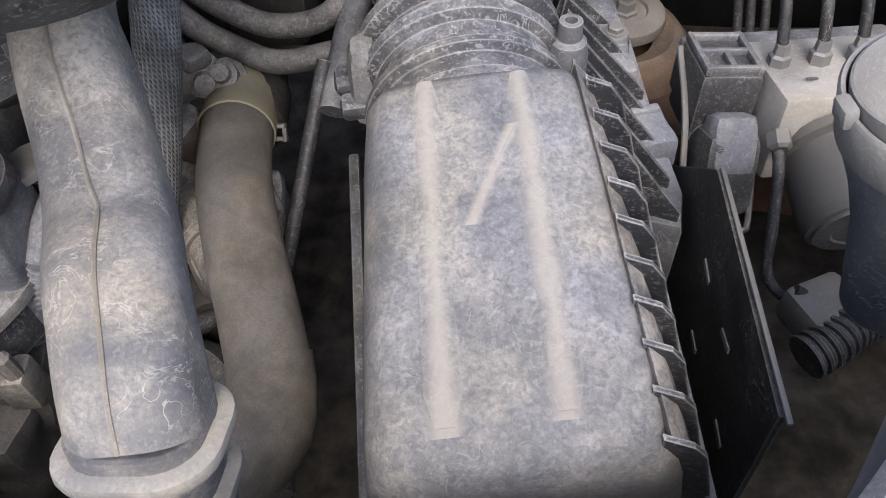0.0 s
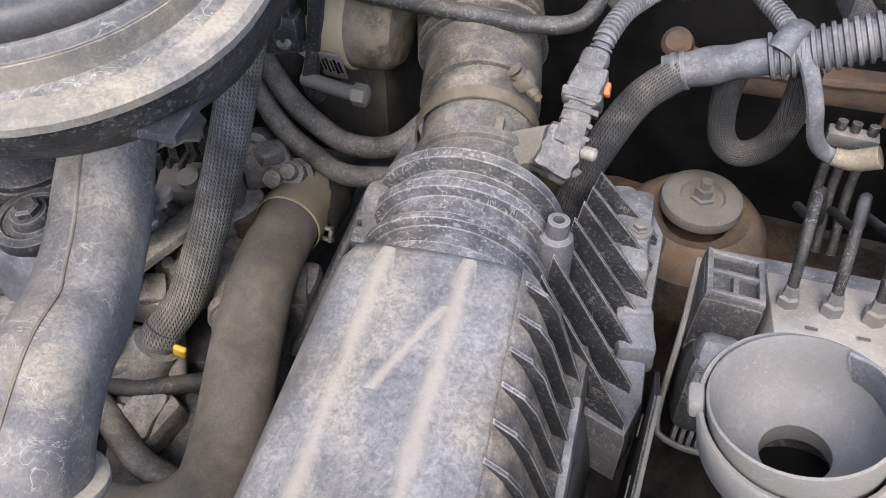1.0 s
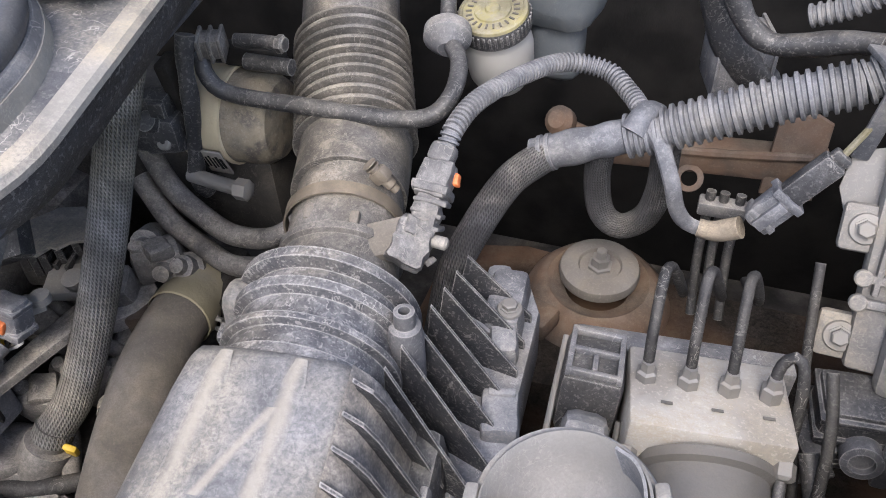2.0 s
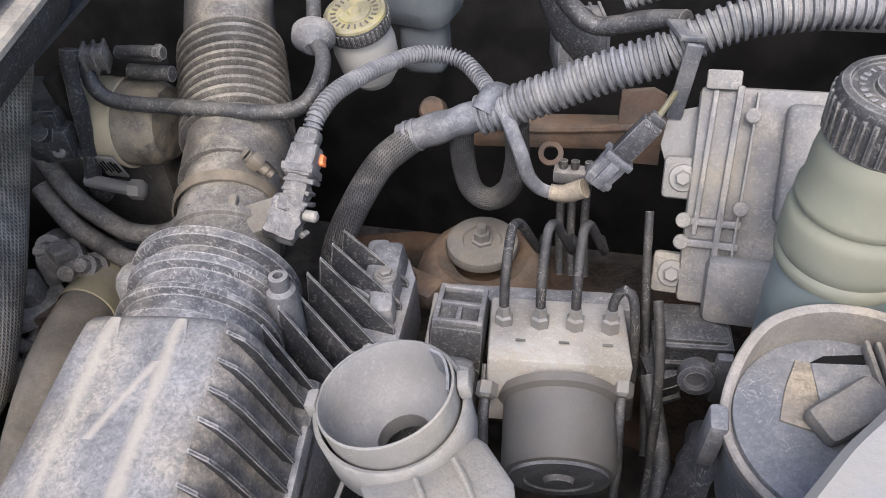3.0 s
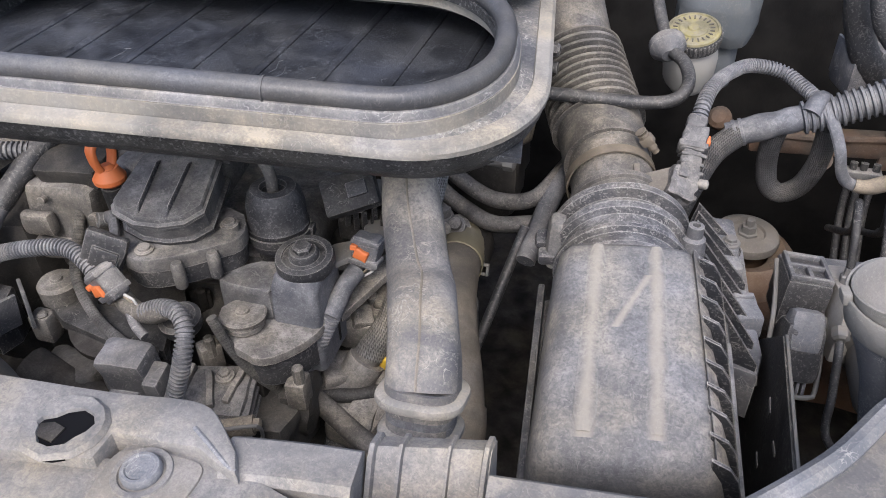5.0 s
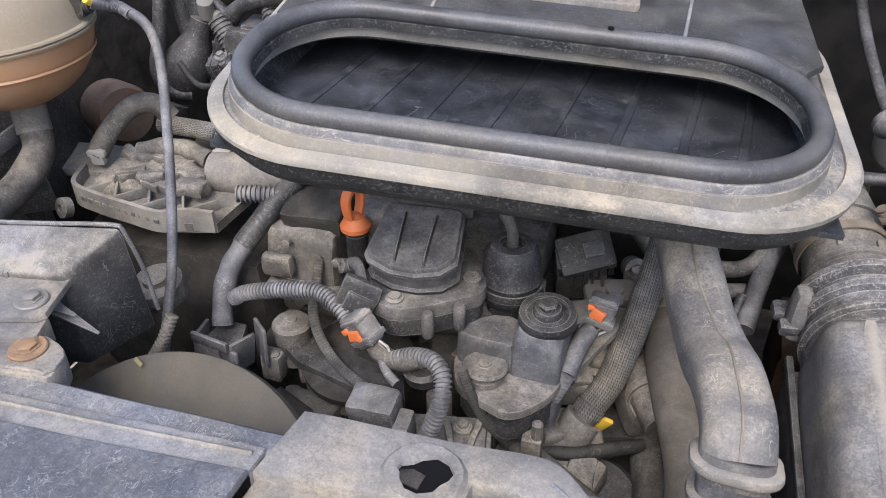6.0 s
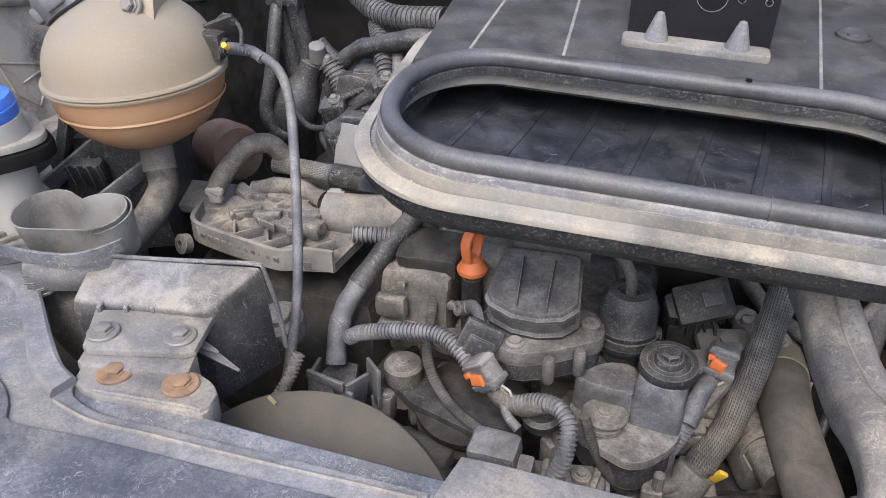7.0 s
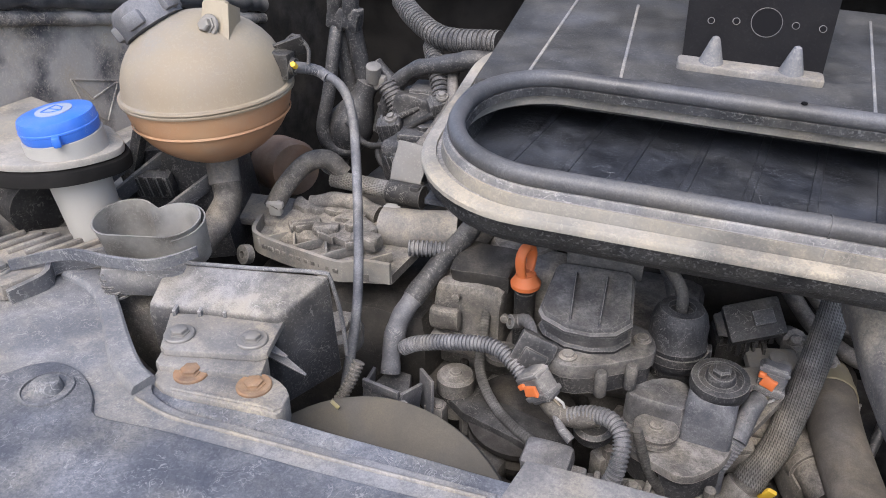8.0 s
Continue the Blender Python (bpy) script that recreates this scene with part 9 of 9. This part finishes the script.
line, _ = smooth_line([(x, y, 0.958) for x, y in rim], 0.006)
b = bmesh.new()
loops = []
for k, p in enumerate(line):
    d = (line[min(k + 1, len(line) - 1)] - line[max(k - 1, 0)]).normalized()
    s = d.cross(Z).normalized() * 0.0022
    loops.append([p - s, p + s, p + s - Z * 0.022, p - s - Z * 0.022])
loft(b, loops)
bmesh.ops.recalc_face_normals(b, faces=b.faces)
part("edge", b, FLANGE, fp, "pale cast edge")
b = bmesh.new()
slab(b, [(-0.69, 0.25), (-0.690, 0.226), (-0.672, 0.194), (-0.640, 0.184), (-0.563, 0.176), (-0.515, 0.192), (-0.515, 0.25)], 0.01, pose(0, 0, 0.944), 0)
part("shelf", b, ENGINE, fp)
for k in range(7):
    b = bmesh.new()
    rbox(b, (0.0025, 0.040, 0.010), pose(-0.652 + k * 0.019, 0.199 + 0.004 * (k % 2), 0.950, 0, 0, 35 if k % 2 else -35), 0.0008)
    part("cell_web", b, FLANGE, fp)
b = bmesh.new()
lathe(b, [(0.010, -0.004), (0.010, 0.004), (0.004, 0.005), (0.004, -0.004)], aim((-0.672, 0.172, 0.940), (-0.3, -0.9, 0.3)), seg=16)
part("lug", b, ENGINE, fp)
for x, y, z in ((-0.672, 0.228, 0.968), (-0.556, 0.270, 0.968)):
    b = bmesh.new()
    rbox(b, (0.014, 0.010, 0.018), pose(x, y, z, 10, 0, 15), 0.003)
    rbox(b, (0.018, 0.006, 0.006), pose(x + 0.002, y - 0.003, z + 0.005, 10, 0, 15), 0.001)
    part("clip", b, MILK, fp, "white spring clip")
for i in range(6):
    b = bmesh.new()
    rbox(b, (0.018, 0.003, 0.008), pose(-0.645 + i * 0.016, 0.212 + random.uniform(-0.004, 0.006), 0.958, 0, 0, random.uniform(-50, 50)), 0.001)
    part("web", b, ENGINE, fp)
hose("breather_hose", [(-0.676, 0.228, 0.966), (-0.670, 0.250, 0.987), (-0.658, 0.272, 1.004), (-0.640, 0.285, 1.006), (-0.625, 0.29, 0.99)], 0.0105, RUBBER, "dusty braided breather hose by the throttle", seg=14)
hose("breather_hose", [(-0.635, 0.285, 0.985), (-0.60, 0.285, 0.985), (-0.565, 0.285, 0.985), (-0.53, 0.285, 0.985)], 0.0095, BRAID, "braided hose with a black end fitting", seg=14)
b = tube(bmesh.new(), [(-0.565, 0.283, 0.985), (-0.525, 0.283, 0.985)], 0.0125, seg=16)
rbox(b, (0.012, 0.012, 0.022), pose(-0.532, 0.280, 0.988), 0.003)
solo("hose_end", b, DARK, "black quick-fit hose end", "fitting")
b = tube(bmesh.new(), [(-0.56, 0.26, 0.955), (-0.52, 0.265, 0.957), (-0.48, 0.275, 0.96)], 0.021, seg=20)
solo("throttle_pipe", b, PANEL, "dusty grey pipe into the throttle", "pipe")
b = bmesh.new()
lathe(b, [(0.030, -0.03), (0.033, -0.02), (0.033, 0.02), (0.029, 0.03)], aim((-0.728, 0.325, 0.968), (0.85, -0.45, 0.15)), seg=30)
solo("rusty_canister", b, CANRUST, "rust-brown canister behind the tank", "canister")
b = bmesh.new()
lathe(b, [(0.010, 0), (0.014, 0.003), (0.013, 0.018), (0.020, 0.034), (0.0275, 0.050), (0.029, 0.064), (0.024, 0.082), (0.015, 0.096), (0.0135, 0.104), (0.015, 0.106), (0.014, 0.125)], aim((-0.664, 0.420, 1.052), (-0.038, -0.030, -0.105)), seg=28)
solo("coolant_neck", b, PLASTIC, "bulged dusty coolant neck", "hose")
b = bmesh.new()
lathe(b, [(0.009, 0), (0.009, 0.02), (0.006, 0.022)], aim((-0.655, 0.415, 1.055), (0.2, -0.3, 0.9)), seg=12)
lump(b, (0.026, 0.02, 0.018), pose(-0.652, 0.422, 1.052), 0.004, 0.001, 90, 3)
solo("bleed_screw", b, CAST, "dusty bleed screw on the coolant neck", "fitting")
hose("loop_hose", [(-0.70, 0.42, 1.13), (-0.698, 0.40, 1.09), (-0.700, 0.385, 1.04), (-0.705, 0.375, 1.00), (-0.695, 0.378, 0.975), (-0.675, 0.39, 0.97)], 0.0080, PLASTIC, "thin dusty looped coolant hose")
for x in (-0.700, -0.680):
    b = tube(bmesh.new(), [(x + 0.012, 0.42, 1.03), (x + 0.004, 0.42, 1.08), (x, 0.415, 1.12), (x + 0.003, 0.41, 1.15), (x + 0.01, 0.42, 1.19)], 0.010, seg=12)
    lump(b, (0.022, 0.016, 0.026), pose(x + 0.002, 0.412, 1.125, 0, 10, 0), 0.003, 0.0015, 90, 3)
    solo("heater_pipe", b, PLASTIC, "dusty heater pipe stub with a clip", "pipe")
for x, y, z, sx, sy, sz in ((-0.565, 0.345, 1.00, 0.05, 0.06, 0.05), (-0.53, 0.37, 1.015, 0.06, 0.06, 0.05), (-0.575, 0.41, 1.03, 0.07, 0.08, 0.05), (-0.50, 0.43, 1.03, 0.07, 0.08, 0.05)):
    b = bmesh.new()
    lump(b, (sx, sy, sz), pose(x, y, z, random.uniform(-8, 8), 0, random.uniform(-15, 15)), 0.006, 0.004, 60)
    rbox(b, (sx * 0.6, sy * 0.5, 0.015), pose(x, y - 0.005, z + sz / 2, 0, 0, 12), 0.003)
    lathe(b, [(0.006, 0), (0.006, 0.006), (0.003, 0.007)], pose(x + 0.01, y, z + sz / 2 + 0.006), seg=10)
    solo("wiring_block", b, PLASTIC, "dusty dark wiring block on the gearbox", "wiring block", group="wiring blocks on the gearbox")
for i in range(4):
    x = -0.555 + i * 0.03
    hose("gearbox_wire", [(x - 0.02, 0.47, 1.06), (x, 0.42, 1.075 - i * 0.004), (x + 0.02, 0.37, 1.055), (x + 0.012, 0.33, 1.03), (x - 0.01, 0.31, 1.0)], 0.0065, RUBBER, "dusty sleeved wire over the gearbox", "wiring loom", wob=0.15)
hose("gearbox_harness", [(-0.640, 0.40, 1.00), (-0.631, 0.40, 1.029), (-0.613, 0.40, 1.063), (-0.589, 0.40, 1.081), (-0.557, 0.402, 1.089), (-0.527, 0.405, 1.096), (-0.48, 0.42, 1.10)], 0.0095, PLASTIC, "thick taped harness arching over the gearbox", "wiring loom", wob=0.25)
hose("gearbox_harness", [(-0.625, 0.392, 1.062), (-0.612, 0.388, 1.045), (-0.601, 0.382, 1.027), (-0.588, 0.376, 1.014), (-0.570, 0.37, 1.0)], 0.0115, VALVEM, "short corrugated harness beside the wiring blocks", "wiring loom", corr=(0.005, 0.0018))
hose("gearbox_harness", [(-0.634, 0.398, 1.035), (-0.632, 0.396, 1.012), (-0.621, 0.392, 0.997), (-0.591, 0.386, 0.993), (-0.56, 0.38, 0.985)], 0.0065, PLASTIC, "dark curved hose below the harness", "hose")
hose("gearbox_harness", [(-0.66, 0.43, 1.07), (-0.635, 0.425, 1.05), (-0.625, 0.41, 1.02), (-0.622, 0.40, 0.975)], 0.0085, PLASTIC, "dusty sleeved branch behind the coolant neck", "wiring loom", wob=0.25)
b = bmesh.new()
lump(b, (0.034, 0.004, 0.045), pose(-0.553, 0.305, 1.008, -25, 10, 15), 0.0015, 0.003, 50)
lump(b, (0.034, 0.022, 0.004), pose(-0.553, 0.300, 0.988, -10, 5, 15), 0.0015, 0.002, 50)
solo("metal_tab", b, CAST, "bent pale metal tab", "bracket")
# sleeved wires, plugs and a cross pipe in the gap between tank and scoop
for pts, r, label in (([(-0.60, 0.46, 1.09), (-0.575, 0.42, 1.08), (-0.555, 0.39, 1.055), (-0.545, 0.365, 1.03)], 0.010, "dark corrugated wiring sleeve behind the scoop"),
                      ([(-0.66, 0.50, 1.13), (-0.62, 0.46, 1.12), (-0.57, 0.43, 1.11), (-0.50, 0.42, 1.115)], 0.012, "dark taped harness under the bulkhead"),
                      ([(-0.52, 0.45, 1.09), (-0.515, 0.40, 1.07), (-0.525, 0.365, 1.045), (-0.54, 0.34, 1.02)], 0.009, "dark corrugated wiring sleeve behind the scoop")):
    hose("wiring_sleeve", pts, r, VALVEM, label, "wiring loom", corr=(0.006, 0.0022), seg=14)
for pts in ([(-0.575, 0.375, 1.045), (-0.60, 0.36, 1.03), (-0.61, 0.34, 1.00), (-0.59, 0.325, 0.985)], [(-0.545, 0.35, 1.05), (-0.575, 0.345, 1.03), (-0.585, 0.33, 1.005), (-0.56, 0.315, 0.99)], [(-0.66, 0.36, 1.02), (-0.63, 0.345, 1.005), (-0.60, 0.34, 1.01), (-0.57, 0.345, 1.025)]):
    hose("thin_wire", pts, 0.0035, DARK, "thin dark wire among the gearbox plugs", "wiring loom", seg=10)
for x, y, z, a in ((-0.600, 0.352, 1.025, 20), (-0.575, 0.325, 1.000, -15), (-0.548, 0.372, 1.050, 35)):
    gp = thing("gearbox_plug", (x, y, z - 0.012), "small dark ribbed plug on the gearbox", "plug", group="plugs on the gearbox")
    m = pose(x, y, z, 15, -10, a)
    part("shell", lump(bmesh.new(), (0.026, 0.020, 0.022), m, 0.003, 0.0012, 110, 3), PLASTIC, gp)
    for k in (-0.008, 0.0, 0.008):
        part("rib", rbox(bmesh.new(), (0.0025, 0.022, 0.024), m @ pose(k, 0, 0), 0.0006), VALVEM, gp)
    bolt(gp, m @ Vector((0.004, 0.0, 0.012)), m.to_3x3() @ Z, r=0.0042, h=0.004, washer=0.007)
# battery side box behind the washer neck
bb = thing("fuse_box", (-0.78, 0.20, 0.95), "black dusty fuse box with a ribbed connector", "fuse box")
b = bmesh.new()
rbox(b, (0.10, 0.11, 0.13), pose(-0.775, 0.225, 0.975, 0, -8, 20), 0.006)
part("case", b, PLASTIC, bb)
b = bmesh.new()
rbox(b, (0.040, 0.012, 0.030), pose(-0.765, 0.160, 1.005, 20, 0, 20), 0.003)
for i in range(4):
    rbox(b, (0.003, 0.016, 0.026), pose(-0.778 + i * 0.009, 0.156 + i * 0.003, 1.006, 20, 0, 20), 0.001)
part("connector", b, PLASTIC, bb)
for p, q, w in (((-0.800, 0.125, 1.015), (-0.765, 0.215, 1.060), 0.006), ((-0.786, 0.130, 1.000), (-0.748, 0.205, 1.045), 0.004), ((-0.735, 0.125, 0.985), (-0.715, 0.200, 1.010), 0.004)):
    p, q = Vector(p), Vector(q)
    b = rbox(bmesh.new(), (w, 0.018, (q - p).length), aim((p + q) / 2, q - p, (1, 0, 0)), 0.0015)
    part("edge", b, BLUEGREY, bb, "dusty raised edge")
b = bmesh.new()
rbox(b, (0.012, 0.012, 0.10), pose(-0.785, 0.155, 1.02, 0, 25, 0), 0.003)
part("edge", b, PLASTIC, bb)
b = bmesh.new()
lathe(b, [(0.022, -0.012), (0.024, 0.0), (0.022, 0.006), (0.012, 0.007), (0.011, 0.012), (0.005, 0.013)], pose(-0.535, 0.125, 0.915, 10, 0, 0), seg=24)
solo("round_mount", b, ENGINE, "round dusty engine mount top", "engine mount")
